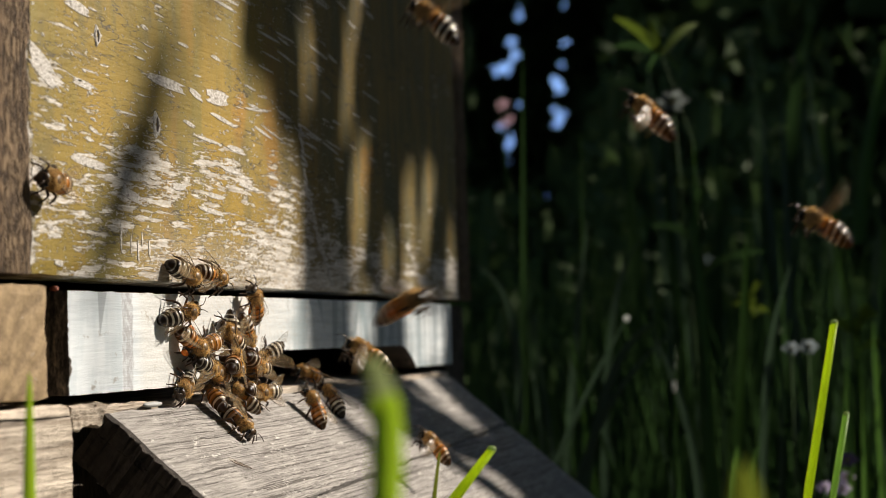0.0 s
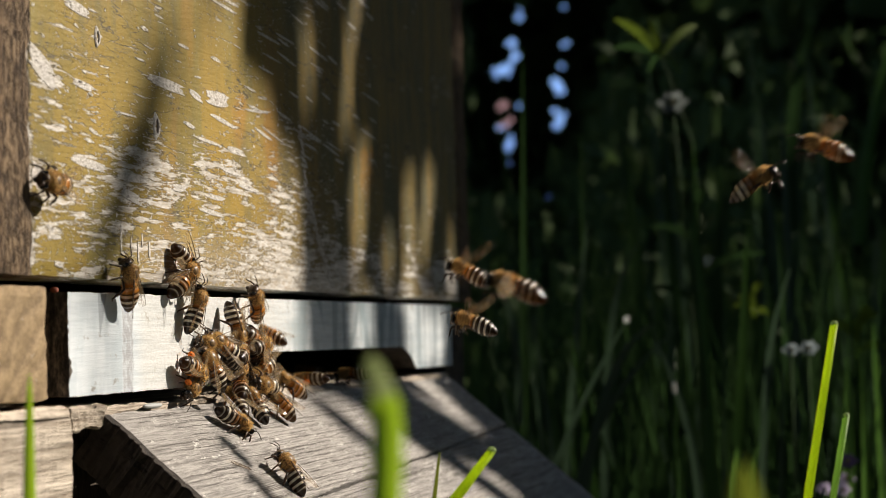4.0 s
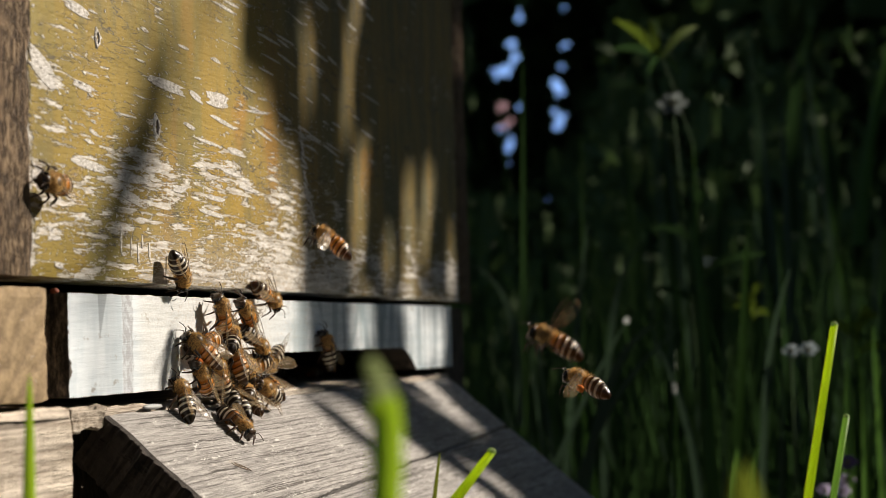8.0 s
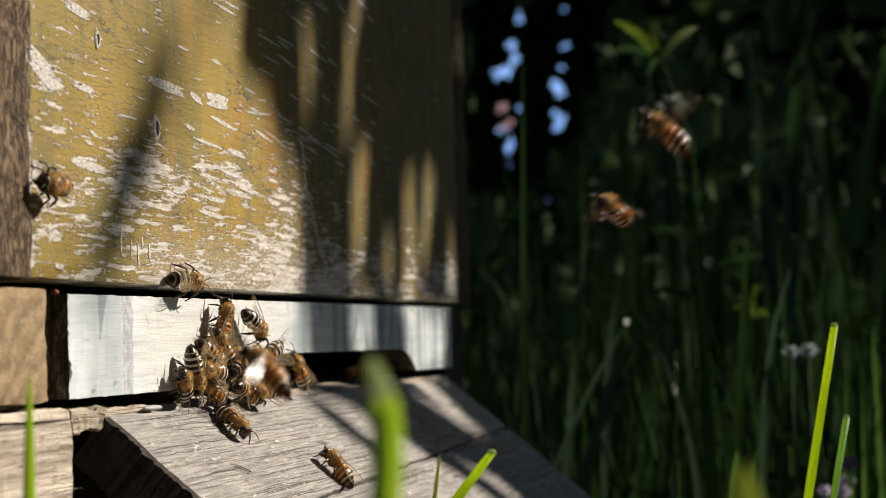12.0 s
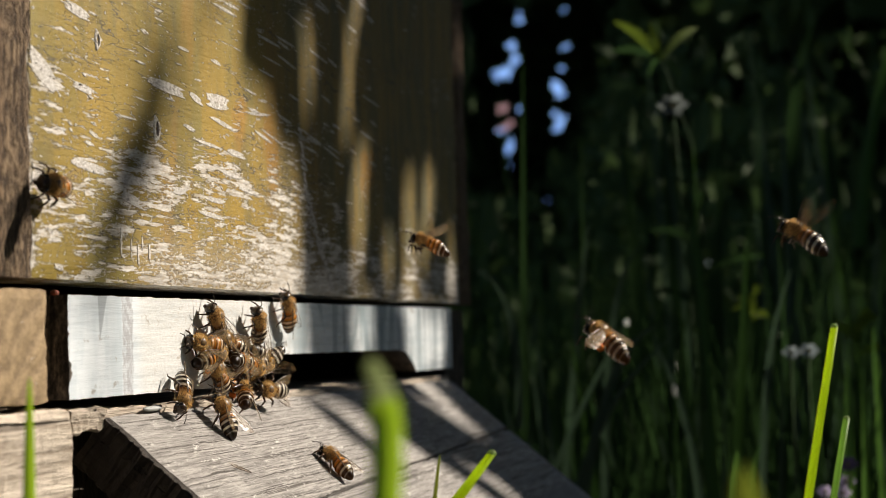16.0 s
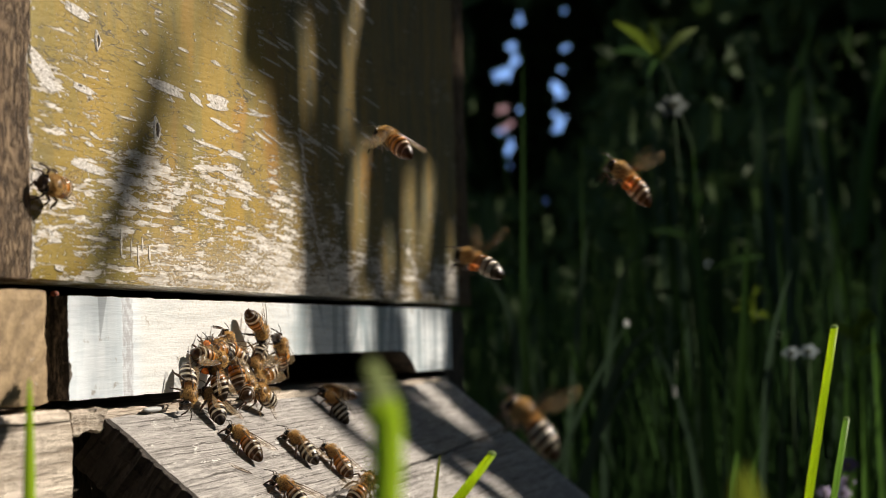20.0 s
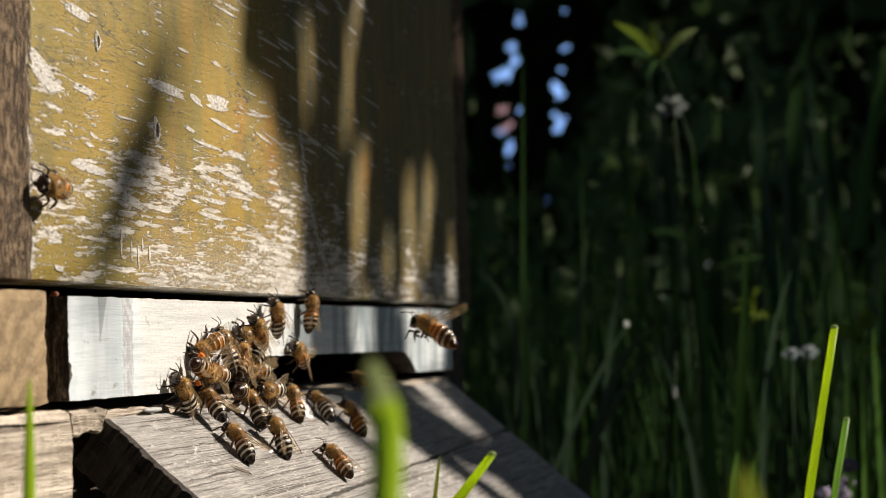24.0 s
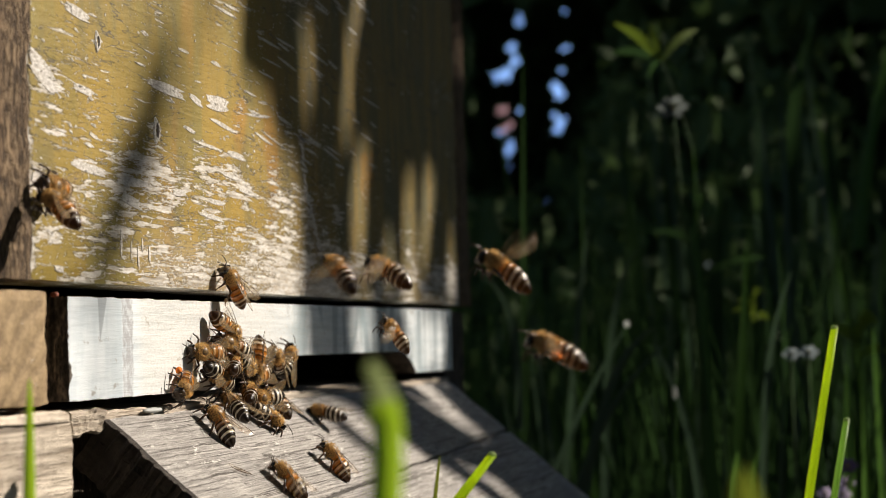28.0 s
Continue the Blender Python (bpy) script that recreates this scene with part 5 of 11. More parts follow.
LIT = (  # patches of the hive front to leave lit: top and its left and right end, bottom and its left and right end
    (0.132, 0.1945, 0.2035, 0.098, 0.196, 0.205), (0.170, 0.268, 0.277, 0.134, 0.255, 0.265), (0.136, 0.252, 0.260, 0.108, 0.245, 0.251), (0.110, 0.243, 0.250, 0.094, 0.244, 0.249),
    (0.090, 0.258, 0.275, 0.064, 0.255, 0.270), (0.066, 0.255, 0.269, 0.042, 0.252, 0.262), (0.088, 0.333, 0.346, 0.028, 0.320, 0.346), (0.092, 0.363, 0.383, 0.070, 0.361, 0.379), (0.072, 0.360, 0.373, 0.048, 0.355, 0.366),
    (0.060, 0.404, 0.414, 0.036, 0.404, 0.416), (0.056, 0.296, 0.308, 0.038, 0.296, 0.308), (0.154, 0.434, 0.450, 0.138, 0.434, 0.450), (0.030, 0.250, 0.276, 0.004, 0.252, 0.276), (0.026, 0.330, 0.394, 0.000, 0.330, 0.394),
    (0.004, 0.334, 0.352, -0.026, 0.334, 0.352), (-0.024, 0.310, 0.334, -0.046, 0.310, 0.334), (-0.074, 0.240, 0.258, -0.096, 0.240, 0.258))


def shade_edge(z):
    """Where the wanted shade on the hive front begins, by height."""
    if z < 0.030:
        e = 0.176 if z > 0.004 else 0.190 if z > -0.020 else 0.216
    else:
        e = 0.186 - 0.029 * min(1.0, max(0.0, (z - 0.066) / 0.016)) - 0.029 * min(1.0, max(0.0, (z - 0.090) / 0.012))
    return e + 0.003 * noise.noise(Vector((z * 60, 0, 0)))


def covers_lit(x, z, w, h):
    """Whether a leaf round (x, z) would cover a part of a lit patch."""
    for top, a, b, low, c, d in LIT:
        if low - 0.35 * h < z < top + 0.35 * h:
            f = min(1.0, max(0.0, (top - z) / (top - low)))
            if a + (c - a) * f - 0.42 * w < x < b + (d - b) * f + 0.42 * w:
                return True
    return False


# leaves are laid out from the wanted light and shade on the hive front
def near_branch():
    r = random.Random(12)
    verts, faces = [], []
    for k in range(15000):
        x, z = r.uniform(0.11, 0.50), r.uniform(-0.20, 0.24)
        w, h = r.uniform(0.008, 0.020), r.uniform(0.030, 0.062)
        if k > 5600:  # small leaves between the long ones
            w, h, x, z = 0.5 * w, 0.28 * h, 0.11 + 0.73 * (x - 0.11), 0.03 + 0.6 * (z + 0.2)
        if x - w / 2 < max(shade_edge(z), shade_edge(z - 0.42 * h), shade_edge(z + 0.42 * h)) or covers_lit(x, z, w, h):
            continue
        shadow_leaf(verts, faces, x, z, w, h, r.uniform(-0.25, 0.25), r.uniform(1.5, 2.4))
    # one leaf for each single shadow wanted on board, strip and ramp
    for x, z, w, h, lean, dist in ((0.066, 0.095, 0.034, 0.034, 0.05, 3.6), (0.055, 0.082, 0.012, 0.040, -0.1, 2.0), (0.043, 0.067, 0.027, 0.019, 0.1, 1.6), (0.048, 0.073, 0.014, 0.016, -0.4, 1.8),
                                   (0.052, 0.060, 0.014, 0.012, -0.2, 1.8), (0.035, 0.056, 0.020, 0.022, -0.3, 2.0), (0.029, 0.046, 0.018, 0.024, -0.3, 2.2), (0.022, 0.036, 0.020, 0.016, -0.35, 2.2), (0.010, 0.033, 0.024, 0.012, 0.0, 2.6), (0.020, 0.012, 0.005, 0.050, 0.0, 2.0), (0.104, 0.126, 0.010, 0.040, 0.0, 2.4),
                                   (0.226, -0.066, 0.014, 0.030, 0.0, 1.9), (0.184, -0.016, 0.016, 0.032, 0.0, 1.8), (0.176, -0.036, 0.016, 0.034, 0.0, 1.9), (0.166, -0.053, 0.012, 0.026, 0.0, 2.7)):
        shadow_leaf(verts, faces, x, z, w, h, lean, dist)
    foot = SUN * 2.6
    root = thing("tree", "unseen young tree added to dapple the hive", "tree", "trees round the hive", m=pose(foot.x + 0.75, foot.y + 0.25, GROUND))
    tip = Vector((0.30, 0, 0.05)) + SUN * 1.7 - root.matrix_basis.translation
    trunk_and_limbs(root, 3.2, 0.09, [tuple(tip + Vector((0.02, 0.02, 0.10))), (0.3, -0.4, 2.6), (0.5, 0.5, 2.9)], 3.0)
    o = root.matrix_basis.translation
    mesh_part("crown", [v - o for v in verts], faces, LEAF, root, "small green leaves laid out to cast the dapples")


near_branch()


# points kept clear of crown leaves so that sun reaches these plants
HERB_SPOTS = ((0.8000, -0.1103, 0.0364), (0.8000, -0.1798, 0.0135), (0.818, -0.035, 0.228), (0.828, -0.065, 0.216), (0.848, -0.174, 0.06), (0.828, -0.073, 0.127))


def far_trees():
    """Unseen trees added towards the sun, whose crowns keep the meadow in shade, and round and over the hive, where
    they cut the skylight.
    """
    r = random.Random(31)
    feet = [(3.2, -3.4), (5.2, -4.2), (7.6, -4.6), (10.2, -4.0), (2.4, 2.6), (5.2, 3.9), (-2.6, 2.6), (9.0, 2.8), (0.6, 4.6), (-2.6, -2.6), (-0.6, -3.6), (1.2, -4.4)]
    crowns = [([], []) for _ in feet]
    spots = []
    for k in range(1500):
        d = r.uniform(4.5, 8.0)
        p = Vector((0.66 + 7.5 * r.random() ** 1.3, 0.4, r.uniform(-1.2, 2.4))) + SUN * d
        if min((p - Vector(h)).cross(SUN).length for h in HERB_SPOTS) > 0.14:
            spots.append((p, r.uniform(0.16, 0.30), 4))
    for k in range(2900):
        p = Vector((r.uniform(-4, 2.6), r.uniform(-2.0, 6.5), r.uniform(2.8, 5.5)))
        if p.x > 1.8 and k % 2:
            continue
        spots.append((p, r.uniform(0.22, 0.42), 9))
    for k in range(3600):
        p = Vector((r.uniform(-4.5, 1.4), -2.4 - 2.6 * r.random(), GROUND + 4.2 * r.random()))
        if p.x > 0.2 and p.z > 0.9:
            continue
        spots.append((p, r.uniform(0.22, 0.40), 12))
    for p, size, last in spots:
        if p.x > 1 and open_line(p.x, p.y, p.z, 0.12):
            continue
        i = min(range(4) if last == 4 else range(4, 9) if last == 9 else range(9, 12), key=lambda n: (p.x - feet[n][0]) ** 2 + (p.y - feet[n][1]) ** 2)
        o = Vector((*feet[i], GROUND))
        b = len(crowns[i][0])
        q = Euler((r.uniform(-0.9, 0.9), r.uniform(-0.9, 0.9), r.uniform(0, 6.28))).to_matrix()
        for u, v, w in ((-0.5, 0, 0), (-0.15, 0.3, 0.06), (0.25, 0.24, 0.04), (0.5, 0, -0.06), (0.25, -0.24, 0.04), (-0.15, -0.3, 0.06)):
            crowns[i][0].append(p - o + q @ Vector((u * size, v * size, w * size)))
        crowns[i][1].append(tuple(range(b, b + 6)))
    for i, (x, y) in enumerate(feet):
        root = thing("tree", "unseen tree added to shade the hive and meadow", "tree", "trees round the hive", m=pose(x, y, GROUND))
        trunk_and_limbs(root, 5.0, 0.20 + 0.05 * (i % 3), [(math.cos(a + i) * 1.3, math.sin(a + i) * 1.3, 3.6 + 0.3 * k) for k, a in enumerate((0.3, 2.2, 4.4))], i * 1.7)
        mesh_part("crown", *crowns[i], LEAF, root, "dark green leaves with gaps")


far_trees()


bm = wing_mesh(8.0 * MM, 3.0 * MM)
torn = part("loose_wing", bm, WING, None)
torn.data.materials.append(LEG)
tagged(torn, "torn bee wing lying on the ramp", "wing").matrix_basis = RAMP @ pose(0.049, 0.0300, 0.0006, 3, 2, 25)


def bee_label(kind, pollen, doing):
    return ("amber-banded" if kind == "amber" else "dark-banded") + " worker honey bee " + ("with orange pollen " if pollen else "") + doing


crawlers, fliers = [], []
for i in range(29):
    kind = 'dark' if i % 5 in (0, 2) else 'amber'
    crawlers.append(bee(kind, bee_label(kind, i in (3, 8), 'crawling at the hive mouth'), False, i in (3, 8))[0])
for i in range(22):
    kind = 'amber' if i % 6 else 'dark'
    fliers.append(bee(kind, bee_label(kind, i % 7 == 4, 'in flight'), True, i % 7 == 4))
crevice_bee = bee('amber', 'worker honey bee wedged in the crack beside the front board')[0]


def keyed(rows):
    """Seconds, place in millimetres and turn in degrees, as rows for walk()."""
    return [(t, pose(x / 1000, y / 1000, z / 1000, a, b, c)) for t, x, y, z, a, b, c in rows]


def beat(wings, flights, shift):
    """Wings beat during the flights and lie folded between them."""
    r = random.Random(shift)
    steps = [(0.0, False)]
    for a, b in flights:
        k = max(0, math.ceil(a * FPS))
        end = min(28 * FPS, math.floor(b * FPS))
        if k > 1:
            steps.append(((k - 1) / FPS, False))
        steps += [(i / FPS, True) for i in range(k, end + 1)]
        if end < 28 * FPS:
            steps.append(((end + 1) / FPS, False))
    if steps[-1][0] < 28.0:
        steps.append((28.0, False))
    seen, plan = set(), []
    for t, on in sorted(steps, key=lambda s: (s[0], not s[1])):
        if frame(t) not in seen:
            seen.add(frame(t))
            up = (frame(t) * 7 // 5 + shift) % 2
            plan.append((t, on, (48 if up else -22) + r.uniform(-16, 12)))
    for w, hind, side in wings:
        walk(w, [(t, wing_pose(hind, side, 72 if on else (24 if not hind else 16), lift if on else -5)) for t, on, lift in plan])


def motions():
    """All that moves: bees that crawl about the mouth, bees in flight, and a grass blade that swings past."""
    walk(crawlers[0], keyed(((0,69.7,-1.2,33.1,85,22,-15),(1,71.2,-1.2,34.3,81,39,-14),(2,79.4,-1.1,32.5,89,4,-18),(2.06,79.4,-1.1,32.5,89,4,-18),(2.26,97.7,-2.1,14.6,46,-21,35),(2.46,116.0,-3.0,-3.3,0,0,90),(2.68,124.0,16.0,-2.8,0,0,90),(2.9,120.0,40.0,-2.8,0,0,90),(5.1,120.0,40.0,-2.8,0,0,90),(5.34,124.0,16.0,-2.8,0,0,90),(5.56,116.0,-3.0,-3.3,0,0,90),(6,94.1,-5.2,-5.0,-32,-15,144),(7,95.9,-1.7,-3.4,-38,-1,160),(7.5,98.1,-2.3,-3.9,-19,-31,116),(8,100.3,-2.9,-4.4,23,-34,53),(8.5,96.1,-2.5,1.3,64,-17,19),(9,91.9,-2.0,6.9,91,14,3),(9.5,86.8,-1.5,14.5,91,-53,1),(10,81.7,-1.0,22.1,-94,-60,-175),(11,64.0,-1.0,26.8,-89,-62,179),(11.5,67.5,-1.1,29.5,98,-57,-15),(12,70.9,-1.3,32.1,89,3,-17),(12.06,70.9,-1.3,32.1,89,3,-17),(12.26,93.5,-2.1,14.4,45,-22,36),(12.46,116.0,-3.0,-3.3,0,0,90),(12.68,124.0,16.0,-2.8,0,0,90),(12.9,120.0,40.0,-2.8,0,0,90),(15.1,120.0,40.0,-2.8,0,0,90),(15.34,124.0,16.0,-2.8,0,0,90),(15.56,116.0,-3.0,-3.3,0,0,90),(15.78,104.8,-2.0,8.2,-25,-39,115),(16,93.6,-1.0,19.7,-89,-51,179),(17,90.2,-4.4,24.1,-41,-42,120),(17.06,90.2,-4.4,24.1,-41,-42,120),(17.46,116.0,-3.0,-3.3,0,0,90),(17.68,124.0,16.0,-2.8,0,0,90),(17.9,120.0,40.0,-2.8,0,0,90),(18.1,120.0,40.0,-2.8,0,0,90),(18.34,215.3,16.0,-2.8,0,0,90),(18.56,207.3,-3.0,-3.3,0,0,90),(19,207.3,-11.4,-10.3,16,-35,65),(20,192.4,-7.6,-10.8,-2,-49,92),(21,178.1,-8.3,-8.9,-2,-46,93),(24,179.7,-7.1,-10.6,18,-36,62),(25,180.9,-13.8,-14.4,6,-60,81),(26,181.9,-5.0,-8.5,-2,-50,92),(26.5,174.4,-8.9,-11.9,40,-24,13),(27,166.9,-12.8,-15.2,30,17,-39),(27.06,166.9,-12.8,-15.2,30,17,-39),(27.26,166.9,-7.9,-9.2,21,-1,25),(27.46,166.9,-3.0,-3.3,0,0,90),(27.68,174.9,16.0,-2.8,0,0,90),(27.9,120.0,40.0,-2.8,0,0,90),(28,120.0,40.0,-2.8,0,0,90))))
    walk(crawlers[1], keyed(((0,88.3,-2.3,32.9,86,12,-18),(0.06,88.3,-2.3,32.9,86,12,-18),(0.26,102.1,-2.6,14.8,46,-17,34),(0.46,116.0,-3.0,-3.3,0,0,90),(0.68,124.0,16.0,-2.8,0,0,90),(0.9,144.0,40.0,-2.8,0,0,90),(1.1,144.0,40.0,-2.8,0,0,90),(1.34,124.0,16.0,-2.8,0,0,90),(1.56,116.0,-3.0,-3.3,0,0,90),(1.71,100.6,-2.4,10.9,-35,-4,128),(1.85,85.2,-1.7,25.1,-65,14,162),(2,69.8,-1.1,39.3,-84,45,-172),(2.5,71.3,-0.5,38.6,-59,85,-147),(3,72.8,0.0,38.0,91,53,1),(6,70.3,-1.1,35.0,87,34,-5),(6.06,70.3,-1.1,35.0,87,34,-5),(6.26,93.2,-2.0,15.8,50,-3,36),(6.46,116.0,-3.0,-3.3,0,0,90),(6.68,124.0,16.0,-2.8,0,0,90),(6.9,144.0,40.0,-2.8,0,0,90),(7.1,144.0,40.0,-2.8,0,0,90),(7.34,124.0,16.0,-2.8,0,0,90),(7.56,116.0,-3.0,-3.3,0,0,90),(7.78,109.1,-2.5,1.9,48,-12,44),(8,102.2,-2.0,7.1,91,14,5),(9,102.1,-3.0,6.6,90,17,2),(10,107.1,-3.0,6.6,89,15,-4),(11,105.9,-3.0,6.5,90,16,-1),(12,104.4,-3.0,7.0,90,19,1),(15,105.6,-1.0,9.1,99,47,12),(16,104.4,-3.0,7.9,90,17,1),(17,104.4,-3.0,8.0,90,17,1),(18,104.4,-3.0,7.8,90,15,1),(19,104.4,-3.0,8.0,90,17,1),(20,111.4,-2.3,1.9,80,30,-19),(21,110.3,-0.5,-1.1,41,16,-4),(21.06,110.3,-0.5,-1.1,41,16,-4),(21.26,113.2,-1.8,-2.2,24,-1,42),(21.46,116.0,-3.0,-3.3,0,0,90),(21.68,124.0,16.0,-2.8,0,0,90),(21.9,144.0,40.0,-2.8,0,0,90),(23.1,144.0,40.0,-2.8,0,0,90),(23.34,193.1,16.0,-2.8,0,0,90),(23.56,185.1,-3.0,-3.3,0,0,90),(23.78,185.1,-2.0,11.0,5,-44,85),(24,185.1,-1.0,25.2,83,-83,7),(25,183.7,-1.0,25.4,-95,-77,-174),(25.06,183.7,-1.0,25.4,-95,-77,-174),(25.26,183.7,-2.0,11.0,-9,-45,99),(25.46,183.7,-3.0,-3.3,0,0,90),(25.68,191.7,16.0,-2.8,0,0,90),(25.9,144.0,40.0,-2.8,0,0,90),(27.1,144.0,40.0,-2.8,0,0,90),(27.34,124.0,16.0,-2.8,0,0,90),(27.56,116.0,-3.0,-3.3,0,0,90),(28,81.3,-28.6,-28.7,2,-42,87))))
    walk(crawlers[2], keyed(((0,65.0,-1.9,21.6,98,-16,-26),(1,70.7,-1.0,23.1,83,-50,10),(2,68.8,-1.0,22.0,86,-53,5),(3,73.6,-1.1,24.3,108,-66,-20),(6,78.4,-1.1,23.1,113,-79,-23),(7,71.5,-1.3,29.3,125,-64,-38),(7.5,68.3,-1.1,32.0,97,-12,-4),(8,65.0,-1.0,34.8,98,42,12),(9,70.9,-1.0,24.4,85,66,-5),(10,75.5,-3.0,2.1,-86,48,-175),(10.5,71.9,-1.6,2.2,-91,4,-173),(11,68.4,-0.2,2.3,-99,-40,-166),(12,67.3,-0.6,1.9,-99,-37,-165),(13.5,66.4,-0.9,2.2,-90,0,-169),(15,65.5,-1.2,2.4,-82,37,-166),(16,62.2,-2.2,-0.7,-78,46,-164),(17,63.3,-2.0,-0.6,-95,24,167),(18,63.0,-2.0,0.3,-102,47,164),(19,63.6,-2.0,0.5,-101,51,166),(20,66.7,-2.1,1.3,-78,60,-166),(21,68.6,-2.1,2.5,-84,35,-170),(22.5,67.9,-1.5,0.8,-87,-7,-179),(24,67.1,-1.0,-0.9,-83,-50,171),(25,66.5,-2.0,6.6,89,-70,1),(25.5,67.6,-1.1,3.9,-91,-45,-174),(26,68.6,-0.1,1.2,-87,20,-170),(26.06,68.6,-0.1,1.2,-87,20,-170),(26.26,92.3,-1.6,-1.0,-48,-11,144),(26.46,116.0,-3.0,-3.3,0,0,90),(26.68,124.0,16.0,-2.8,0,0,90),(26.9,168.0,40.0,-2.8,0,0,90),(28,168.0,40.0,-2.8,0,0,90))))
    walk(crawlers[3], keyed(((0,74.6,-1.2,12.5,81,34,-17),(1,73.1,-2.1,10.4,84,43,-8),(2,70.8,-2.0,9.8,89,36,-2),(3,71.7,-2.0,4.9,89,49,-1),(4.5,74.4,-1.0,5.4,89,-4,1),(6,77.1,0.0,5.9,87,-57,4),(7,81.6,-3.1,17.4,93,-19,-10),(7.5,79.0,-3.8,13.6,46,-62,35),(8,76.3,-4.4,9.8,-42,-41,120),(8.06,76.3,-4.4,9.8,-42,-41,120),(8.46,116.0,-3.0,-3.3,0,0,90),(8.68,124.0,16.0,-2.8,0,0,90),(8.9,192.0,40.0,-2.8,0,0,90),(9.1,192.0,40.0,-2.8,0,0,90),(9.34,124.0,16.0,-2.8,0,0,90),(9.56,116.0,-3.0,-3.3,0,0,90),(9.78,91.9,-2.1,5.2,-25,-45,117),(10,67.9,-1.1,13.7,-104,-54,-163),(11,74.8,-2.1,5.4,-100,-58,-168),(11.33,79.7,-1.8,6.9,107,-69,-19),(11.67,84.6,-1.4,8.4,92,-19,-8),(12,89.5,-1.1,9.9,85,32,-10),(15,82.9,-2.0,12.3,93,52,4),(16,86.7,-2.3,10.1,95,-18,-16),(17,85.4,-2.3,6.3,91,-2,-16),(18,91.0,-2.0,6.3,89,15,-3),(19,90.0,-2.1,5.2,88,14,-7),(20,84.1,-3.3,9.5,86,13,-18),(21,97.7,-1.0,10.1,94,29,9),(24,77.4,-3.0,6.1,91,22,2),(24.5,77.7,-2.4,0.7,65,-14,18),(25,78.1,-1.7,-4.6,22,-36,55),(26,75.1,-6.2,-5.8,9,-40,76),(27,79.7,2.1,-1.4,30,-22,39),(27.33,76.0,1.4,-0.3,-21,-50,100),(27.67,72.3,0.6,0.9,-74,-23,162),(28,68.5,-0.1,2.1,-86,25,-170))))
    walk(crawlers[4], keyed(((0,127.6,-1.1,24.9,-96,-54,-172),(0.5,130.3,-1.0,24.9,36,-88,56),(1,133.0,-1.0,24.9,80,-50,13),(2,133.8,0.0,23.8,84,-51,7),(2.5,131.3,-1.1,23.9,-116,-84,-151),(3,128.7,-2.1,24.1,-99,-41,-167),(6,121.1,-1.0,31.3,-58,-71,147),(7,115.1,-1.0,33.7,-46,-63,133),(7.06,115.1,-1.0,33.7,-46,-63,133),(7.46,116.0,-3.0,-3.3,0,0,90),(7.68,124.0,16.0,-2.8,0,0,90),(7.9,216.0,40.0,-2.8,0,0,90),(8.1,216.0,40.0,-2.8,0,0,90),(8.34,181.0,16.0,-2.8,0,0,90),(8.56,173.0,-3.0,-3.3,0,0,90),(9,173.0,-1.2,-2.9,-29,-29,138),(9.06,173.0,-1.2,-2.9,-29,-29,138),(9.46,173.0,-3.0,-3.3,0,0,90),(9.68,181.0,16.0,-2.8,0,0,90),(9.9,216.0,40.0,-2.8,0,0,90),(11.1,216.0,40.0,-2.8,0,0,90),(11.34,135.3,16.0,-2.8,0,0,90),(11.56,127.3,-3.0,-3.3,0,0,90),(12,127.3,-29.0,-28.9,0,-50,90),(15,134.6,-26.8,-27.3,10,-38,75),(16,132.1,-27.4,-27.8,11,-35,73),(17,133.9,-27.7,-28.0,14,-38,67),(18,136.9,-26.8,-27.2,16,-38,65),(19,137.2,-26.6,-27.0,13,-37,69),(20,135.9,-26.5,-27.0,12,-38,70),(21,138.5,-26.7,-27.2,2,-39,87),(24,136.5,-26.4,-26.9,13,-38,69),(25,135.8,-26.3,-26.7,18,-38,62),(26,136.5,-25.0,-25.8,-17,-27,117),(27,137.4,-24.4,-25.2,-17,-31,118),(28,133.6,-26.0,-26.3,-1,-51,92))))
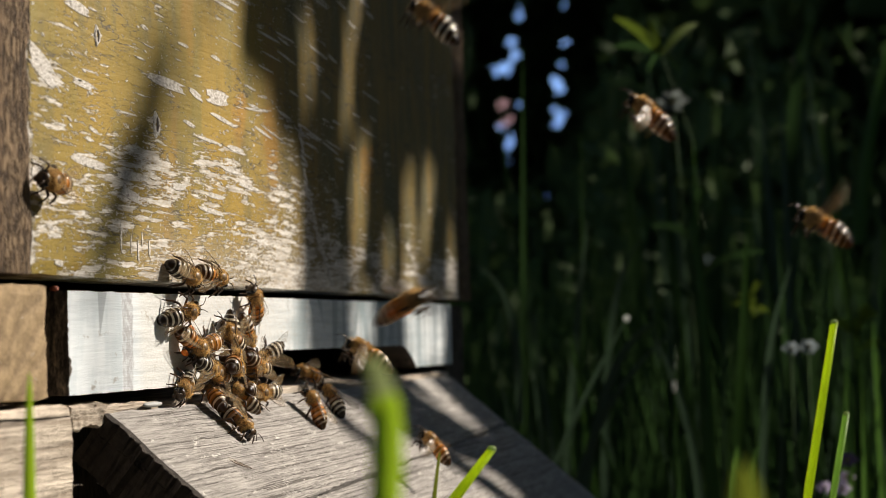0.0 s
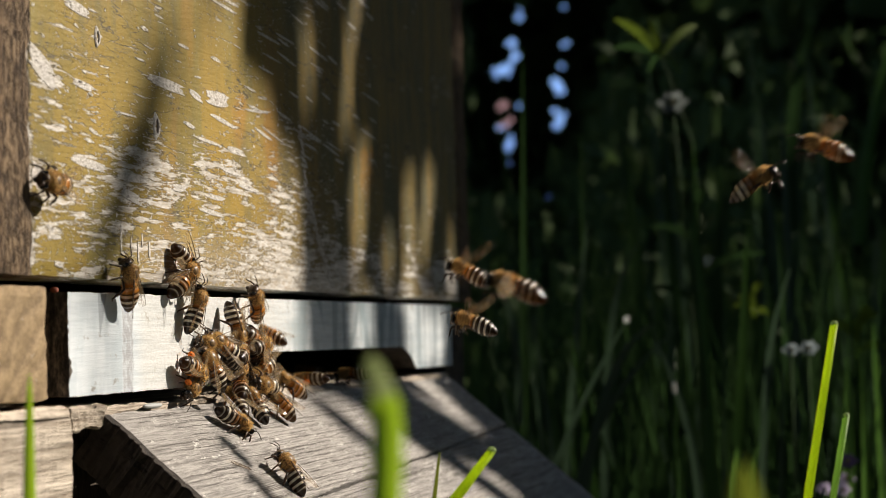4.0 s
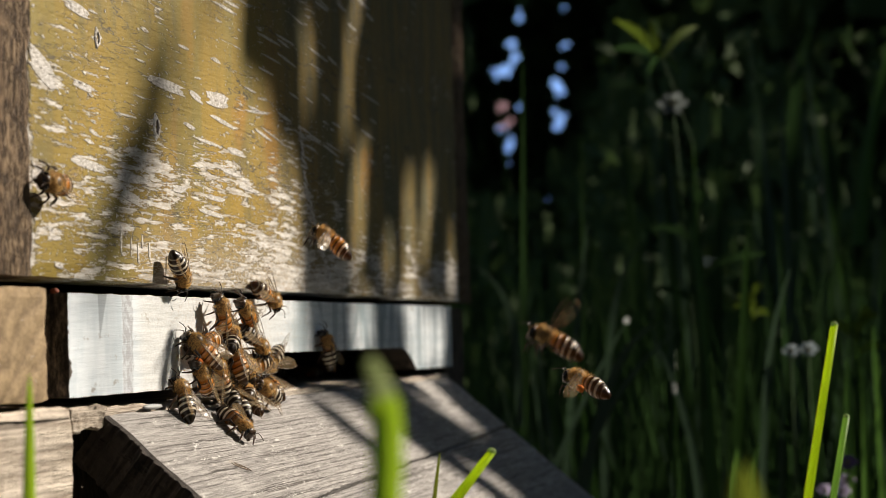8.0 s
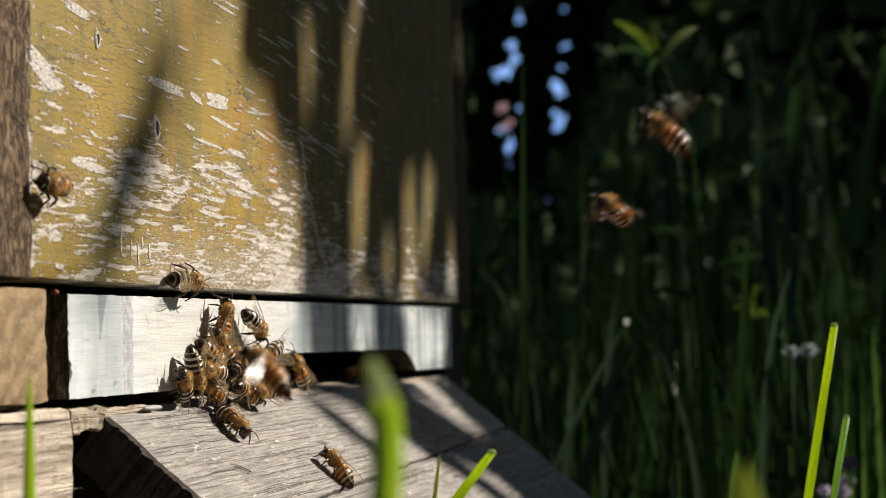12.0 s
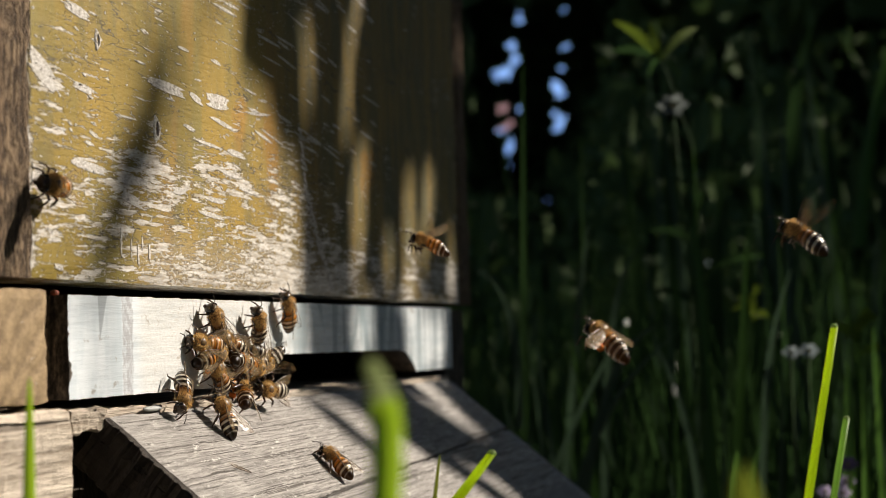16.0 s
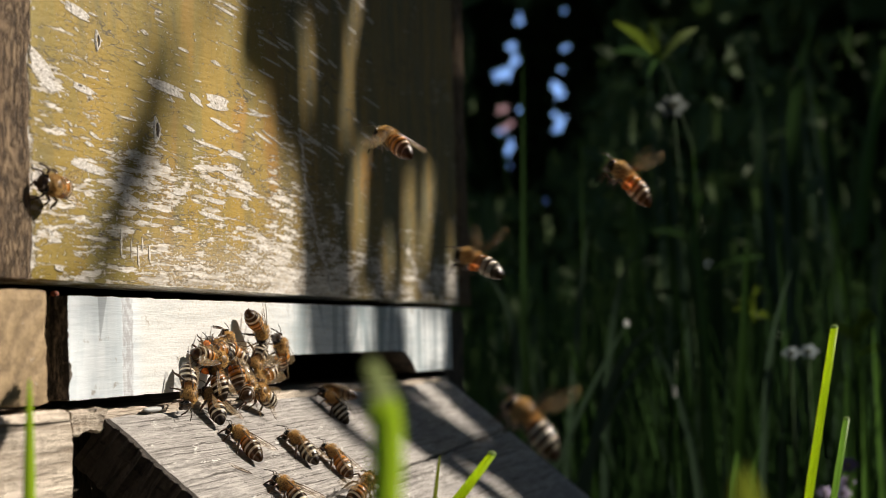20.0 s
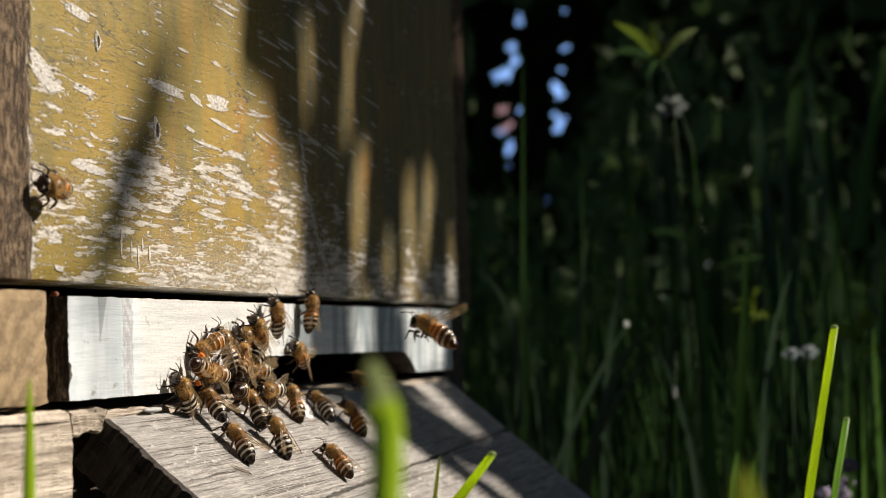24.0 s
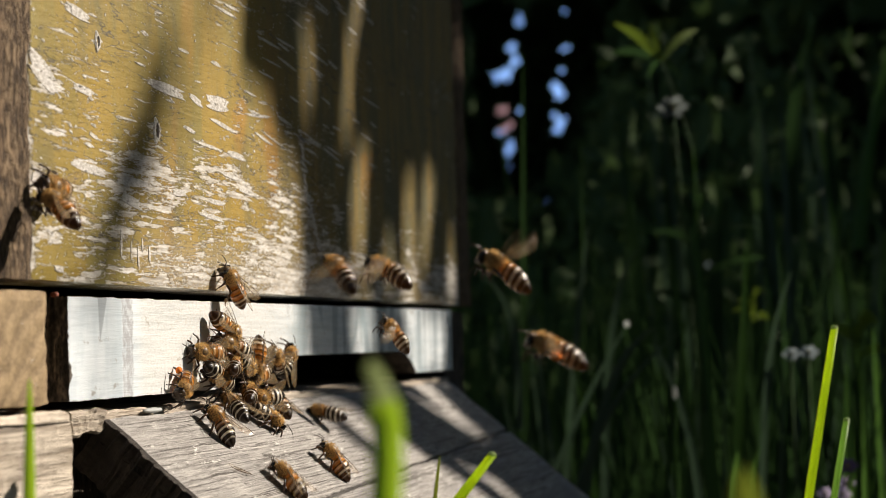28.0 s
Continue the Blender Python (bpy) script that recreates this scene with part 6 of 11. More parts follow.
    walk(crawlers[5], keyed(((0,103.1,-2.0,15.0,-113,81,157),(1,103.7,-2.0,15.9,-98,82,172),(2,103.3,-2.0,13.5,-80,67,-169),(3,105.1,-2.1,16.5,-69,68,-157),(6,108.5,-2.1,18.0,81,46,-13),(7,111.3,-2.1,17.5,82,49,-11),(8,124.9,-2.4,12.7,67,44,-31),(9,123.2,-1.3,23.4,59,56,-36),(10,121.3,-2.0,18.0,90,47,0),(10.5,120.9,-1.5,19.7,91,8,-3),(11,120.4,-1.1,21.5,94,-32,-7),(11.06,120.4,-1.1,21.5,94,-32,-7),(11.26,120.4,-2.0,9.1,35,-35,53),(11.46,120.4,-3.0,-3.3,0,0,90),(11.68,128.4,16.0,-2.8,0,0,90),(11.9,240.0,40.0,-2.8,0,0,90),(15.1,240.0,40.0,-2.8,0,0,90),(15.34,139.1,16.0,-2.8,0,0,90),(15.56,131.1,-3.0,-3.3,0,0,90),(15.78,131.1,-2.5,2.7,50,-6,40),(16,131.1,-2.0,8.6,90,27,0),(17,131.8,-2.0,9.1,92,30,4),(18,131.3,-2.0,9.6,92,33,3),(19,127.7,-1.0,9.8,103,46,18),(19.06,127.7,-1.0,9.8,103,46,18),(19.26,127.7,-2.0,3.2,56,6,44),(19.46,127.7,-3.0,-3.3,0,0,90),(19.68,135.7,16.0,-2.8,0,0,90),(19.9,240.0,40.0,-2.8,0,0,90),(20.1,240.0,40.0,-2.8,0,0,90),(20.34,158.4,16.0,-2.8,0,0,90),(20.56,150.4,-3.0,-3.3,0,0,90),(20.78,150.4,-2.0,7.9,-33,-30,120),(21,150.4,-1.0,19.1,-84,-32,170),(24,148.6,-1.0,22.6,-95,-60,-175),(25,151.5,-1.0,23.5,-95,-59,-174),(26,144.7,-1.1,12.3,-98,-48,-169),(26.5,145.1,-1.0,11.9,128,-88,-35),(27,145.5,-1.0,11.4,84,-46,8),(27.5,146.7,-1.0,9.8,-78,-81,170),(28,147.9,-1.0,8.2,-91,-29,-177))))
    walk(crawlers[6], keyed(((0,122.1,0.0,16.0,101,47,14),(0.5,122.1,0.0,18.3,91,-3,7),(1,122.0,0.0,20.7,84,-52,8),(1.06,122.0,0.0,20.7,84,-52,8),(1.26,122.0,-1.5,8.7,24,-38,67),(1.46,122.0,-3.0,-3.3,0,0,90),(1.68,130.0,16.0,-2.8,0,0,90),(1.9,264.0,40.0,-2.8,0,0,90),(2.1,264.0,40.0,-2.8,0,0,90),(2.34,124.0,16.0,-2.8,0,0,90),(2.56,116.0,-3.0,-3.3,0,0,90),(2.78,71.0,-2.5,12.4,-16,-45,107),(3,26.0,-2.1,28.1,-102,-67,-167),(6,42.1,-1.0,30.6,-61,-72,150),(7,48.3,-5.5,15.0,-42,-38,119),(7.06,48.3,-5.5,15.0,-42,-38,119),(7.46,116.0,-3.0,-3.3,0,0,90),(7.68,124.0,16.0,-2.8,0,0,90),(7.9,264.0,40.0,-2.8,0,0,90),(8.1,264.0,40.0,-2.8,0,0,90),(8.34,174.8,16.0,-2.8,0,0,90),(8.56,166.8,-3.0,-3.3,0,0,90),(9,166.8,-15.4,-17.6,-2,-41,94),(10,154.3,-9.8,-12.7,-2,-46,93),(11,159.7,-2.1,0.4,-54,-45,134),(12,168.3,-2.0,3.0,-70,-57,156),(15,159.2,-2.0,18.4,110,-81,-20),(16,160.6,-1.0,24.2,-95,-62,-175),(17,166.0,-2.0,25.2,-49,-65,136),(17.06,166.0,-2.0,25.2,-49,-65,136),(17.46,166.0,-3.0,-3.3,0,0,90),(17.68,174.0,16.0,-2.8,0,0,90),(17.9,264.0,40.0,-2.8,0,0,90),(19.1,264.0,40.0,-2.8,0,0,90),(19.34,160.2,16.0,-2.8,0,0,90),(19.56,152.2,-3.0,-3.3,0,0,90),(19.78,152.2,-2.0,3.8,-27,-40,117),(20,152.2,-1.0,10.9,-93,-49,-176),(21,153.9,-3.9,7.9,-42,-38,119),(24,153.5,-5.8,-7.7,27,-54,49),(25,164.5,-1.5,-4.3,-2,-47,93),(26,148.8,-6.5,-7.2,-2,-48,93),(27,147.0,-5.6,-7.8,-2,-47,93),(28,138.6,-5.5,-7.9,20,-33,59))))
    walk(crawlers[7], keyed(((0,138.0,-2.2,9.0,-106,24,145),(1,144.5,-1.0,8.4,-86,-35,173),(2,136.1,-2.0,9.1,-84,-33,170),(3,133.6,-1.0,8.8,-93,-36,-175),(6,139.2,-2.0,8.0,-95,15,162),(7,140.7,-2.0,7.9,-96,22,164),(8,141.5,-2.0,7.9,-99,31,163),(9,142.5,-2.0,8.5,-101,43,163),(10,139.2,-2.0,8.3,-99,24,159),(11,141.7,-2.0,9.3,-99,34,165),(12,142.4,-1.0,10.2,-99,24,158),(15,142.4,-1.0,9.8,-106,33,153),(16,137.9,-2.3,8.5,-119,31,133),(17,133.6,-2.6,6.3,-117,22,127),(18,143.1,-1.0,6.8,-93,10,164),(19,135.5,-2.0,7.3,-100,22,155),(20,129.0,-1.0,8.8,-97,40,170),(21,130.1,-2.2,5.6,-103,20,146),(24,122.7,-2.0,8.2,-100,39,164),(25,125.3,-2.0,7.1,-104,35,156),(26,122.7,-2.0,8.7,-98,35,166),(27,122.0,-0.1,8.8,-78,54,-166),(27.5,117.1,-1.6,8.2,76,71,-12),(28,112.1,-3.0,7.6,90,19,1))))
    walk(crawlers[8], keyed(((0,101.4,-3.0,5.7,91,23,2),(0.06,101.4,-3.0,5.7,91,23,2),(0.26,108.7,-3.0,1.2,50,-8,41),(0.46,116.0,-3.0,-3.3,0,0,90),(0.68,124.0,16.0,-2.8,0,0,90),(0.9,312.0,40.0,-2.8,0,0,90),(1.1,312.0,40.0,-2.8,0,0,90),(1.34,124.0,16.0,-2.8,0,0,90),(1.56,116.0,-3.0,-3.3,0,0,90),(1.78,105.4,-3.0,10.2,-23,-44,114),(2,94.7,-3.1,23.6,-100,-56,-168),(2.06,94.7,-3.1,23.6,-100,-56,-168),(2.26,105.4,-3.0,10.2,-23,-44,114),(2.46,116.0,-3.0,-3.3,0,0,90),(2.68,124.0,16.0,-2.8,0,0,90),(2.9,312.0,40.0,-2.8,0,0,90),(6.1,312.0,40.0,-2.8,0,0,90),(6.34,141.4,16.0,-2.8,0,0,90),(6.56,133.4,-3.0,-3.3,0,0,90),(6.78,133.4,-3.0,12.1,-26,-31,113),(7,133.4,-3.0,27.6,-75,-43,159),(7.06,133.4,-3.0,27.6,-75,-43,159),(7.26,133.4,-3.0,12.1,-26,-31,113),(7.46,133.4,-3.0,-3.3,0,0,90),(7.68,141.4,16.0,-2.8,0,0,90),(7.9,312.0,40.0,-2.8,0,0,90),(15.1,312.0,40.0,-2.8,0,0,90),(15.34,124.0,16.0,-2.8,0,0,90),(15.56,116.0,-3.0,-3.3,0,0,90),(16,110.7,1.9,-1.6,-35,-17,153),(17,113.2,-0.1,-3.3,-30,-18,140),(17.06,113.2,-0.1,-3.3,-30,-18,140),(17.46,116.0,-3.0,-3.3,0,0,90),(17.68,124.0,16.0,-2.8,0,0,90),(17.9,312.0,40.0,-2.8,0,0,90),(19.1,312.0,40.0,-2.8,0,0,90),(19.34,124.0,16.0,-2.8,0,0,90),(19.56,116.0,-3.0,-3.3,0,0,90),(20,97.4,-4.7,9.9,-55,-26,122),(20.33,99.9,-4.1,9.4,7,-51,66),(20.67,102.4,-3.6,8.9,66,-22,14),(21,104.9,-3.0,8.4,91,25,1),(24,104.4,-3.0,8.1,90,18,1),(25,104.4,-3.0,7.9,90,17,1),(26,104.0,-3.0,8.3,90,17,-1),(27,104.9,-3.0,8.4,91,16,2),(28,104.0,-1.0,10.4,88,34,-3))))
    walk(crawlers[9], keyed(((0,121.9,-3.0,6.0,91,19,2),(1,122.2,-3.7,9.5,104,-22,-34),(2,122.0,-3.7,8.0,105,-23,-35),(3,122.8,-3.0,6.7,90,16,0),(4.5,133.5,-2.0,15.5,87,-28,3),(6,144.1,-1.0,24.3,71,-72,20),(7,148.3,0.0,28.2,89,-51,1),(7.5,144.3,-0.7,28.1,88,-9,-9),(8,140.3,-1.3,28.0,78,33,-21),(9,143.6,0.0,11.1,99,33,16),(9.06,143.6,0.0,11.1,99,33,16),(9.26,143.6,-1.5,3.9,54,-1,46),(9.46,143.6,-3.0,-3.3,0,0,90),(9.68,151.6,16.0,-2.8,0,0,90),(9.9,120.0,57.0,-2.8,0,0,90),(16.1,120.0,57.0,-2.8,0,0,90),(16.34,124.0,16.0,-2.8,0,0,90),(16.56,116.0,-3.0,-3.3,0,0,90),(16.78,100.7,-2.0,8.1,-38,-27,125),(17,85.3,-1.0,19.4,-87,-21,173),(18,88.4,-2.0,24.0,-85,-18,163),(19,79.2,-2.0,27.6,-92,-35,-177),(19.06,79.2,-2.0,27.6,-92,-35,-177),(19.26,97.6,-2.5,12.2,-34,-35,124),(19.46,116.0,-3.0,-3.3,0,0,90),(19.68,124.0,16.0,-2.8,0,0,90),(19.9,120.0,57.0,-2.8,0,0,90),(20.1,120.0,57.0,-2.8,0,0,90),(20.34,125.9,16.0,-2.8,0,0,90),(20.56,117.9,-3.0,-3.3,0,0,90),(20.78,117.9,-3.0,3.1,51,-5,40),(21,117.9,-3.0,9.5,90,29,1),(22,119.6,-2.3,11.6,130,82,35),(23,121.3,-1.6,13.7,-94,41,165),(24,123.0,-1.0,15.8,-86,-14,164),(25,116.5,-1.0,13.5,-87,-16,171),(25.06,116.5,-1.0,13.5,-87,-16,171),(25.26,116.5,-2.0,5.1,-40,-24,126),(25.46,116.5,-3.0,-3.3,0,0,90),(25.68,124.5,16.0,-2.8,0,0,90),(25.9,120.0,57.0,-2.8,0,0,90),(28,120.0,57.0,-2.8,0,0,90))))
    walk(crawlers[10], keyed(((0,82.2,-2.0,5.6,91,16,2),(0.06,82.2,-2.0,5.6,91,16,2),(0.26,99.1,-2.5,1.1,49,-11,43),(0.46,116.0,-3.0,-3.3,0,0,90),(0.68,124.0,16.0,-2.8,0,0,90),(0.9,144.0,57.0,-2.8,0,0,90),(1.1,144.0,57.0,-2.8,0,0,90),(1.34,124.0,16.0,-2.8,0,0,90),(1.56,116.0,-3.0,-3.3,0,0,90),(1.78,109.9,-3.0,1.0,49,-11,43),(2,103.8,-3.0,5.3,91,16,2),(3,103.4,-3.0,5.6,90,17,1),(6,107.1,-3.0,6.9,89,16,-4),(7,113.0,-3.0,6.1,90,17,-1),(8,111.5,-3.0,6.5,90,16,-1),(9,117.7,-3.0,7.0,91,16,2),(10,120.7,-2.0,7.5,89,20,-3),(11,128.2,-2.0,10.4,91,28,3),(12,125.1,-2.1,19.2,87,33,-6),(13.5,125.2,-2.5,19.2,93,-37,-5),(15,125.4,-3.0,19.3,-101,-72,-168),(16,130.2,-1.1,19.4,-103,-54,-164),(16.5,128.6,-1.6,20.7,-94,-18,172),(17,126.9,-2.1,22.0,-99,19,153),(17.06,126.9,-2.1,22.0,-99,19,153),(17.26,126.9,-2.5,9.4,-52,-6,126),(17.46,126.9,-3.0,-3.3,0,0,90),(17.68,134.9,16.0,-2.8,0,0,90),(17.9,144.0,57.0,-2.8,0,0,90),(19.1,144.0,57.0,-2.8,0,0,90),(19.34,127.1,16.0,-2.8,0,0,90),(19.56,119.1,-3.0,-3.3,0,0,90),(20,119.1,-20.1,-21.6,9,-36,76),(21,114.7,-28.3,-28.4,6,-49,81),(24,107.2,-16.2,-16.6,9,-59,77),(25,102.5,-1.6,-3.3,13,-36,69),(25.33,104.2,-4.9,-6.8,-25,-30,136),(25.67,106.0,-8.1,-10.4,-37,-1,-175),(26,107.7,-11.3,-14.0,-22,28,-126),(27,120.8,-8.4,-11.6,29,33,-42),(28,119.9,-8.2,-11.5,32,33,-36))))
    walk(crawlers[11], keyed(((0,88.1,-2.3,-5.1,17,-34,63),(1,83.1,-2.3,-5.1,13,-42,69),(2,75.9,-3.0,-4.5,-32,-21,146),(2.5,75.8,-1.0,-0.9,-65,4,169),(3,75.7,1.0,2.7,-91,37,178),(6,79.0,-3.0,0.8,-91,51,178),(7,77.8,-3.0,1.3,-89,51,-178),(7.5,77.2,-3.0,2.1,-89,5,180),(8,76.5,-3.0,3.0,-89,-42,178),(9,89.5,0.3,-1.6,-39,-15,165),(10,96.5,-0.6,-2.4,-40,5,168),(10.5,91.8,-0.7,-2.5,-17,-27,115),(11,87.1,-0.8,-2.6,26,-22,48),(11.5,87.4,-1.2,-2.9,-7,-36,105),(12,87.8,-1.6,-3.2,-37,-20,160),(13.5,84.6,-3.5,-4.1,-18,-44,115),(15,81.5,-5.4,-4.9,24,-45,52),(15.06,81.5,-5.4,-4.9,24,-45,52),(15.46,116.0,-3.0,-3.3,0,0,90),(15.68,124.0,16.0,-2.8,0,0,90),(15.9,168.0,57.0,-2.8,0,0,90),(16.1,168.0,57.0,-2.8,0,0,90),(16.34,161.6,16.0,-2.8,0,0,90),(16.56,153.6,-3.0,-3.3,0,0,90),(16.78,153.6,-2.0,5.5,30,-36,61),(17,153.6,-1.0,14.3,89,-42,2),(18,139.9,-1.1,22.0,86,23,-11),(19,134.5,-1.0,17.6,94,58,4),(20,126.9,-2.0,19.3,90,37,0),(21,130.8,-2.1,18.5,86,39,-6),(22,129.1,-2.4,18.0,89,-17,-4),(23,127.4,-2.7,17.4,91,-74,-3),(24,125.6,-3.0,16.9,-89,-50,179),(25,121.7,-3.0,18.3,-78,-41,163),(26,128.0,-1.1,22.6,-103,-54,-165),(27,125.1,-2.0,23.8,-49,-65,136),(28,107.4,-2.0,31.3,-63,-56,148))))
    walk(crawlers[12], keyed(((0,87.7,-10.3,-13.2,-9,40,-104),(1,79.0,-11.9,-14.6,-7,41,-100),(2,85.9,-11.8,-14.5,30,34,-41),(3,87.7,-10.1,-13.1,35,32,-28),(6,87.8,-9.3,-12.4,33,34,-33),(7,85.0,-9.5,-12.4,-14,33,-112),(8,87.9,-10.2,-13.1,-13,34,-110),(9,88.4,-10.2,-13.2,28,35,-44),(10,88.6,-9.6,-12.6,-9,38,-105),(11,89.2,-8.6,-11.7,-18,33,-118),(12,87.0,-9.4,-12.3,-17,32,-116),(13,84.1,-9.2,-12.2,-43,1,-169),(14,81.2,-9.1,-12.0,-35,-38,144),(15,78.4,-9.0,-11.9,19,-49,60),(16,83.0,-7.7,-9.4,16,-57,67),(17,80.8,-6.3,-9.6,-1,-52,92),(18,81.0,-4.8,-7.1,16,-47,66),(19,82.6,-4.0,-6.5,22,-38,55),(20,85.0,-4.0,-6.5,27,-38,46),(21,88.7,-4.4,-5.5,15,-41,66),(24,81.7,-4.6,-5.8,17,-37,63),(25,85.5,-5.8,-6.8,10,-37,74),(25.5,83.4,-4.4,-0.5,62,-24,25),(26,81.3,-3.0,5.8,90,13,0),(27,85.9,-3.0,5.1,90,15,0),(28,89.0,-3.0,5.2,90,17,-1))))
    walk(crawlers[13], keyed(((0,108.9,-4.2,-6.7,-30,-35,139),(1,102.3,-3.4,-6.1,15,-35,66),(2,95.1,-2.6,-6.7,-33,-22,147),(2.5,98.3,-3.6,-7.0,-8,-36,103),(3,101.5,-4.7,-7.2,22,-30,54),(6,100.5,-4.7,-8.4,15,-38,66),(7,123.2,-3.9,-6.4,12,-40,71),(8,115.6,-4.2,-6.7,19,-35,59),(9,119.5,-0.3,-3.4,14,-40,69),(9.5,115.4,-1.1,-3.5,-22,-36,126),(10,111.2,-2.0,-3.5,-39,-12,167),(10.06,111.2,-2.0,-3.5,-39,-12,167),(10.26,113.6,-2.5,-3.4,-17,-13,127),(10.46,116.0,-3.0,-3.3,0,0,90),(10.68,124.0,16.0,-2.8,0,0,90),(10.9,216.0,57.0,-2.8,0,0,90),(16.1,216.0,57.0,-2.8,0,0,90),(16.34,124.0,16.0,-2.8,0,0,90),(16.56,116.0,-3.0,-3.3,0,0,90),(16.78,97.1,-11.4,-8.7,9,-43,61),(17,78.2,-19.9,-14.1,79,-63,-25),(18,82.3,-18.7,-20.4,20,-37,59),(19,84.4,-16.6,-18.6,10,-36,75),(20,80.2,-15.7,-17.8,12,-36,72),(21,86.9,-14.1,-16.4,-30,-33,140),(21.06,86.9,-14.1,-16.4,-30,-33,140),(21.46,116.0,-3.0,-3.3,0,0,90),(21.68,124.0,16.0,-2.8,0,0,90),(21.9,216.0,57.0,-2.8,0,0,90),(23.1,216.0,57.0,-2.8,0,0,90),(23.34,183.4,16.0,-2.8,0,0,90),(23.56,175.4,-3.0,-3.3,0,0,90),(23.78,175.4,-1.5,3.1,-33,-32,122),(24,175.4,0.0,9.5,-87,-34,175),(24.06,175.4,0.0,9.5,-87,-34,175),(24.26,175.4,-1.5,3.1,-33,-32,122),(24.46,175.4,-3.0,-3.3,0,0,90),(24.68,183.4,16.0,-2.8,0,0,90),(24.9,216.0,57.0,-2.8,0,0,90),(25.1,216.0,57.0,-2.8,0,0,90),(25.34,124.0,16.0,-2.8,0,0,90),(25.56,116.0,-3.0,-3.3,0,0,90),(26,76.4,-1.0,23.6,-46,-62,132),(26.5,79.0,-1.5,24.1,-83,-17,161),(27,81.5,-2.0,24.7,-101,33,160),(27.06,81.5,-2.0,24.7,-101,33,160),(27.26,98.8,-2.5,10.7,-55,0,132),(27.46,116.0,-3.0,-3.3,0,0,90),(27.68,124.0,16.0,-2.8,0,0,90),(27.9,216.0,57.0,-2.8,0,0,90),(28,216.0,57.0,-2.8,0,0,90))))
    walk(crawlers[14], keyed(((0,160.8,-10.3,-11.6,9,-59,77),(1,154.6,-8.1,-10.1,-18,-31,118),(2,155.5,-4.8,-7.1,12,-51,71),(3,164.8,-1.3,-4.2,-31,-32,144),(6,159.0,-1.1,-4.1,-17,-30,117),(7,160.3,-1.7,-4.6,-17,-29,117),(7.06,160.3,-1.7,-4.6,-17,-29,117),(7.46,160.3,-3.0,-3.3,0,0,90),(7.68,168.3,16.0,-2.8,0,0,90),(7.9,240.0,57.0,-2.8,0,0,90),(17.1,240.0,57.0,-2.8,0,0,90),(17.34,124.0,16.0,-2.8,0,0,90),(17.56,116.0,-3.0,-3.3,0,0,90),(17.78,84.1,-2.0,12.2,24,-35,68),(18,52.2,-1.0,27.7,77,-49,16),(19,71.4,-1.0,20.3,90,8,-2),(19.06,71.4,-1.0,20.3,90,8,-2),(19.26,93.7,-2.0,8.5,47,-16,42),(19.46,116.0,-3.0,-3.3,0,0,90),(19.68,124.0,16.0,-2.8,0,0,90),(19.9,240.0,57.0,-2.8,0,0,90),(20.1,240.0,57.0,-2.8,0,0,90),(20.34,124.0,16.0,-2.8,0,0,90),(20.56,116.0,-3.0,-3.3,0,0,90),(21,75.6,-5.8,-8.0,-2,-49,93),(21.06,75.6,-5.8,-8.0,-2,-49,93),(21.46,116.0,-3.0,-3.3,0,0,90),(21.68,124.0,16.0,-2.8,0,0,90),(21.9,240.0,57.0,-2.8,0,0,90),(23.1,240.0,57.0,-2.8,0,0,90),(23.34,203.9,16.0,-2.8,0,0,90),(23.56,195.9,-3.0,-3.3,0,0,90),(24,195.9,-13.4,-15.0,-1,-53,92),(25,188.6,0.7,-1.3,14,-32,68),(25.06,188.6,0.7,-1.3,14,-32,68),(25.46,188.6,-3.0,-3.3,0,0,90),(25.68,196.6,16.0,-2.8,0,0,90),(25.9,240.0,57.0,-2.8,0,0,90),(28,240.0,57.0,-2.8,0,0,90))))
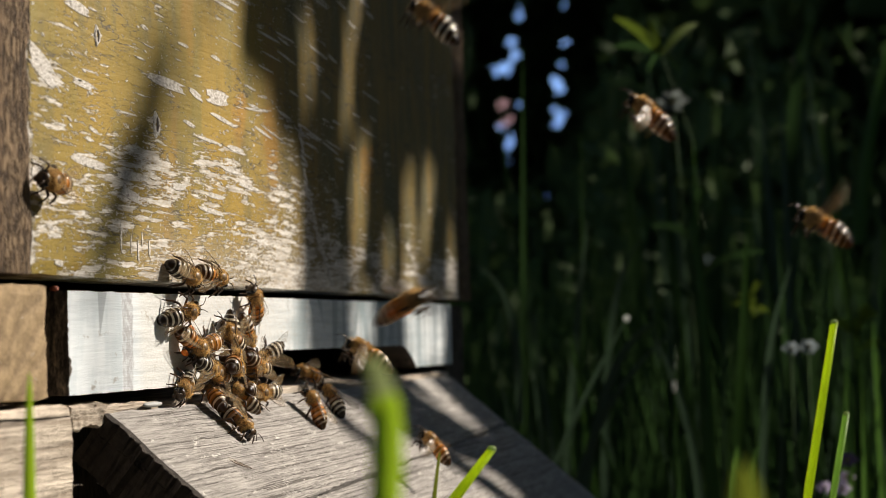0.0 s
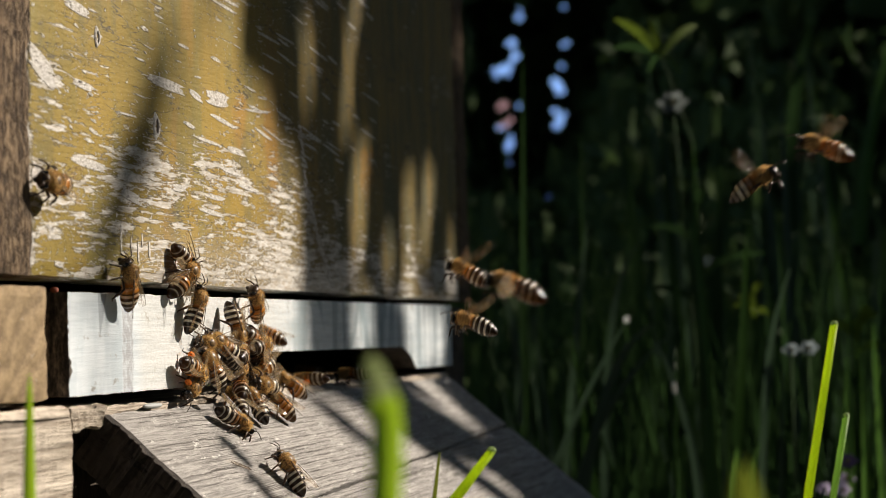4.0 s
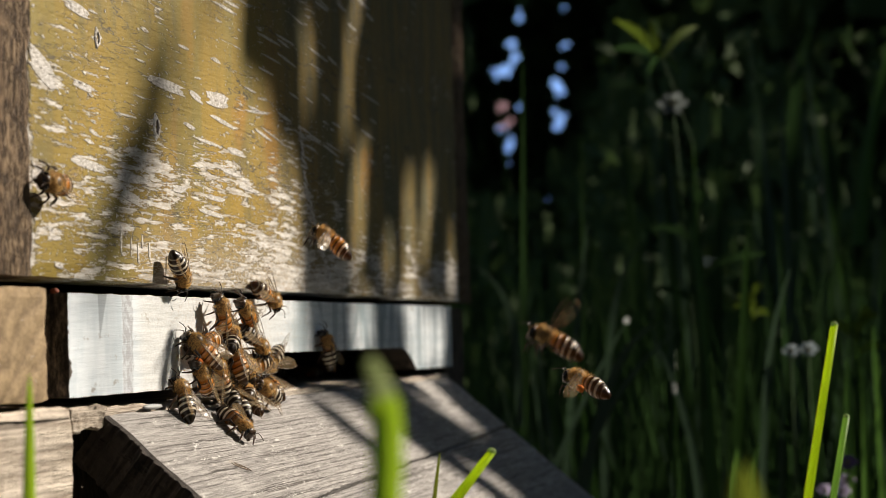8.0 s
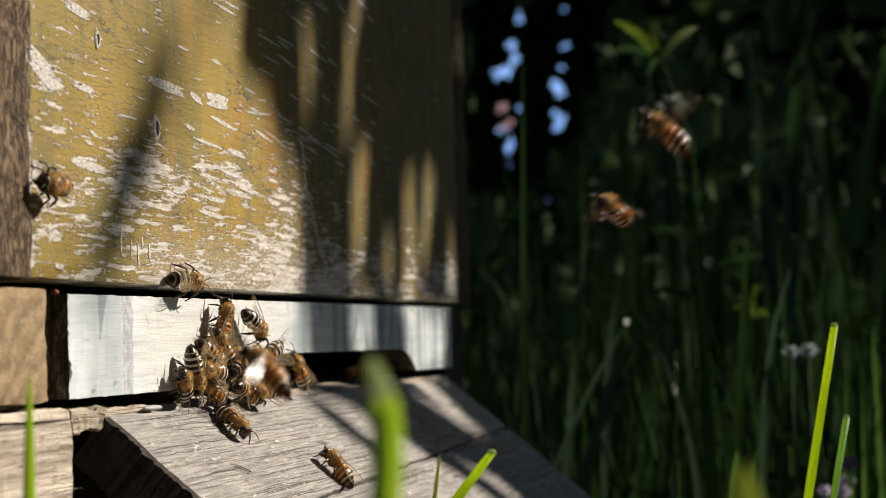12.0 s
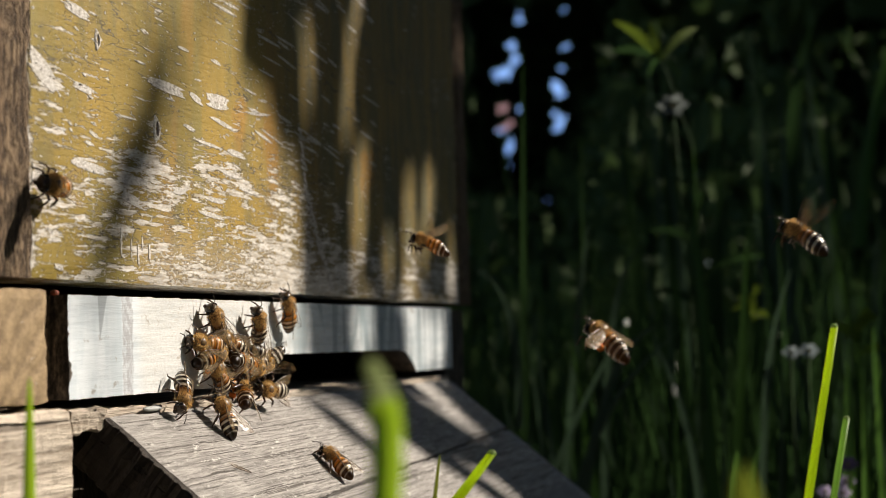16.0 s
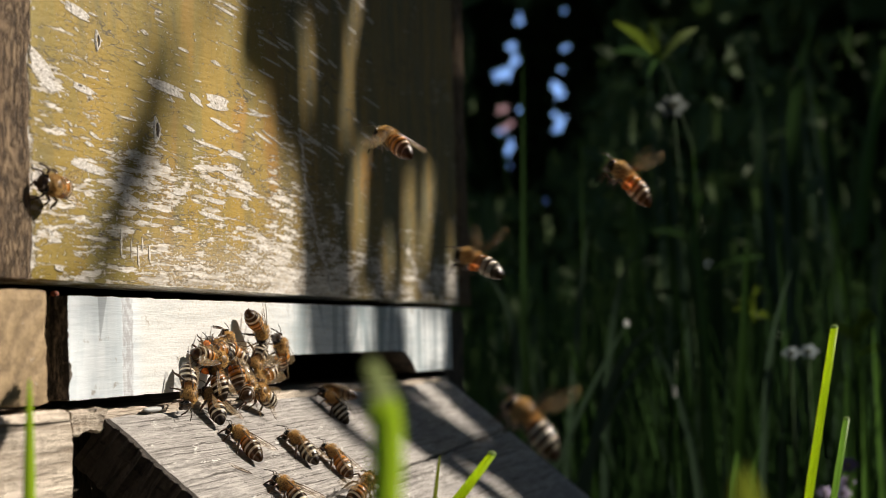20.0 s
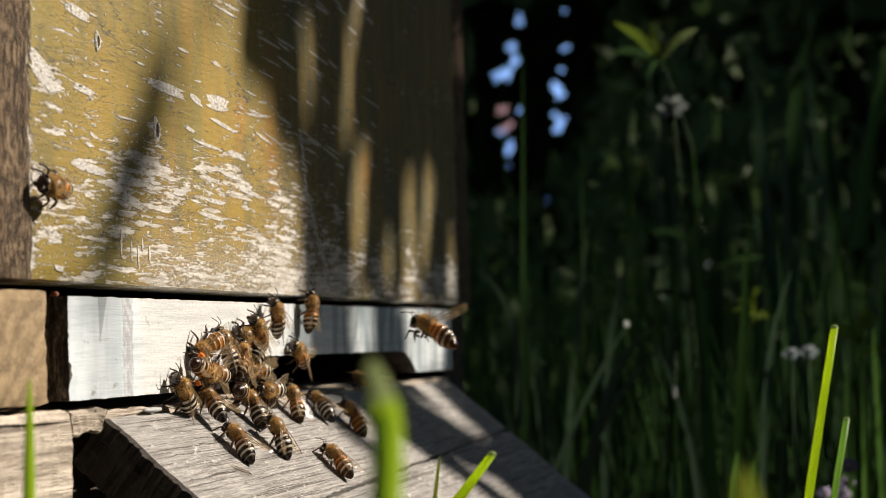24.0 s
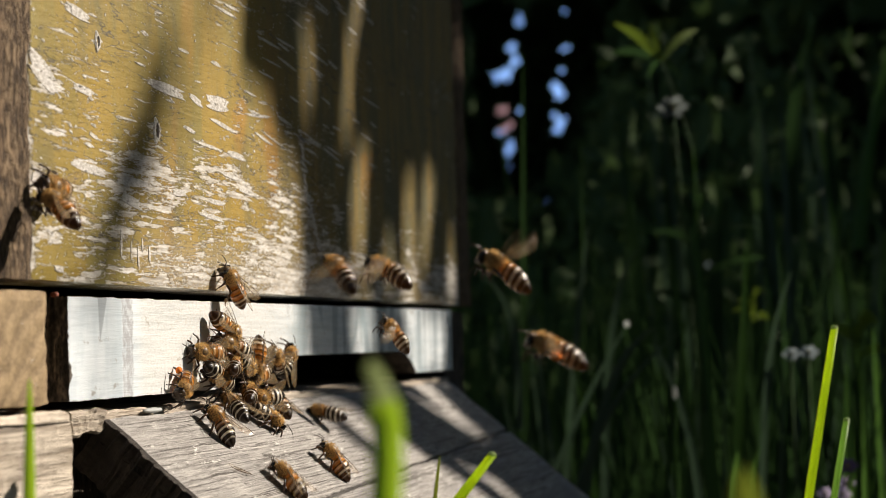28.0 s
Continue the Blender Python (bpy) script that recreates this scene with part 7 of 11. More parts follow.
    walk(crawlers[15], keyed(((0,190.9,-7.3,-10.5,13,-47,70),(0.06,190.9,-7.3,-10.5,13,-47,70),(0.46,190.9,-3.0,-3.3,0,0,90),(0.68,198.9,16.0,-2.8,0,0,90),(0.9,264.0,57.0,-2.8,0,0,90),(1.1,264.0,57.0,-2.8,0,0,90),(1.34,124.0,16.0,-2.8,0,0,90),(1.56,116.0,-3.0,-3.3,0,0,90),(2,102.4,-15.6,-17.0,19,-50,61),(3,113.8,-7.4,-9.3,22,-42,56),(6,113.3,-5.6,-7.8,-2,-49,92),(7,109.5,-4.1,-6.7,17,-36,64),(8,105.8,-3.9,-7.8,21,-31,57),(8.5,108.7,-2.9,1.4,-29,-50,108),(9,111.7,-2.0,10.6,-79,-30,158),(9.5,108.6,-1.7,11.7,-100,-86,-180),(10,105.5,-1.3,12.8,104,-37,-23),(10.06,105.5,-1.3,12.8,104,-37,-23),(10.26,110.7,-2.2,4.8,35,-42,50),(10.46,116.0,-3.0,-3.3,0,0,90),(10.68,124.0,16.0,-2.8,0,0,90),(10.9,264.0,57.0,-2.8,0,0,90),(17.1,264.0,57.0,-2.8,0,0,90),(17.34,159.4,16.0,-2.8,0,0,90),(17.56,151.4,-3.0,-3.3,0,0,90),(18,151.4,-2.9,-3.5,4,-69,84),(18.06,151.4,-2.9,-3.5,4,-69,84),(18.46,151.4,-3.0,-3.3,0,0,90),(18.68,159.4,16.0,-2.8,0,0,90),(18.9,264.0,57.0,-2.8,0,0,90),(19.1,264.0,57.0,-2.8,0,0,90),(19.34,124.0,16.0,-2.8,0,0,90),(19.56,116.0,-3.0,-3.3,0,0,90),(20,71.5,-32.8,-32.3,11,-35,73),(21,72.2,-24.5,-25.3,9,-41,76),(24,76.7,-15.0,-17.2,14,-44,68),(25,78.9,-13.9,-16.2,12,-41,71),(26,73.5,-12.8,-15.2,14,-44,67),(27,77.3,-11.4,-14.0,-2,-48,93),(28,77.2,-8.7,-11.7,12,-46,71))))
    walk(crawlers[16], keyed(((0,192.9,1.7,-1.8,-35,-13,151),(0.06,192.9,1.7,-1.8,-35,-13,151),(0.46,192.9,-3.0,-3.3,0,0,90),(0.68,200.9,16.0,-2.8,0,0,90),(0.9,288.0,57.0,-2.8,0,0,90),(2.1,288.0,57.0,-2.8,0,0,90),(2.34,136.7,16.0,-2.8,0,0,90),(2.56,128.7,-3.0,-3.3,0,0,90),(2.78,128.7,-1.5,5.0,50,-5,36),(3,128.7,-0.1,13.4,87,30,-7),(6,130.9,-1.2,13.9,100,-38,-16),(6.5,128.4,-1.1,14.9,96,-86,-11),(7,125.9,-1.0,15.9,-78,-46,164),(8,120.0,-1.0,22.5,-91,-34,-179),(9,134.3,-0.0,25.7,-93,-43,-175),(9.06,134.3,-0.0,25.7,-93,-43,-175),(9.26,134.3,-1.5,11.2,-30,-38,121),(9.46,134.3,-3.0,-3.3,0,0,90),(9.68,142.3,16.0,-2.8,0,0,90),(9.9,288.0,57.0,-2.8,0,0,90),(19.1,288.0,57.0,-2.8,0,0,90),(19.34,127.7,16.0,-2.8,0,0,90),(19.56,119.7,-3.0,-3.3,0,0,90),(19.78,119.7,-21.7,-18.7,14,-28,41),(20,119.7,-40.5,-34.2,50,-33,-23),(20.06,119.7,-40.5,-34.2,50,-33,-23),(20.26,119.7,-21.7,-18.7,14,-28,41),(20.46,119.7,-3.0,-3.3,0,0,90),(20.68,127.7,16.0,-2.8,0,0,90),(20.9,288.0,57.0,-2.8,0,0,90),(24.1,288.0,57.0,-2.8,0,0,90),(24.34,128.3,16.0,-2.8,0,0,90),(24.56,120.3,-3.0,-3.3,0,0,90),(24.78,120.3,-2.5,1.6,49,-11,43),(25,120.3,-2.0,6.5,91,16,2),(26,117.3,-2.1,14.9,70,74,-21),(27,130.3,-2.0,9.8,-98,50,169),(28,126.8,-2.0,9.2,-96,68,173))))
    walk(crawlers[17], keyed(((0,71.2,0.5,0.4,-87,25,-174),(1,68.0,-0.1,9.8,-99,-40,-166),(1.06,68.0,-0.1,9.8,-99,-40,-166),(1.26,92.0,-1.6,3.2,-32,-40,125),(1.46,116.0,-3.0,-3.3,0,0,90),(1.68,124.0,16.0,-2.8,0,0,90),(1.9,312.0,57.0,-2.8,0,0,90),(2.1,312.0,57.0,-2.8,0,0,90),(2.34,124.0,16.0,-2.8,0,0,90),(2.56,116.0,-3.0,-3.3,0,0,90),(3,104.3,-28.2,-27.7,-1,-53,92),(6,72.2,-24.2,-23.6,0,-56,91),(7,66.2,-9.3,-11.7,2,-52,88),(8,66.1,-1.7,-4.2,22,-55,56),(9,68.0,-1.0,5.8,78,-68,13),(9.5,68.0,-0.5,4.8,89,-17,5),(10,68.1,0.0,3.9,93,34,5),(11,78.4,-2.0,15.0,88,75,-2),(12,73.0,-2.0,5.2,96,72,6),(12.06,73.0,-2.0,5.2,96,72,6),(12.19,87.3,-2.3,2.4,70,35,24),(12.33,101.7,-2.7,-0.5,39,7,52),(12.46,116.0,-3.0,-3.3,0,0,90),(12.68,124.0,16.0,-2.8,0,0,90),(12.9,312.0,57.0,-2.8,0,0,90),(20.1,312.0,57.0,-2.8,0,0,90),(20.34,124.0,16.0,-2.8,0,0,90),(20.56,116.0,-3.0,-3.3,0,0,90),(20.78,115.9,-4.5,-5.1,26,7,27),(21,115.7,-6.0,-7.0,32,32,-35),(22.5,114.5,-6.0,-7.5,45,-12,9),(24,113.3,-6.0,-8.0,16,-51,66),(25,106.6,-6.9,-9.0,22,-36,54),(26,98.6,-6.2,-7.1,22,-38,55),(27,91.3,-5.5,-6.5,23,-33,53),(28,95.6,-6.7,-7.6,20,-28,59))))
    walk(crawlers[18], keyed(((0,120.0,74.0,-2.8,0,0,90),(0.1,120.0,74.0,-2.8,0,0,90),(0.34,124.0,16.0,-2.8,0,0,90),(0.56,116.0,-3.0,-3.3,0,0,90),(0.78,76.7,-2.0,15.1,-21,-44,112),(1,37.3,-1.1,33.5,-98,-60,-171),(1.5,39.2,-1.1,33.3,103,-59,-19),(2,41.0,-1.2,33.1,90,1,-15),(3,58.9,-1.9,33.4,85,11,-25),(4,69.3,-1.4,32.2,88,-44,-19),(5,79.7,-0.9,31.1,-73,-81,148),(6,90.0,-0.4,29.9,-82,-26,163),(7,89.9,-2.0,34.0,-87,-10,161),(7.06,89.9,-2.0,34.0,-87,-10,161),(7.26,102.9,-2.5,15.4,-41,-19,123),(7.46,116.0,-3.0,-3.3,0,0,90),(7.68,124.0,16.0,-2.8,0,0,90),(7.9,120.0,74.0,-2.8,0,0,90),(20.1,120.0,74.0,-2.8,0,0,90),(20.34,138.1,16.0,-2.8,0,0,90),(20.56,130.1,-3.0,-3.3,0,0,90),(20.71,130.1,-3.7,-4.7,-14,1,139),(20.85,130.1,-4.4,-6.0,-24,12,-173),(21,130.1,-5.2,-7.4,-21,26,-124),(22.5,131.2,-3.6,-6.1,-39,2,-165),(24,132.3,-2.1,-4.8,-37,-28,157),(24.5,135.4,-2.4,-5.2,-12,-38,114),(25,138.5,-2.8,-5.6,14,-31,68),(26,130.5,-6.2,-8.5,-2,-41,94),(26.06,130.5,-6.2,-8.5,-2,-41,94),(26.46,130.5,-3.0,-3.3,0,0,90),(26.68,138.5,16.0,-2.8,0,0,90),(26.9,120.0,74.0,-2.8,0,0,90),(28,120.0,74.0,-2.8,0,0,90))))
    walk(crawlers[19], keyed(((0,144.0,74.0,-2.8,0,0,90),(0.1,144.0,74.0,-2.8,0,0,90),(0.34,175.7,16.0,-2.8,0,0,90),(0.56,167.7,-3.0,-3.3,0,0,90),(1,167.7,-4.5,7.5,-46,-30,117),(2,174.3,-7.3,-9.3,23,-40,54),(2.06,174.3,-7.3,-9.3,23,-40,54),(2.46,174.3,-3.0,-3.3,0,0,90),(2.68,182.3,16.0,-2.8,0,0,90),(2.9,144.0,74.0,-2.8,0,0,90),(6.1,144.0,74.0,-2.8,0,0,90),(6.34,124.0,16.0,-2.8,0,0,90),(6.56,116.0,-3.0,-3.3,0,0,90),(6.78,104.9,-3.1,3.8,-25,-43,117),(7,93.8,-3.1,10.9,-100,-52,-167),(8,95.7,-2.0,21.8,-90,-62,-180),(9,100.8,-2.0,20.9,-44,-61,130),(10,96.0,-2.0,21.2,-59,-70,148),(11,96.9,-2.0,20.6,-86,-57,175),(12,97.1,-2.0,20.7,92,-69,-3),(12.06,97.1,-2.0,20.7,92,-69,-3),(12.26,106.5,-2.5,8.7,14,-44,76),(12.46,116.0,-3.0,-3.3,0,0,90),(12.68,124.0,16.0,-2.8,0,0,90),(12.9,144.0,74.0,-2.8,0,0,90),(25.1,144.0,74.0,-2.8,0,0,90),(25.34,142.2,16.0,-2.8,0,0,90),(25.56,134.2,-3.0,-3.3,0,0,90),(25.78,134.2,-3.0,14.2,-21,-41,112),(26,134.2,-3.0,31.7,-91,-58,-178),(26.06,134.2,-3.0,31.7,-91,-58,-178),(26.26,134.2,-3.0,14.2,-21,-41,112),(26.46,134.2,-3.0,-3.3,0,0,90),(26.68,142.2,16.0,-2.8,0,0,90),(26.9,144.0,74.0,-2.8,0,0,90),(28,144.0,74.0,-2.8,0,0,90))))
    walk(crawlers[20], keyed(((0,168.0,74.0,-2.8,0,0,90),(0.1,168.0,74.0,-2.8,0,0,90),(0.34,154.7,16.0,-2.8,0,0,90),(0.56,146.7,-3.0,-3.3,0,0,90),(1,146.7,-14.1,-16.5,-2,-40,94),(1.06,146.7,-14.1,-16.5,-2,-40,94),(1.46,146.7,-3.0,-3.3,0,0,90),(1.68,154.7,16.0,-2.8,0,0,90),(1.9,168.0,74.0,-2.8,0,0,90),(6.1,168.0,74.0,-2.8,0,0,90),(6.34,203.7,16.0,-2.8,0,0,90),(6.56,195.7,-3.0,-3.3,0,0,90),(6.78,195.7,-1.5,3.3,-21,-37,110),(7,195.7,0.0,9.9,-77,-55,164),(8,206.6,0.0,9.7,-64,-73,153),(9,194.5,0.0,18.3,-85,-52,173),(9.06,194.5,0.0,18.3,-85,-52,173),(9.26,194.5,-1.5,7.5,-24,-38,113),(9.46,194.5,-3.0,-3.3,0,0,90),(9.68,202.5,16.0,-2.8,0,0,90),(9.9,168.0,74.0,-2.8,0,0,90),(25.1,168.0,74.0,-2.8,0,0,90),(25.34,171.6,16.0,-2.8,0,0,90),(25.56,163.6,-3.0,-3.3,0,0,90),(25.78,163.6,-1.6,4.2,-30,-42,122),(26,163.6,-0.1,11.8,-100,-45,-165),(26.5,164.0,-0.6,11.4,-138,-88,-128),(27,164.5,-1.0,11.1,82,-48,11),(28,158.6,-1.0,8.0,88,-42,2))))
    walk(crawlers[21], keyed(((0,192.0,74.0,-2.8,0,0,90),(0.1,192.0,74.0,-2.8,0,0,90),(0.34,135.9,16.0,-2.8,0,0,90),(0.56,127.9,-3.0,-3.3,0,0,90),(1,127.9,-1.7,-3.3,-3,-38,94),(2,130.7,-4.9,-7.4,-35,-23,153),(3,134.9,-7.0,-9.0,-30,-34,140),(6,133.8,-5.6,-7.9,12,-41,71),(7,136.9,-3.0,-5.7,12,-37,71),(8,145.6,0.5,-2.8,-3,-38,94),(9,145.9,-0.5,-3.5,-2,-48,93),(10,143.4,-0.0,-3.2,19,-33,59),(11,138.3,-0.2,-3.4,-18,-31,118),(12,118.3,-1.4,-4.4,-31,-21,143),(13.5,120.4,-1.3,2.0,-63,6,173),(15,122.4,-1.1,8.5,-85,44,-172),(15.5,122.1,-1.5,7.4,75,75,-14),(16,121.8,-2.0,6.3,90,15,-2),(17,118.6,-2.0,6.1,90,16,0),(18,129.7,-7.1,-10.6,28,33,-44),(19,141.3,-3.1,-5.9,23,37,-52),(19.06,141.3,-3.1,-5.9,23,37,-52),(19.19,141.3,-3.1,-5.0,28,19,-2),(19.33,141.3,-3.0,-4.2,18,3,43),(19.46,141.3,-3.0,-3.3,0,0,90),(19.68,149.3,16.0,-2.8,0,0,90),(19.9,192.0,74.0,-2.8,0,0,90),(25.1,192.0,74.0,-2.8,0,0,90),(25.34,124.0,16.0,-2.8,0,0,90),(25.56,116.0,-3.0,-3.3,0,0,90),(25.78,99.2,-2.1,4.2,46,-20,39),(26,82.5,-1.1,11.7,89,5,-11),(27,84.9,-2.4,14.3,89,4,-20),(28,99.7,-2.2,18.9,82,34,-15))))
    walk(crawlers[22], keyed(((0,91.8,-2.5,2.9,-89,-10,172),(1.6,89.1,-3.7,3.0,-81,-15,149),(3.2,85.1,-3.7,4.3,-66,-36,143),(4.8,84.3,-3.2,4.4,16,-67,75),(6.4,87.9,-3.6,2.3,41,-54,55),(8,91.8,-2.6,2.5,-67,-68,156),(9.6,91.5,-3.5,3.9,-78,-24,151),(11.2,87.4,-3.7,5.4,-84,-11,150),(12.8,84.1,-2.7,4.3,-88,-10,168),(14.4,86.3,-2.9,2.7,-85,-19,164),(16,90.4,-2.6,3.5,-80,-47,167),(17.6,91.5,-3.6,4.0,25,-59,69),(19.2,88.4,-3.4,3.9,41,-59,53),(20.8,85.1,-3.5,2.2,-51,-51,134),(22.4,84.7,-3.1,3.0,-81,-22,158),(24,88.3,-2.9,4.9,-87,-11,163),(25.6,92.1,-2.9,5.3,-87,-10,165),(27.2,91.8,-2.9,3.4,-84,-21,163),(28,91.8,-2.9,3.4,-84,-21,163))))
    walk(crawlers[23], keyed(((0,96.6,-4.9,6.7,83,-21,20),(2.1,97.1,-4.6,9.2,88,-8,13),(4.2,102.4,-5.3,8.7,85,-11,27),(6.3,103.7,-5.1,6.1,71,-38,29),(8.4,99.2,-5.0,7.5,-37,-64,124),(10.5,96.7,-4.6,8.9,43,-71,48),(12.6,101.2,-4.7,7.0,84,-21,17),(14.7,104.0,-5.2,7.4,87,-7,24),(16.8,100.3,-4.3,9.6,88,-12,8),(18.9,95.6,-5.2,7.3,68,-38,33),(21,100.4,-4.7,6.3,-46,-68,134),(23.1,105.1,-4.6,8.6,47,-70,44),(25.2,101.9,-4.5,8.7,86,-21,12),(27.3,95.7,-5.2,6.8,87,-7,25),(28,95.7,-5.2,6.8,87,-7,25))))
    walk(crawlers[24], keyed(((0,128.9,-1.5,4.0,-89,-1,157),(1.1,132.9,-1.9,5.4,-92,3,150),(2.2,135.1,-1.7,5.8,-95,10,152),(3.3,134.6,-1.7,5.1,-100,20,152),(4.4,131.6,-1.5,4.0,-107,34,151),(5.5,128.0,-1.7,3.8,-116,40,143),(6.6,125.2,-1.0,4.1,-101,37,163),(7.7,126.1,-1.8,5.6,-101,20,149),(8.8,128.4,-1.5,6.0,-94,10,156),(9.9,132.2,-1.8,5.2,-92,3,152),(11,134.9,-1.9,3.6,-89,-1,150),(12.1,135.0,-1.9,2.7,-89,-2,150),(13.2,132.3,-1.5,3.1,-90,1,158),(14.3,128.2,-0.8,4.6,-91,7,170),(15.4,125.9,-1.2,5.9,-95,16,162),(16.5,125.7,-1.7,6.2,-105,28,150),(17.6,127.7,-1.9,5.3,-116,37,141),(18.7,131.1,-1.6,3.8,-111,38,148),(19.8,134.4,-1.9,3.5,-105,24,147),(20.9,134.2,-0.8,4.0,-92,15,171),(22,132.7,-1.2,5.4,-92,6,162),(23.1,129.8,-1.9,5.7,-90,0,150),(24.2,126.7,-1.9,4.8,-89,-2,151),(25.3,125.8,-1.9,3.5,-90,-1,150),(26.4,127.5,-1.9,2.9,-92,3,151),(27.5,130.4,-1.1,3.7,-93,12,164),(28,130.4,-1.1,3.7,-93,12,164))))
    walk(crawlers[25], keyed(((0,102.5,-2.8,13.7,-78,-39,161),(1.6,99.9,-3.2,13.7,-82,-21,158),(3.2,95.7,-3.7,11.7,-76,-23,148),(4.8,94.3,-3.7,10.7,-50,-48,131),(6.4,96.4,-3.6,12.5,60,-42,40),(8,100.5,-3.2,14.0,79,-27,23),(9.6,100.9,-2.6,12.7,84,-34,10),(11.2,96.8,-3.1,10.8,21,-70,70),(12.8,93.9,-2.6,12.6,-83,-36,169),(14.4,95.7,-3.2,14.0,-81,-21,156),(16,100.4,-3.6,13.0,-75,-25,148),(17.6,102.4,-3.6,10.6,-38,-55,123),(19.2,99.3,-2.8,11.7,77,-42,20),(20.8,94.2,-3.5,13.4,77,-25,29),(22.4,92.7,-3.0,13.7,76,-36,22),(24,96.3,-3.2,11.4,-14,-68,103),(25.6,101.3,-3.0,11.3,-79,-31,160),(27.2,103.1,-3.7,12.8,-79,-19,148),(28,103.1,-3.7,12.8,-79,-19,148))))
    walk(crawlers[26], keyed(((0,113.1,-3.5,-2.7,90,0,27),(1.6,111.6,-3.0,-3.0,87,-11,17),(3.2,106.6,-3.6,-1.6,75,-26,32),(4.8,104.5,-3.6,-1.0,70,-33,34),(6.4,107.0,-3.7,-2.4,79,-19,32),(8,111.6,-3.7,-3.3,87,-6,30),(9.6,113.9,-2.5,-1.8,90,2,8),(11.2,110.2,-2.6,-0.2,91,4,10),(12.8,104.9,-3.7,-1.1,89,-2,30),(14.4,104.6,-3.7,-3.1,83,-12,31),(16,109.1,-3.5,-3.1,74,-28,31),(17.6,113.2,-3.6,-1.5,71,-32,34),(19.2,112.0,-3.7,-1.1,80,-17,31),(20.8,107.3,-3.6,-2.5,88,-4,29),(22.4,104.6,-3.0,-2.7,91,3,17),(24,106.3,-3.3,-1.0,92,4,23),(25.6,111.6,-2.7,-0.3,89,-3,12),(27.2,113.2,-3.6,-2.2,82,-15,29),(28,113.2,-3.6,-2.2,82,-15,29))))
    walk(crawlers[27], keyed(((0,128.0,-5.0,-3.6,-91,2,159),(2.1,124.4,-4.6,-1.4,-91,3,167),(4.2,129.5,-4.5,-1.3,-88,-9,168),(6.3,134.0,-4.8,-4.1,-82,-25,161),(8.4,129.6,-4.6,-2.8,-83,-26,165),(10.5,124.5,-4.6,-0.8,-88,-9,166),(12.6,128.0,-5.0,-2.8,-91,2,158),(14.7,133.5,-4.6,-3.4,-91,2,167),(16.8,132.3,-5.5,-1.2,-86,-8,150),(18.9,125.1,-4.6,-2.2,-84,-26,166),(21,125.9,-4.7,-3.9,-82,-25,162),(23.1,133.0,-5.2,-1.8,-86,-8,154),(25.2,132.9,-4.5,-1.4,-91,3,169),(27.3,127.3,-5.5,-3.4,-91,2,150),(28,127.3,-5.5,-3.4,-91,2,150))))
    walk(crawlers[28], keyed(((0,84.7,-1.6,12.3,-96,13,154),(1.1,87.6,-1.6,13.4,-92,5,155),(2.2,90.4,-1.3,13.9,-89,-2,160),(3.3,91.9,-1.4,13.2,-88,-6,158),(4.4,91.3,-1.9,11.8,-86,-6,150),(5.5,88.2,-1.3,11.1,-89,-3,160),(6.6,84.7,-0.9,11.7,-91,3,169),(7.7,83.9,-1.7,13.2,-96,11,152),(8.8,84.1,-1.1,14.2,-96,21,163),(9.9,86.5,-1.0,14.0,-98,28,164),(11,89.8,-1.4,12.9,-100,25,157),(12.1,91.6,-1.3,11.6,-96,17,159),(13.2,90.6,-0.8,11.4,-91,8,170),(14.3,89.0,-1.7,12.4,-90,1,153),(15.4,86.1,-1.8,13.5,-88,-4,152),(16.5,84.1,-1.8,13.7,-87,-7,152),(17.6,83.7,-1.0,12.9,-89,-5,165),(18.7,85.8,-0.8,11.7,-90,0,170),(19.8,89.8,-1.9,11.4,-94,7,150),(20.9,91.6,-1.5,12.2,-97,16,156),(22,91.4,-1.3,13.7,-100,25,158),(23.1,89.4,-1.6,14.5,-104,26,151),(24.2,86.4,-1.8,13.9,-101,20,149),(25.3,84.3,-1.9,12.4,-96,11,150),(26.4,84.0,-1.7,11.3,-92,3,154),(27.5,86.2,-1.8,11.5,-88,-3,151),(28,86.2,-1.8,11.5,-88,-3,151))))
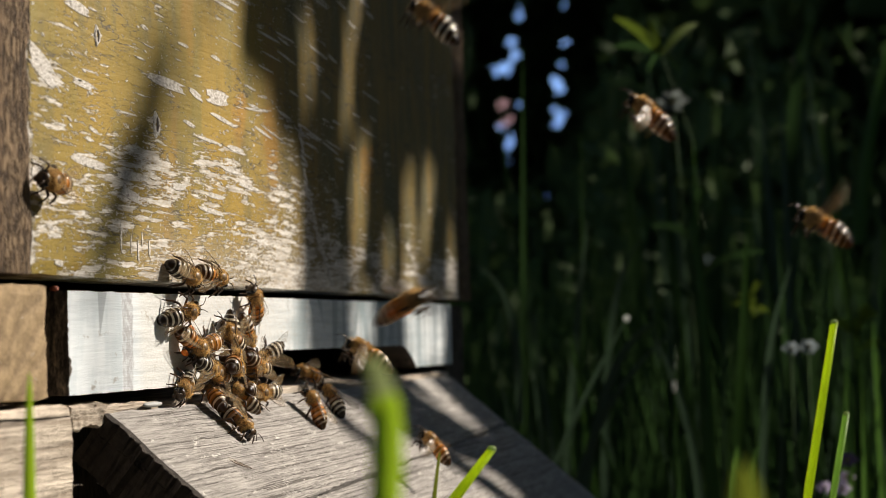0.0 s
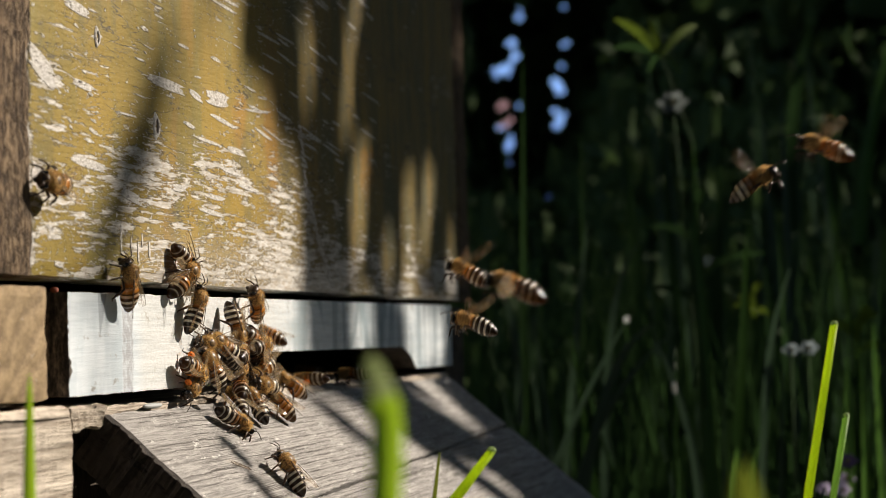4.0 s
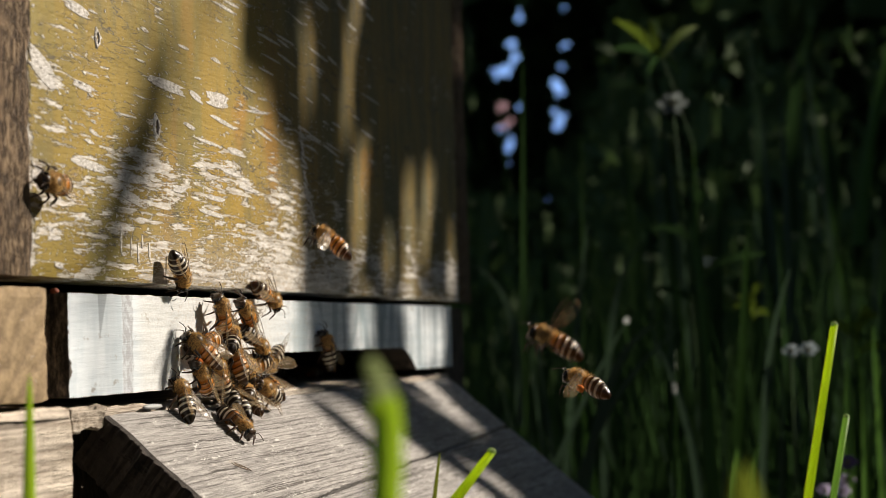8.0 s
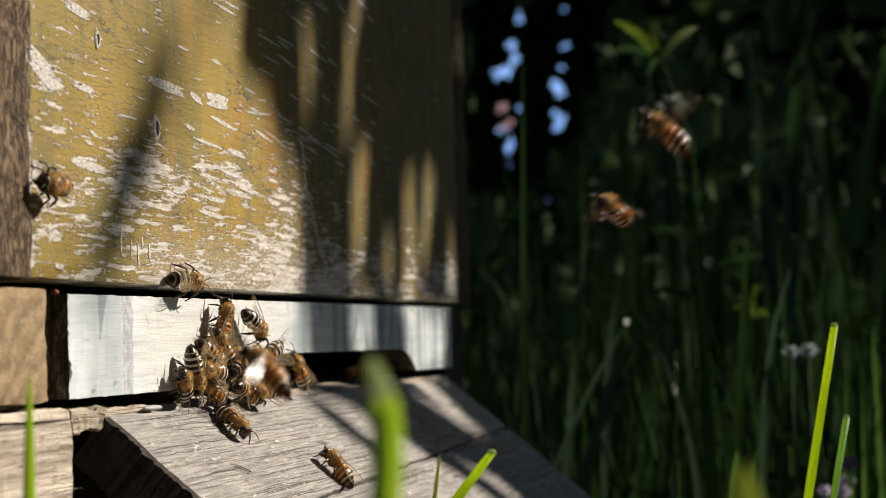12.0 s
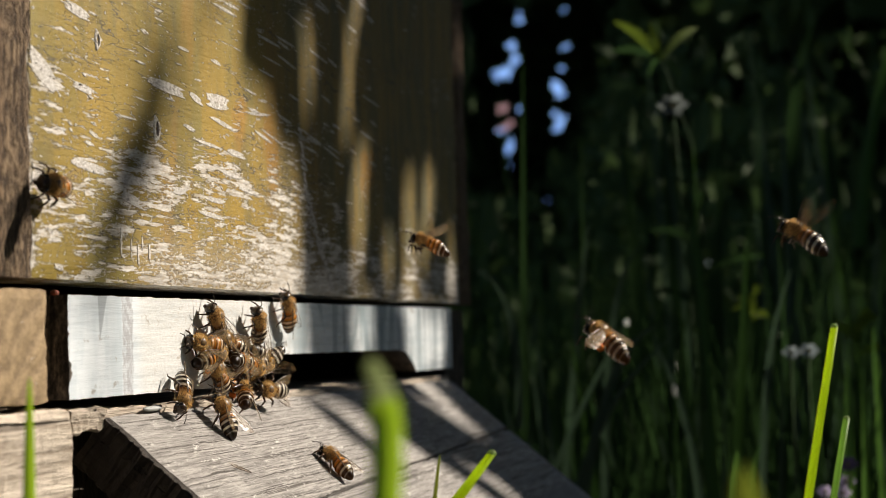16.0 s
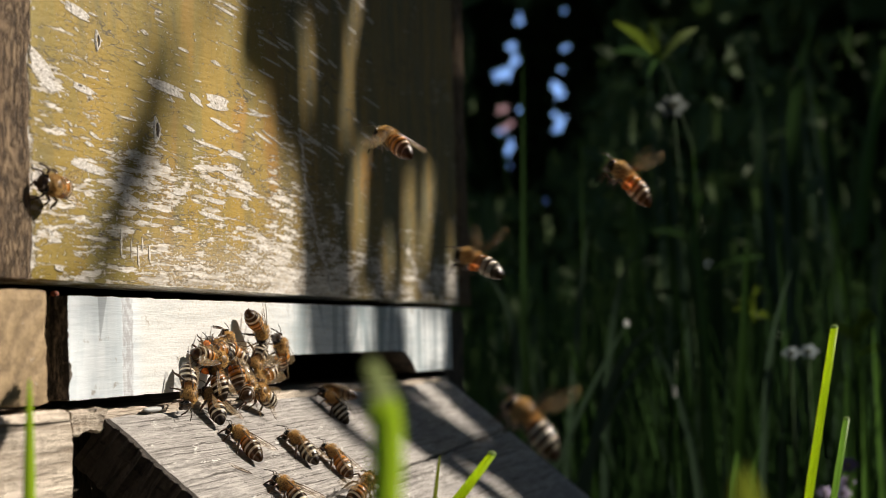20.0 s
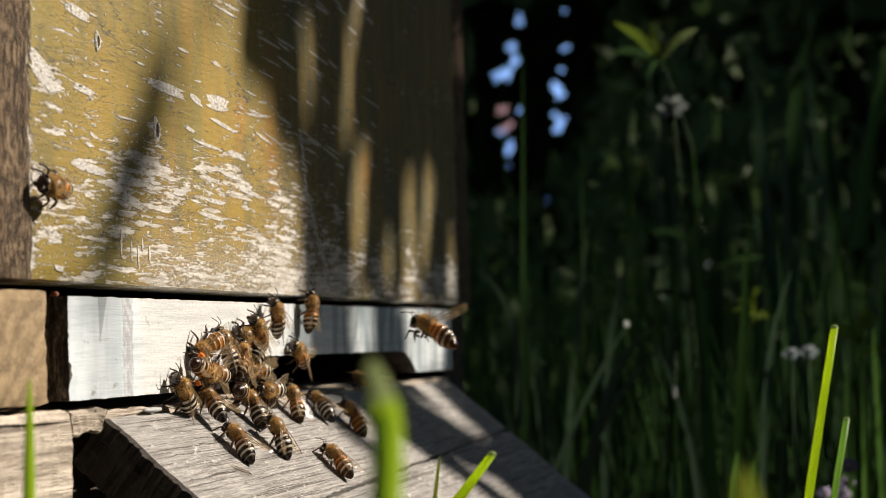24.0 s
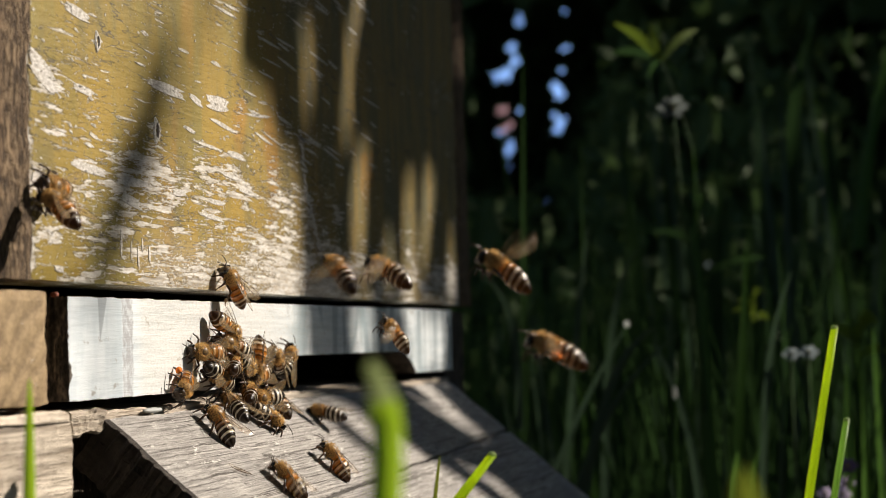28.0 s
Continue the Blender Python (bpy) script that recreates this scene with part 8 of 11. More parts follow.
    walk(fliers[0][0], keyed(((0,-18.7,-102.5,84.4,0,-39,89),(0.1,-4.3,-90.2,75.9,0,-39,89),(0.2,10.5,-79.5,68.2,0,-39,89),(0.3,25.1,-69.7,66.7,-1,-34,85),(0.4,53.4,-44.9,60.8,-2,-35,85),(0.5,74.2,-23.4,52.2,-6,-33,80),(0.6,56.6,-6.5,38.7,-8,-38,79),(0.7,34.8,-1.2,35.0,-11,-43,77),(0.8,42.7,-0.5,34.1,-12,-44,76),(1.15,205.0,-3.0,-3.5,2,11,84),(1.4,225.0,18.0,-2.8,0,0,90),(1.65,225.0,81.0,-2.8,0,0,90),(1.98,225.0,81.0,-2.8,0,0,90),(2.18,225.0,18.0,-2.8,0,0,90),(2.35,205.0,-3.0,-3.5,2,11,84),(2.48,177.4,-1.2,15.7,1,-31,68),(2.6,145.6,-0.3,34.5,-4,-49,91),(2.7,111.8,-20.8,32.3,-4,-35,107),(2.8,78.2,-41.3,30.3,0,-22,121),(2.9,20.3,-70.6,27.6,0,-22,121),(3,14.5,-83.1,28.5,0,-22,121),(3.1,26.4,-88.5,25.8,0,-22,121),(3.2,38.4,-94.1,23.0,0,-22,121),(3.3,46.3,-95.8,13.9,-1,-24,101),(3.4,56.3,-99.7,12.5,-1,-22,101),(3.43,58.9,-101.0,12.7,-10,-28,39),(3.47,60.8,-102.6,12.8,-8,-37,-27),(3.5,61.0,-104.5,12.8,2,-41,-90),(3.7,66.3,-128.3,26.5,3,-39,-89),(4,76.2,-171.6,50.2,3,-29,-87),(4.3,89.1,-227.1,73.6,6,-21,-124),(4.5,194.5,-423.5,26.8,6,-15,-179),(4.7,300.0,-620.0,-20.0,0,-11,127),(14.85,300.0,-620.0,-20.0,0,-11,127),(15.3,58.8,-222.6,50.0,4,-31,80),(15.5,53.4,-200.2,45.6,6,-39,78),(15.7,52.6,-194.2,42.2,4,-37,72),(15.8,52.0,-190.8,40.9,0,-31,67),(15.9,51.8,-188.6,38.4,0,-31,67),(16,50.8,-182.9,34.3,0,-31,67),(16.1,49.5,-178.2,30.8,0,-31,67),(16.2,47.5,-170.0,23.3,0,-31,67),(16.3,46.7,-167.0,18.1,1,-29,74),(16.5,45.1,-159.3,3.0,0,-19,82),(16.6,43.3,-150.2,-3.9,-1,-28,81),(16.7,42.1,-143.9,-7.4,-1,-28,81),(16.8,39.7,-132.3,-11.8,0,-38,80),(16.9,37.9,-123.6,-13.4,0,-38,80),(17,35.9,-114.3,-15.5,0,-38,80),(17.1,34.7,-109.4,-17.1,0,-38,80),(17.2,32.8,-102.2,-17.8,0,-38,80),(17.3,32.0,-99.0,-18.8,-4,-35,80),(17.4,31.0,-95.3,-18.4,-5,-37,80),(17.5,30.5,-93.1,-18.2,-9,-40,78),(17.6,30.5,-92.3,-17.5,-4,-37,68),(17.7,30.6,-91.6,-16.1,-3,-38,67),(17.8,29.9,-87.9,-14.7,0,-31,59),(17.9,57.4,-79.4,-14.2,0,-31,59),(18,113.2,-62.5,-14.7,0,-31,59),(18.1,171.9,-43.2,-12.9,0,-31,59),(18.2,242.1,-20.7,-8.7,0,-31,59),(18.3,285.0,0.5,-2.4,2,-34,69),(18.65,205.0,-3.0,-3.5,2,11,84),(18.9,225.0,18.0,-2.8,0,0,90),(19.15,225.0,81.0,-2.8,0,0,90),(28,225.0,81.0,-2.8,0,0,90))))
    walk(fliers[1][0], keyed(((0,14.2,-148.5,63.0,0,-42,88),(0.1,23.4,-134.7,62.4,0,-42,88),(0.2,32.0,-119.4,66.8,0,-42,88),(0.3,41.8,-109.0,70.0,-2,-39,83),(0.4,50.7,-95.0,72.5,-2,-40,83),(0.5,55.5,-88.9,70.1,-7,-37,79),(0.6,55.3,-85.1,59.0,-4,-36,84),(0.7,56.0,-85.8,53.0,-5,-37,83),(0.8,57.3,-88.7,44.2,0,-36,89),(0.9,57.0,-85.8,38.1,0,-36,89),(1,55.6,-77.7,24.5,0,-36,89),(1.1,54.7,-72.8,15.0,0,-36,89),(1.2,52.9,-65.5,8.7,0,-36,89),(1.3,74.0,-54.2,8.6,-2,-33,85),(1.4,107.8,-36.9,10.6,-1,-32,85),(1.5,127.6,-21.7,16.7,-2,-29,81),(1.6,119.7,-8.6,28.0,0,-25,81),(1.7,115.6,-1.0,30.3,1,-21,82),(2.05,230.0,-3.0,-3.5,2,11,84),(2.3,250.0,18.0,-2.8,0,0,90),(2.55,250.0,45.0,-2.8,0,0,85),(28,250.0,45.0,-2.8,0,0,85))))
    walk(fliers[2][0], keyed(((0,22.7,-189.3,34.2,0,-31,89),(0.1,23.7,-176.0,26.8,0,-31,89),(0.2,23.3,-157.6,24.3,0,-31,89),(0.3,24.6,-147.5,26.7,3,-35,84),(0.4,24.9,-134.3,32.0,3,-32,85),(0.5,25.0,-127.2,32.2,5,-27,81),(0.6,21.2,-112.0,31.5,2,-20,84),(0.7,19.4,-103.7,25.5,2,-18,84),(0.8,18.1,-96.8,20.2,0,-20,86),(0.9,58.9,-82.8,15.9,0,-20,86),(1,109.3,-52.6,10.2,0,-20,86),(1.1,130.3,-29.1,1.7,0,-20,86),(1.2,154.0,-13.0,0.6,0,-20,86),(1.3,169.7,0.2,-2.0,-2,-24,83),(1.65,255.0,-3.0,-3.5,2,11,84),(1.9,275.0,18.0,-2.8,0,0,90),(2.15,275.0,57.0,-2.8,0,0,95),(28,275.0,57.0,-2.8,0,0,95))))
    walk(fliers[3][0], keyed(((0,40.7,-66.9,5.6,0,-30,90),(0.1,-6.1,-76.5,9.3,0,-30,90),(0.2,32.0,-59.3,11.8,0,-30,90),(0.3,83.9,-40.1,12.3,-6,-37,83),(0.4,126.8,-21.8,12.0,-5,-34,84),(0.5,159.1,-9.2,1.6,-7,-31,80),(0.6,191.3,-8.5,-12.1,-29,-65,55),(0.77,160.7,-5.8,-7.8,-17,-25,66),(0.95,130.0,-3.0,-3.5,2,11,84),(1.2,150.0,18.0,-2.8,0,0,90),(1.45,150.0,69.0,-2.8,0,0,90),(28,150.0,69.0,-2.8,0,0,90))))
    walk(fliers[4][0], keyed(((0,4.8,-89.4,17.4,0,-23,-92),(0.1,-109.1,-163.6,32.7,0,-23,-92),(0.2,-41.9,-229.5,72.6,0,-23,-92),(0.3,16.3,-254.9,90.2,4,-21,-127),(0.5,194.9,-427.1,36.1,5,-15,179),(0.7,300.0,-620.0,-20.0,0,-11,127),(0.95,300.0,-620.0,-20.0,0,-11,127),(1.4,72.1,-205.1,109.9,-5,-23,82),(1.6,59.9,-190.1,95.9,-1,-20,86),(1.7,38.9,-176.0,87.5,-1,-17,86),(1.8,17.7,-158.4,67.5,0,-24,90),(1.9,-1.3,-150.2,54.8,0,-24,90),(2,-22.5,-134.4,47.2,0,-24,90),(2.1,-10.2,-112.8,44.8,0,-24,90),(2.2,1.5,-87.3,35.8,0,-24,90),(2.3,17.4,-79.3,33.2,2,-26,86),(2.4,36.5,-83.9,28.3,2,-28,85),(2.5,44.9,-80.9,24.9,6,-37,79),(2.6,44.8,-78.9,23.1,4,-37,72),(2.7,42.5,-68.1,22.3,4,-39,70),(2.8,41.2,-63.0,28.6,0,-33,65),(2.9,59.7,-51.1,31.2,0,-33,65),(3,95.5,-37.0,24.4,0,-33,65),(3.2,136.0,-10.5,13.3,0,-33,65),(3.3,151.8,-0.7,8.2,1,-31,73),(3.65,155.0,-3.0,-3.5,2,11,84),(3.9,175.0,18.0,-2.8,0,0,90),(4.15,175.0,81.0,-2.8,0,0,85),(9.78,175.0,81.0,-2.8,0,0,85),(9.98,175.0,18.0,-2.8,0,0,90),(10.15,155.0,-3.0,-3.5,2,11,84),(10.4,163.2,0.2,7.2,2,-45,76),(10.43,150.5,-7.6,8.5,6,-42,18),(10.47,137.7,-15.5,9.9,5,-38,-37),(10.5,125.0,-23.4,11.2,0,-36,-89),(10.6,129.1,-63.4,34.2,1,-39,-89),(10.7,21.3,-119.0,50.0,2,-40,-90),(10.8,31.8,-169.2,92.1,2,-41,-90),(10.9,38.7,-200.3,110.9,11,-34,-130),(11.1,169.4,-410.1,45.5,11,-20,177),(11.3,300.0,-620.0,-20.0,0,-11,127),(12.05,300.0,-620.0,-20.0,0,-11,127),(12.5,57.6,-224.3,70.3,5,-13,82),(12.9,47.3,-176.7,42.1,5,-23,82),(13.3,38.2,-135.0,26.0,1,-39,78),(13.7,28.9,-94.3,15.4,-6,-41,77),(14,137.4,-29.3,10.3,-8,-33,80),(14.2,163.7,-0.7,10.7,-7,-26,81),(14.55,155.0,-3.0,-3.5,2,11,84),(14.8,175.0,18.0,-2.8,0,0,90),(15.05,175.0,81.0,-2.8,0,0,85),(16.78,175.0,81.0,-2.8,0,0,85),(16.98,175.0,18.0,-2.8,0,0,90),(17.15,155.0,-3.0,-3.5,2,11,84),(17.27,179.7,-1.9,7.8,-17,-25,66),(17.4,204.5,-0.8,19.0,-32,-64,55),(17.45,180.9,-13.4,20.8,11,-48,-36),(17.5,157.4,-25.9,22.6,3,-22,-86),(17.7,16.8,-94.2,24.2,2,-15,-85),(17.8,25.6,-131.8,36.5,2,-14,-85),(17.9,33.5,-165.6,49.4,2,-13,-85),(18,50.8,-239.1,73.5,2,-12,-123),(18.2,172.4,-417.1,24.8,1,-11,-178),(18.4,300.0,-620.0,-20.0,0,-11,127),(18.55,300.0,-620.0,-20.0,0,-11,127),(19,43.1,-213.9,101.5,5,-15,82),(19.2,40.6,-201.3,89.2,5,-21,82),(19.3,38.0,-190.4,88.4,5,-24,82),(19.4,36.0,-180.4,79.4,5,-25,82),(19.5,34.0,-170.2,70.0,4,-30,81),(19.6,32.8,-162.9,63.3,2,-40,83),(19.7,31.8,-156.0,56.1,2,-41,83),(19.8,31.4,-152.8,53.5,0,-45,87),(19.9,30.2,-146.2,50.7,0,-45,87),(20,29.1,-140.2,49.8,0,-45,87),(20.1,26.0,-128.8,52.4,0,-45,87),(20.2,24.2,-123.1,56.2,0,-45,87),(20.3,20.5,-110.7,62.8,-3,-43,82),(20.4,18.0,-102.8,66.3,-3,-40,83),(20.5,14.7,-91.5,68.8,-7,-29,81),(20.6,13.7,-87.2,66.4,-4,-27,66),(20.7,14.3,-86.2,57.0,-5,-25,66),(20.8,15.2,-87.4,50.4,0,-34,49),(20.9,17.1,-91.7,44.0,0,-34,49),(21,18.1,-93.5,40.3,0,-34,49),(21.1,18.2,-94.7,37.5,0,-34,49),(21.2,18.1,-95.4,35.8,0,-34,49),(21.3,17.6,-94.3,33.1,-2,-30,65),(21.4,17.1,-93.2,29.8,-1,-31,65),(21.5,52.8,-78.5,23.6,0,-31,81),(21.7,159.6,-34.0,14.5,3,-39,78),(21.9,201.2,0.3,9.0,6,-43,77),(22.25,155.0,-3.0,-3.5,2,11,84),(22.5,175.0,18.0,-2.8,0,0,90),(22.75,175.0,81.0,-2.8,0,0,85),(25.78,175.0,81.0,-2.8,0,0,85),(25.98,175.0,18.0,-2.8,0,0,90),(26.15,155.0,-3.0,-3.5,2,11,84),(26.4,135.7,-0.4,35.8,-8,-34,80),(26.5,111.1,-15.1,45.4,-9,-45,35),(26.55,94.7,-27.1,48.9,0,-44,-29),(26.6,78.2,-39.0,52.4,3,-39,-89),(26.7,28.9,-71.5,72.3,3,-36,-89),(26.8,30.8,-82.7,91.2,3,-32,-88),(26.9,32.5,-94.7,115.6,8,-26,-126),(27.1,166.3,-357.3,47.8,8,-17,179),(27.3,300.0,-620.0,-20.0,0,-11,127),(28,300.0,-620.0,-20.0,0,-11,127))))
    walk(fliers[5][0], keyed(((0,185.6,-46.4,-27.8,0,-44,84),(0.1,115.1,-68.9,-25.3,0,-44,84),(0.2,41.0,-94.2,-19.4,0,-44,84),(0.23,41.3,-97.1,-20.2,0,-44,84),(0.27,41.5,-100.0,-21.1,1,-43,39),(0.3,41.7,-103.0,-21.9,0,-41,-4),(0.4,45.6,-117.4,-28.5,1,-39,-47),(0.5,49.6,-130.0,-42.2,10,-34,-110),(0.7,174.8,-375.0,-31.1,13,-20,-173),(0.9,300.0,-620.0,-20.0,0,-11,127),(1.55,300.0,-620.0,-20.0,0,-11,127),(2,24.4,-211.9,71.9,-6,-31,80),(2.1,23.1,-202.5,53.3,-7,-33,80),(2.2,19.6,-182.5,26.2,-8,-34,80),(2.3,16.3,-166.9,13.9,-8,-34,80),(2.4,11.4,-144.2,-3.3,-8,-33,80),(2.5,7.0,-125.0,-9.9,-8,-35,79),(2.6,153.6,-60.2,-24.6,-8,-37,79),(2.7,133.8,-26.5,-16.4,-6,-35,79),(2.8,148.8,-17.0,-21.0,-4,-28,81),(3.15,180.0,-3.0,-3.5,2,11,84),(3.4,200.0,18.0,-2.8,0,0,90),(3.65,200.0,45.0,-2.8,0,0,95),(28,200.0,45.0,-2.8,0,0,95))))
    walk(fliers[6][0], keyed(((0,270.5,-571.4,-5.5,0,-13,122),(0.4,34.9,-182.8,110.1,5,-23,82),(0.6,28.7,-172.7,91.4,2,-26,85),(0.7,18.1,-164.3,82.3,2,-24,85),(0.8,8.7,-160.1,69.2,0,-37,89),(0.9,-0.1,-158.7,61.1,0,-37,89),(1,-9.2,-155.7,50.7,0,-37,89),(1.1,-1.1,-150.8,43.9,0,-37,89),(1.2,5.6,-138.0,28.1,0,-37,89),(1.3,12.1,-124.7,14.5,-1,-27,85),(1.4,16.8,-104.0,-1.1,-2,-30,85),(1.5,184.2,-45.6,-11.5,-6,-33,80),(1.6,164.8,-23.9,-14.0,-8,-39,78),(1.7,156.5,-7.8,-13.2,-11,-43,77),(2.05,205.0,-3.0,-3.5,2,11,84),(2.3,225.0,18.0,-2.8,0,0,90),(2.55,225.0,57.0,-2.8,0,0,90),(28,225.0,57.0,-2.8,0,0,90))))
    walk(fliers[7][0], keyed(((0,300.0,-620.0,-20.0,0,-11,127),(0.45,300.0,-620.0,-20.0,0,-11,127),(0.9,53.4,-172.8,114.9,-4,-28,81),(1.1,51.8,-161.3,96.0,-7,-34,80),(1.2,49.2,-147.7,82.6,-9,-37,79),(1.3,45.6,-131.5,77.8,-11,-42,77),(1.4,38.9,-104.3,76.2,-12,-44,76),(1.5,34.2,-86.8,77.2,-9,-39,78),(1.6,16.2,-74.0,67.7,-3,-34,85),(1.7,9.8,-70.7,58.1,-2,-31,85),(1.8,13.0,-61.1,42.5,0,-36,89),(1.9,9.4,-56.8,32.0,0,-36,89),(2,-11.2,-53.9,17.9,0,-36,89),(2.1,29.6,-35.2,12.7,0,-36,89),(2.45,230.0,-3.0,-3.5,2,11,84),(2.7,250.0,18.0,-2.8,0,0,90),(2.95,250.0,69.0,-2.8,0,0,85),(3.68,250.0,69.0,-2.8,0,0,85),(3.88,250.0,18.0,-2.8,0,0,90),(4.05,230.0,-3.0,-3.5,2,11,84),(4.13,196.9,-3.4,8.7,-18,-2,29),(4.22,163.7,-3.8,20.8,-21,-26,-23),(4.3,130.6,-4.2,33.0,4,-41,-90),(4.5,97.4,-46.4,51.4,4,-39,-89),(4.7,38.8,-109.5,68.8,3,-34,-88),(4.9,51.1,-162.9,91.3,2,-25,-87),(5.1,63.5,-216.3,113.8,4,-20,-124),(5.3,181.8,-418.2,46.9,4,-14,-179),(5.5,300.0,-620.0,-20.0,0,-11,127),(6.45,300.0,-620.0,-20.0,7,-17,160),(6.68,82.5,-328.4,23.0,8,-30,-148),(6.9,-134.9,-36.8,65.9,-4,-38,-89),(7.1,-128.6,-55.7,41.0,-2,-31,-88),(7.2,-123.3,-71.7,20.0,-2,-26,-87),(7.23,-122.6,-72.6,16.3,0,-25,-31),(7.27,-121.9,-73.5,12.7,1,-26,25),(7.3,-121.2,-74.4,9.0,2,-27,81),(7.5,-123.6,-61.1,-4.6,-1,-34,80),(7.6,-122.4,-63.1,-14.2,-2,-34,80),(7.7,-121.3,-63.7,-30.8,-4,-34,80),(8.1,300.0,-620.0,-20.0,0,-11,127),(14.45,300.0,-620.0,-20.0,0,-11,127),(14.68,171.6,-331.8,51.4,-3,-42,78),(14.9,43.7,-43.6,122.8,0,-40,63),(15,46.6,-50.1,100.4,0,-40,63),(15.05,46.7,-55.0,95.4,0,-40,63),(15.1,46.8,-60.0,90.5,0,-40,63),(15.2,50.2,-74.6,90.1,6,-36,22),(15.3,53.0,-87.5,91.7,7,-30,-16),(15.4,56.4,-104.4,100.2,2,-29,-51),(15.5,59.8,-122.4,118.7,7,-26,-108),(15.7,179.9,-371.2,49.4,8,-16,-172),(15.9,300.0,-620.0,-20.0,0,-11,127),(16.55,300.0,-620.0,-20.0,2,-13,163),(16.77,56.8,-343.0,-2.7,2,-17,-142),(17,-186.4,-66.0,14.6,-1,-19,-86),(17.2,-183.4,-80.8,28.8,-2,-14,-85),(17.3,-181.7,-89.0,37.0,-2,-13,-85),(17.4,-178.2,-105.4,49.2,-2,-14,-85),(17.5,-175.8,-115.9,53.7,-3,-16,-86),(17.6,-172.6,-128.8,48.8,-3,-23,-142),(17.7,-171.2,-134.4,41.7,-2,-24,-142),(17.8,-168.3,-145.2,30.4,0,-25,161),(17.9,-166.8,-150.7,21.3,0,-25,161),(18,-163.5,-161.9,5.2,0,-25,161),(18.1,-160.7,-169.8,-4.9,0,-25,161),(18.13,-160.0,-169.6,-7.5,0,-25,161),(18.17,-159.1,-169.3,-10.0,0,-25,161),(18.2,-158.4,-169.1,-12.6,0,-25,161),(18.3,-156.4,-172.5,-25.5,-4,-36,121),(18.7,300.0,-620.0,-20.0,0,-11,127),(24.85,300.0,-620.0,-20.0,0,-11,127),(25.3,29.9,-163.8,108.9,5,-10,83),(25.5,24.9,-138.8,85.3,5,-16,82),(25.6,19.9,-132.4,79.8,2,-27,86),(25.7,7.5,-113.6,82.8,2,-30,85),(25.8,-3.4,-101.3,83.0,0,-25,90),(25.9,-15.1,-82.9,71.3,0,-25,90),(26,-24.4,-74.5,62.7,0,-25,90),(26.1,-20.1,-58.8,55.4,0,-25,90),(26.2,-13.1,-54.7,54.6,0,-25,90),(26.3,-4.8,-57.0,57.5,-2,-35,84),(26.4,2.7,-56.7,58.6,-2,-33,84),(26.5,6.3,-54.4,52.3,-5,-37,79),(26.6,5.1,-49.5,51.2,-7,-26,116),(26.7,2.8,-41.9,52.9,-7,-24,116),(26.8,5.2,-45.4,57.4,0,-16,150),(26.85,5.0,-51.4,55.2,0,-16,150),(26.9,4.9,-57.4,52.9,0,-16,150),(27,6.9,-66.6,52.1,0,-16,150),(27.03,8.0,-68.4,50.3,0,-16,150),(27.07,9.1,-70.3,48.4,0,-16,150),(27.1,10.3,-72.3,46.6,0,-16,150),(27.2,10.6,-73.3,39.9,0,-16,150),(27.3,11.0,-72.8,37.2,-3,-18,116),(27.4,10.4,-70.5,45.1,-5,-22,116),(27.5,8.2,-63.9,57.0,-4,-28,81),(27.6,8.5,-63.4,56.1,-1,-31,72),(27.63,9.3,-67.5,52.4,0,-31,44),(27.67,10.2,-71.5,48.7,0,-29,17),(27.7,11.0,-75.5,45.0,-1,-26,42),(27.73,11.9,-76.4,43.9,0,-24,67),(27.77,12.9,-77.2,42.7,0,-24,67),(27.8,13.8,-78.1,41.6,0,-24,67),(27.9,14.5,-82.0,35.5,0,-24,67),(28,14.9,-81.0,28.0,0,-24,67))))
    walk(fliers[8][0], keyed(((0,300.0,-620.0,-20.0,0,-11,127),(0.75,300.0,-620.0,-20.0,0,-11,127),(1.2,59.3,-215.5,19.8,-6,-38,79),(1.4,54.5,-195.9,23.6,-10,-44,76),(1.5,51.8,-184.4,25.3,-13,-47,75),(1.6,45.1,-168.4,31.2,-7,-40,81),(1.7,37.1,-157.2,33.8,-6,-38,83),(1.8,28.1,-140.6,28.1,0,-33,89),(1.9,21.7,-133.2,19.4,0,-33,89),(2,15.2,-123.7,6.0,0,-33,89),(2.1,18.4,-117.0,0.8,0,-33,89),(2.2,19.9,-104.1,-3.8,0,-33,89),(2.3,22.3,-94.5,-4.6,0,-31,85),(2.4,24.8,-87.7,4.4,0,-32,84),(2.5,26.3,-87.4,16.2,1,-27,81),(2.6,23.5,-77.4,21.1,1,-22,73),(2.7,21.5,-68.5,21.5,2,-24,72),(2.8,19.1,-60.6,34.3,0,-22,63),(2.9,32.2,-45.0,39.7,0,-22,63),(3,50.7,-27.5,33.7,0,-22,63),(3.2,111.7,-10.1,23.8,0,-22,63),(3.3,125.3,-0.1,16.2,3,-28,71),(3.65,255.0,-3.0,-3.5,2,11,84),(3.9,275.0,18.0,-2.8,0,0,90),(4.15,275.0,81.0,-2.8,0,0,95),(28,275.0,81.0,-2.8,0,0,95))))
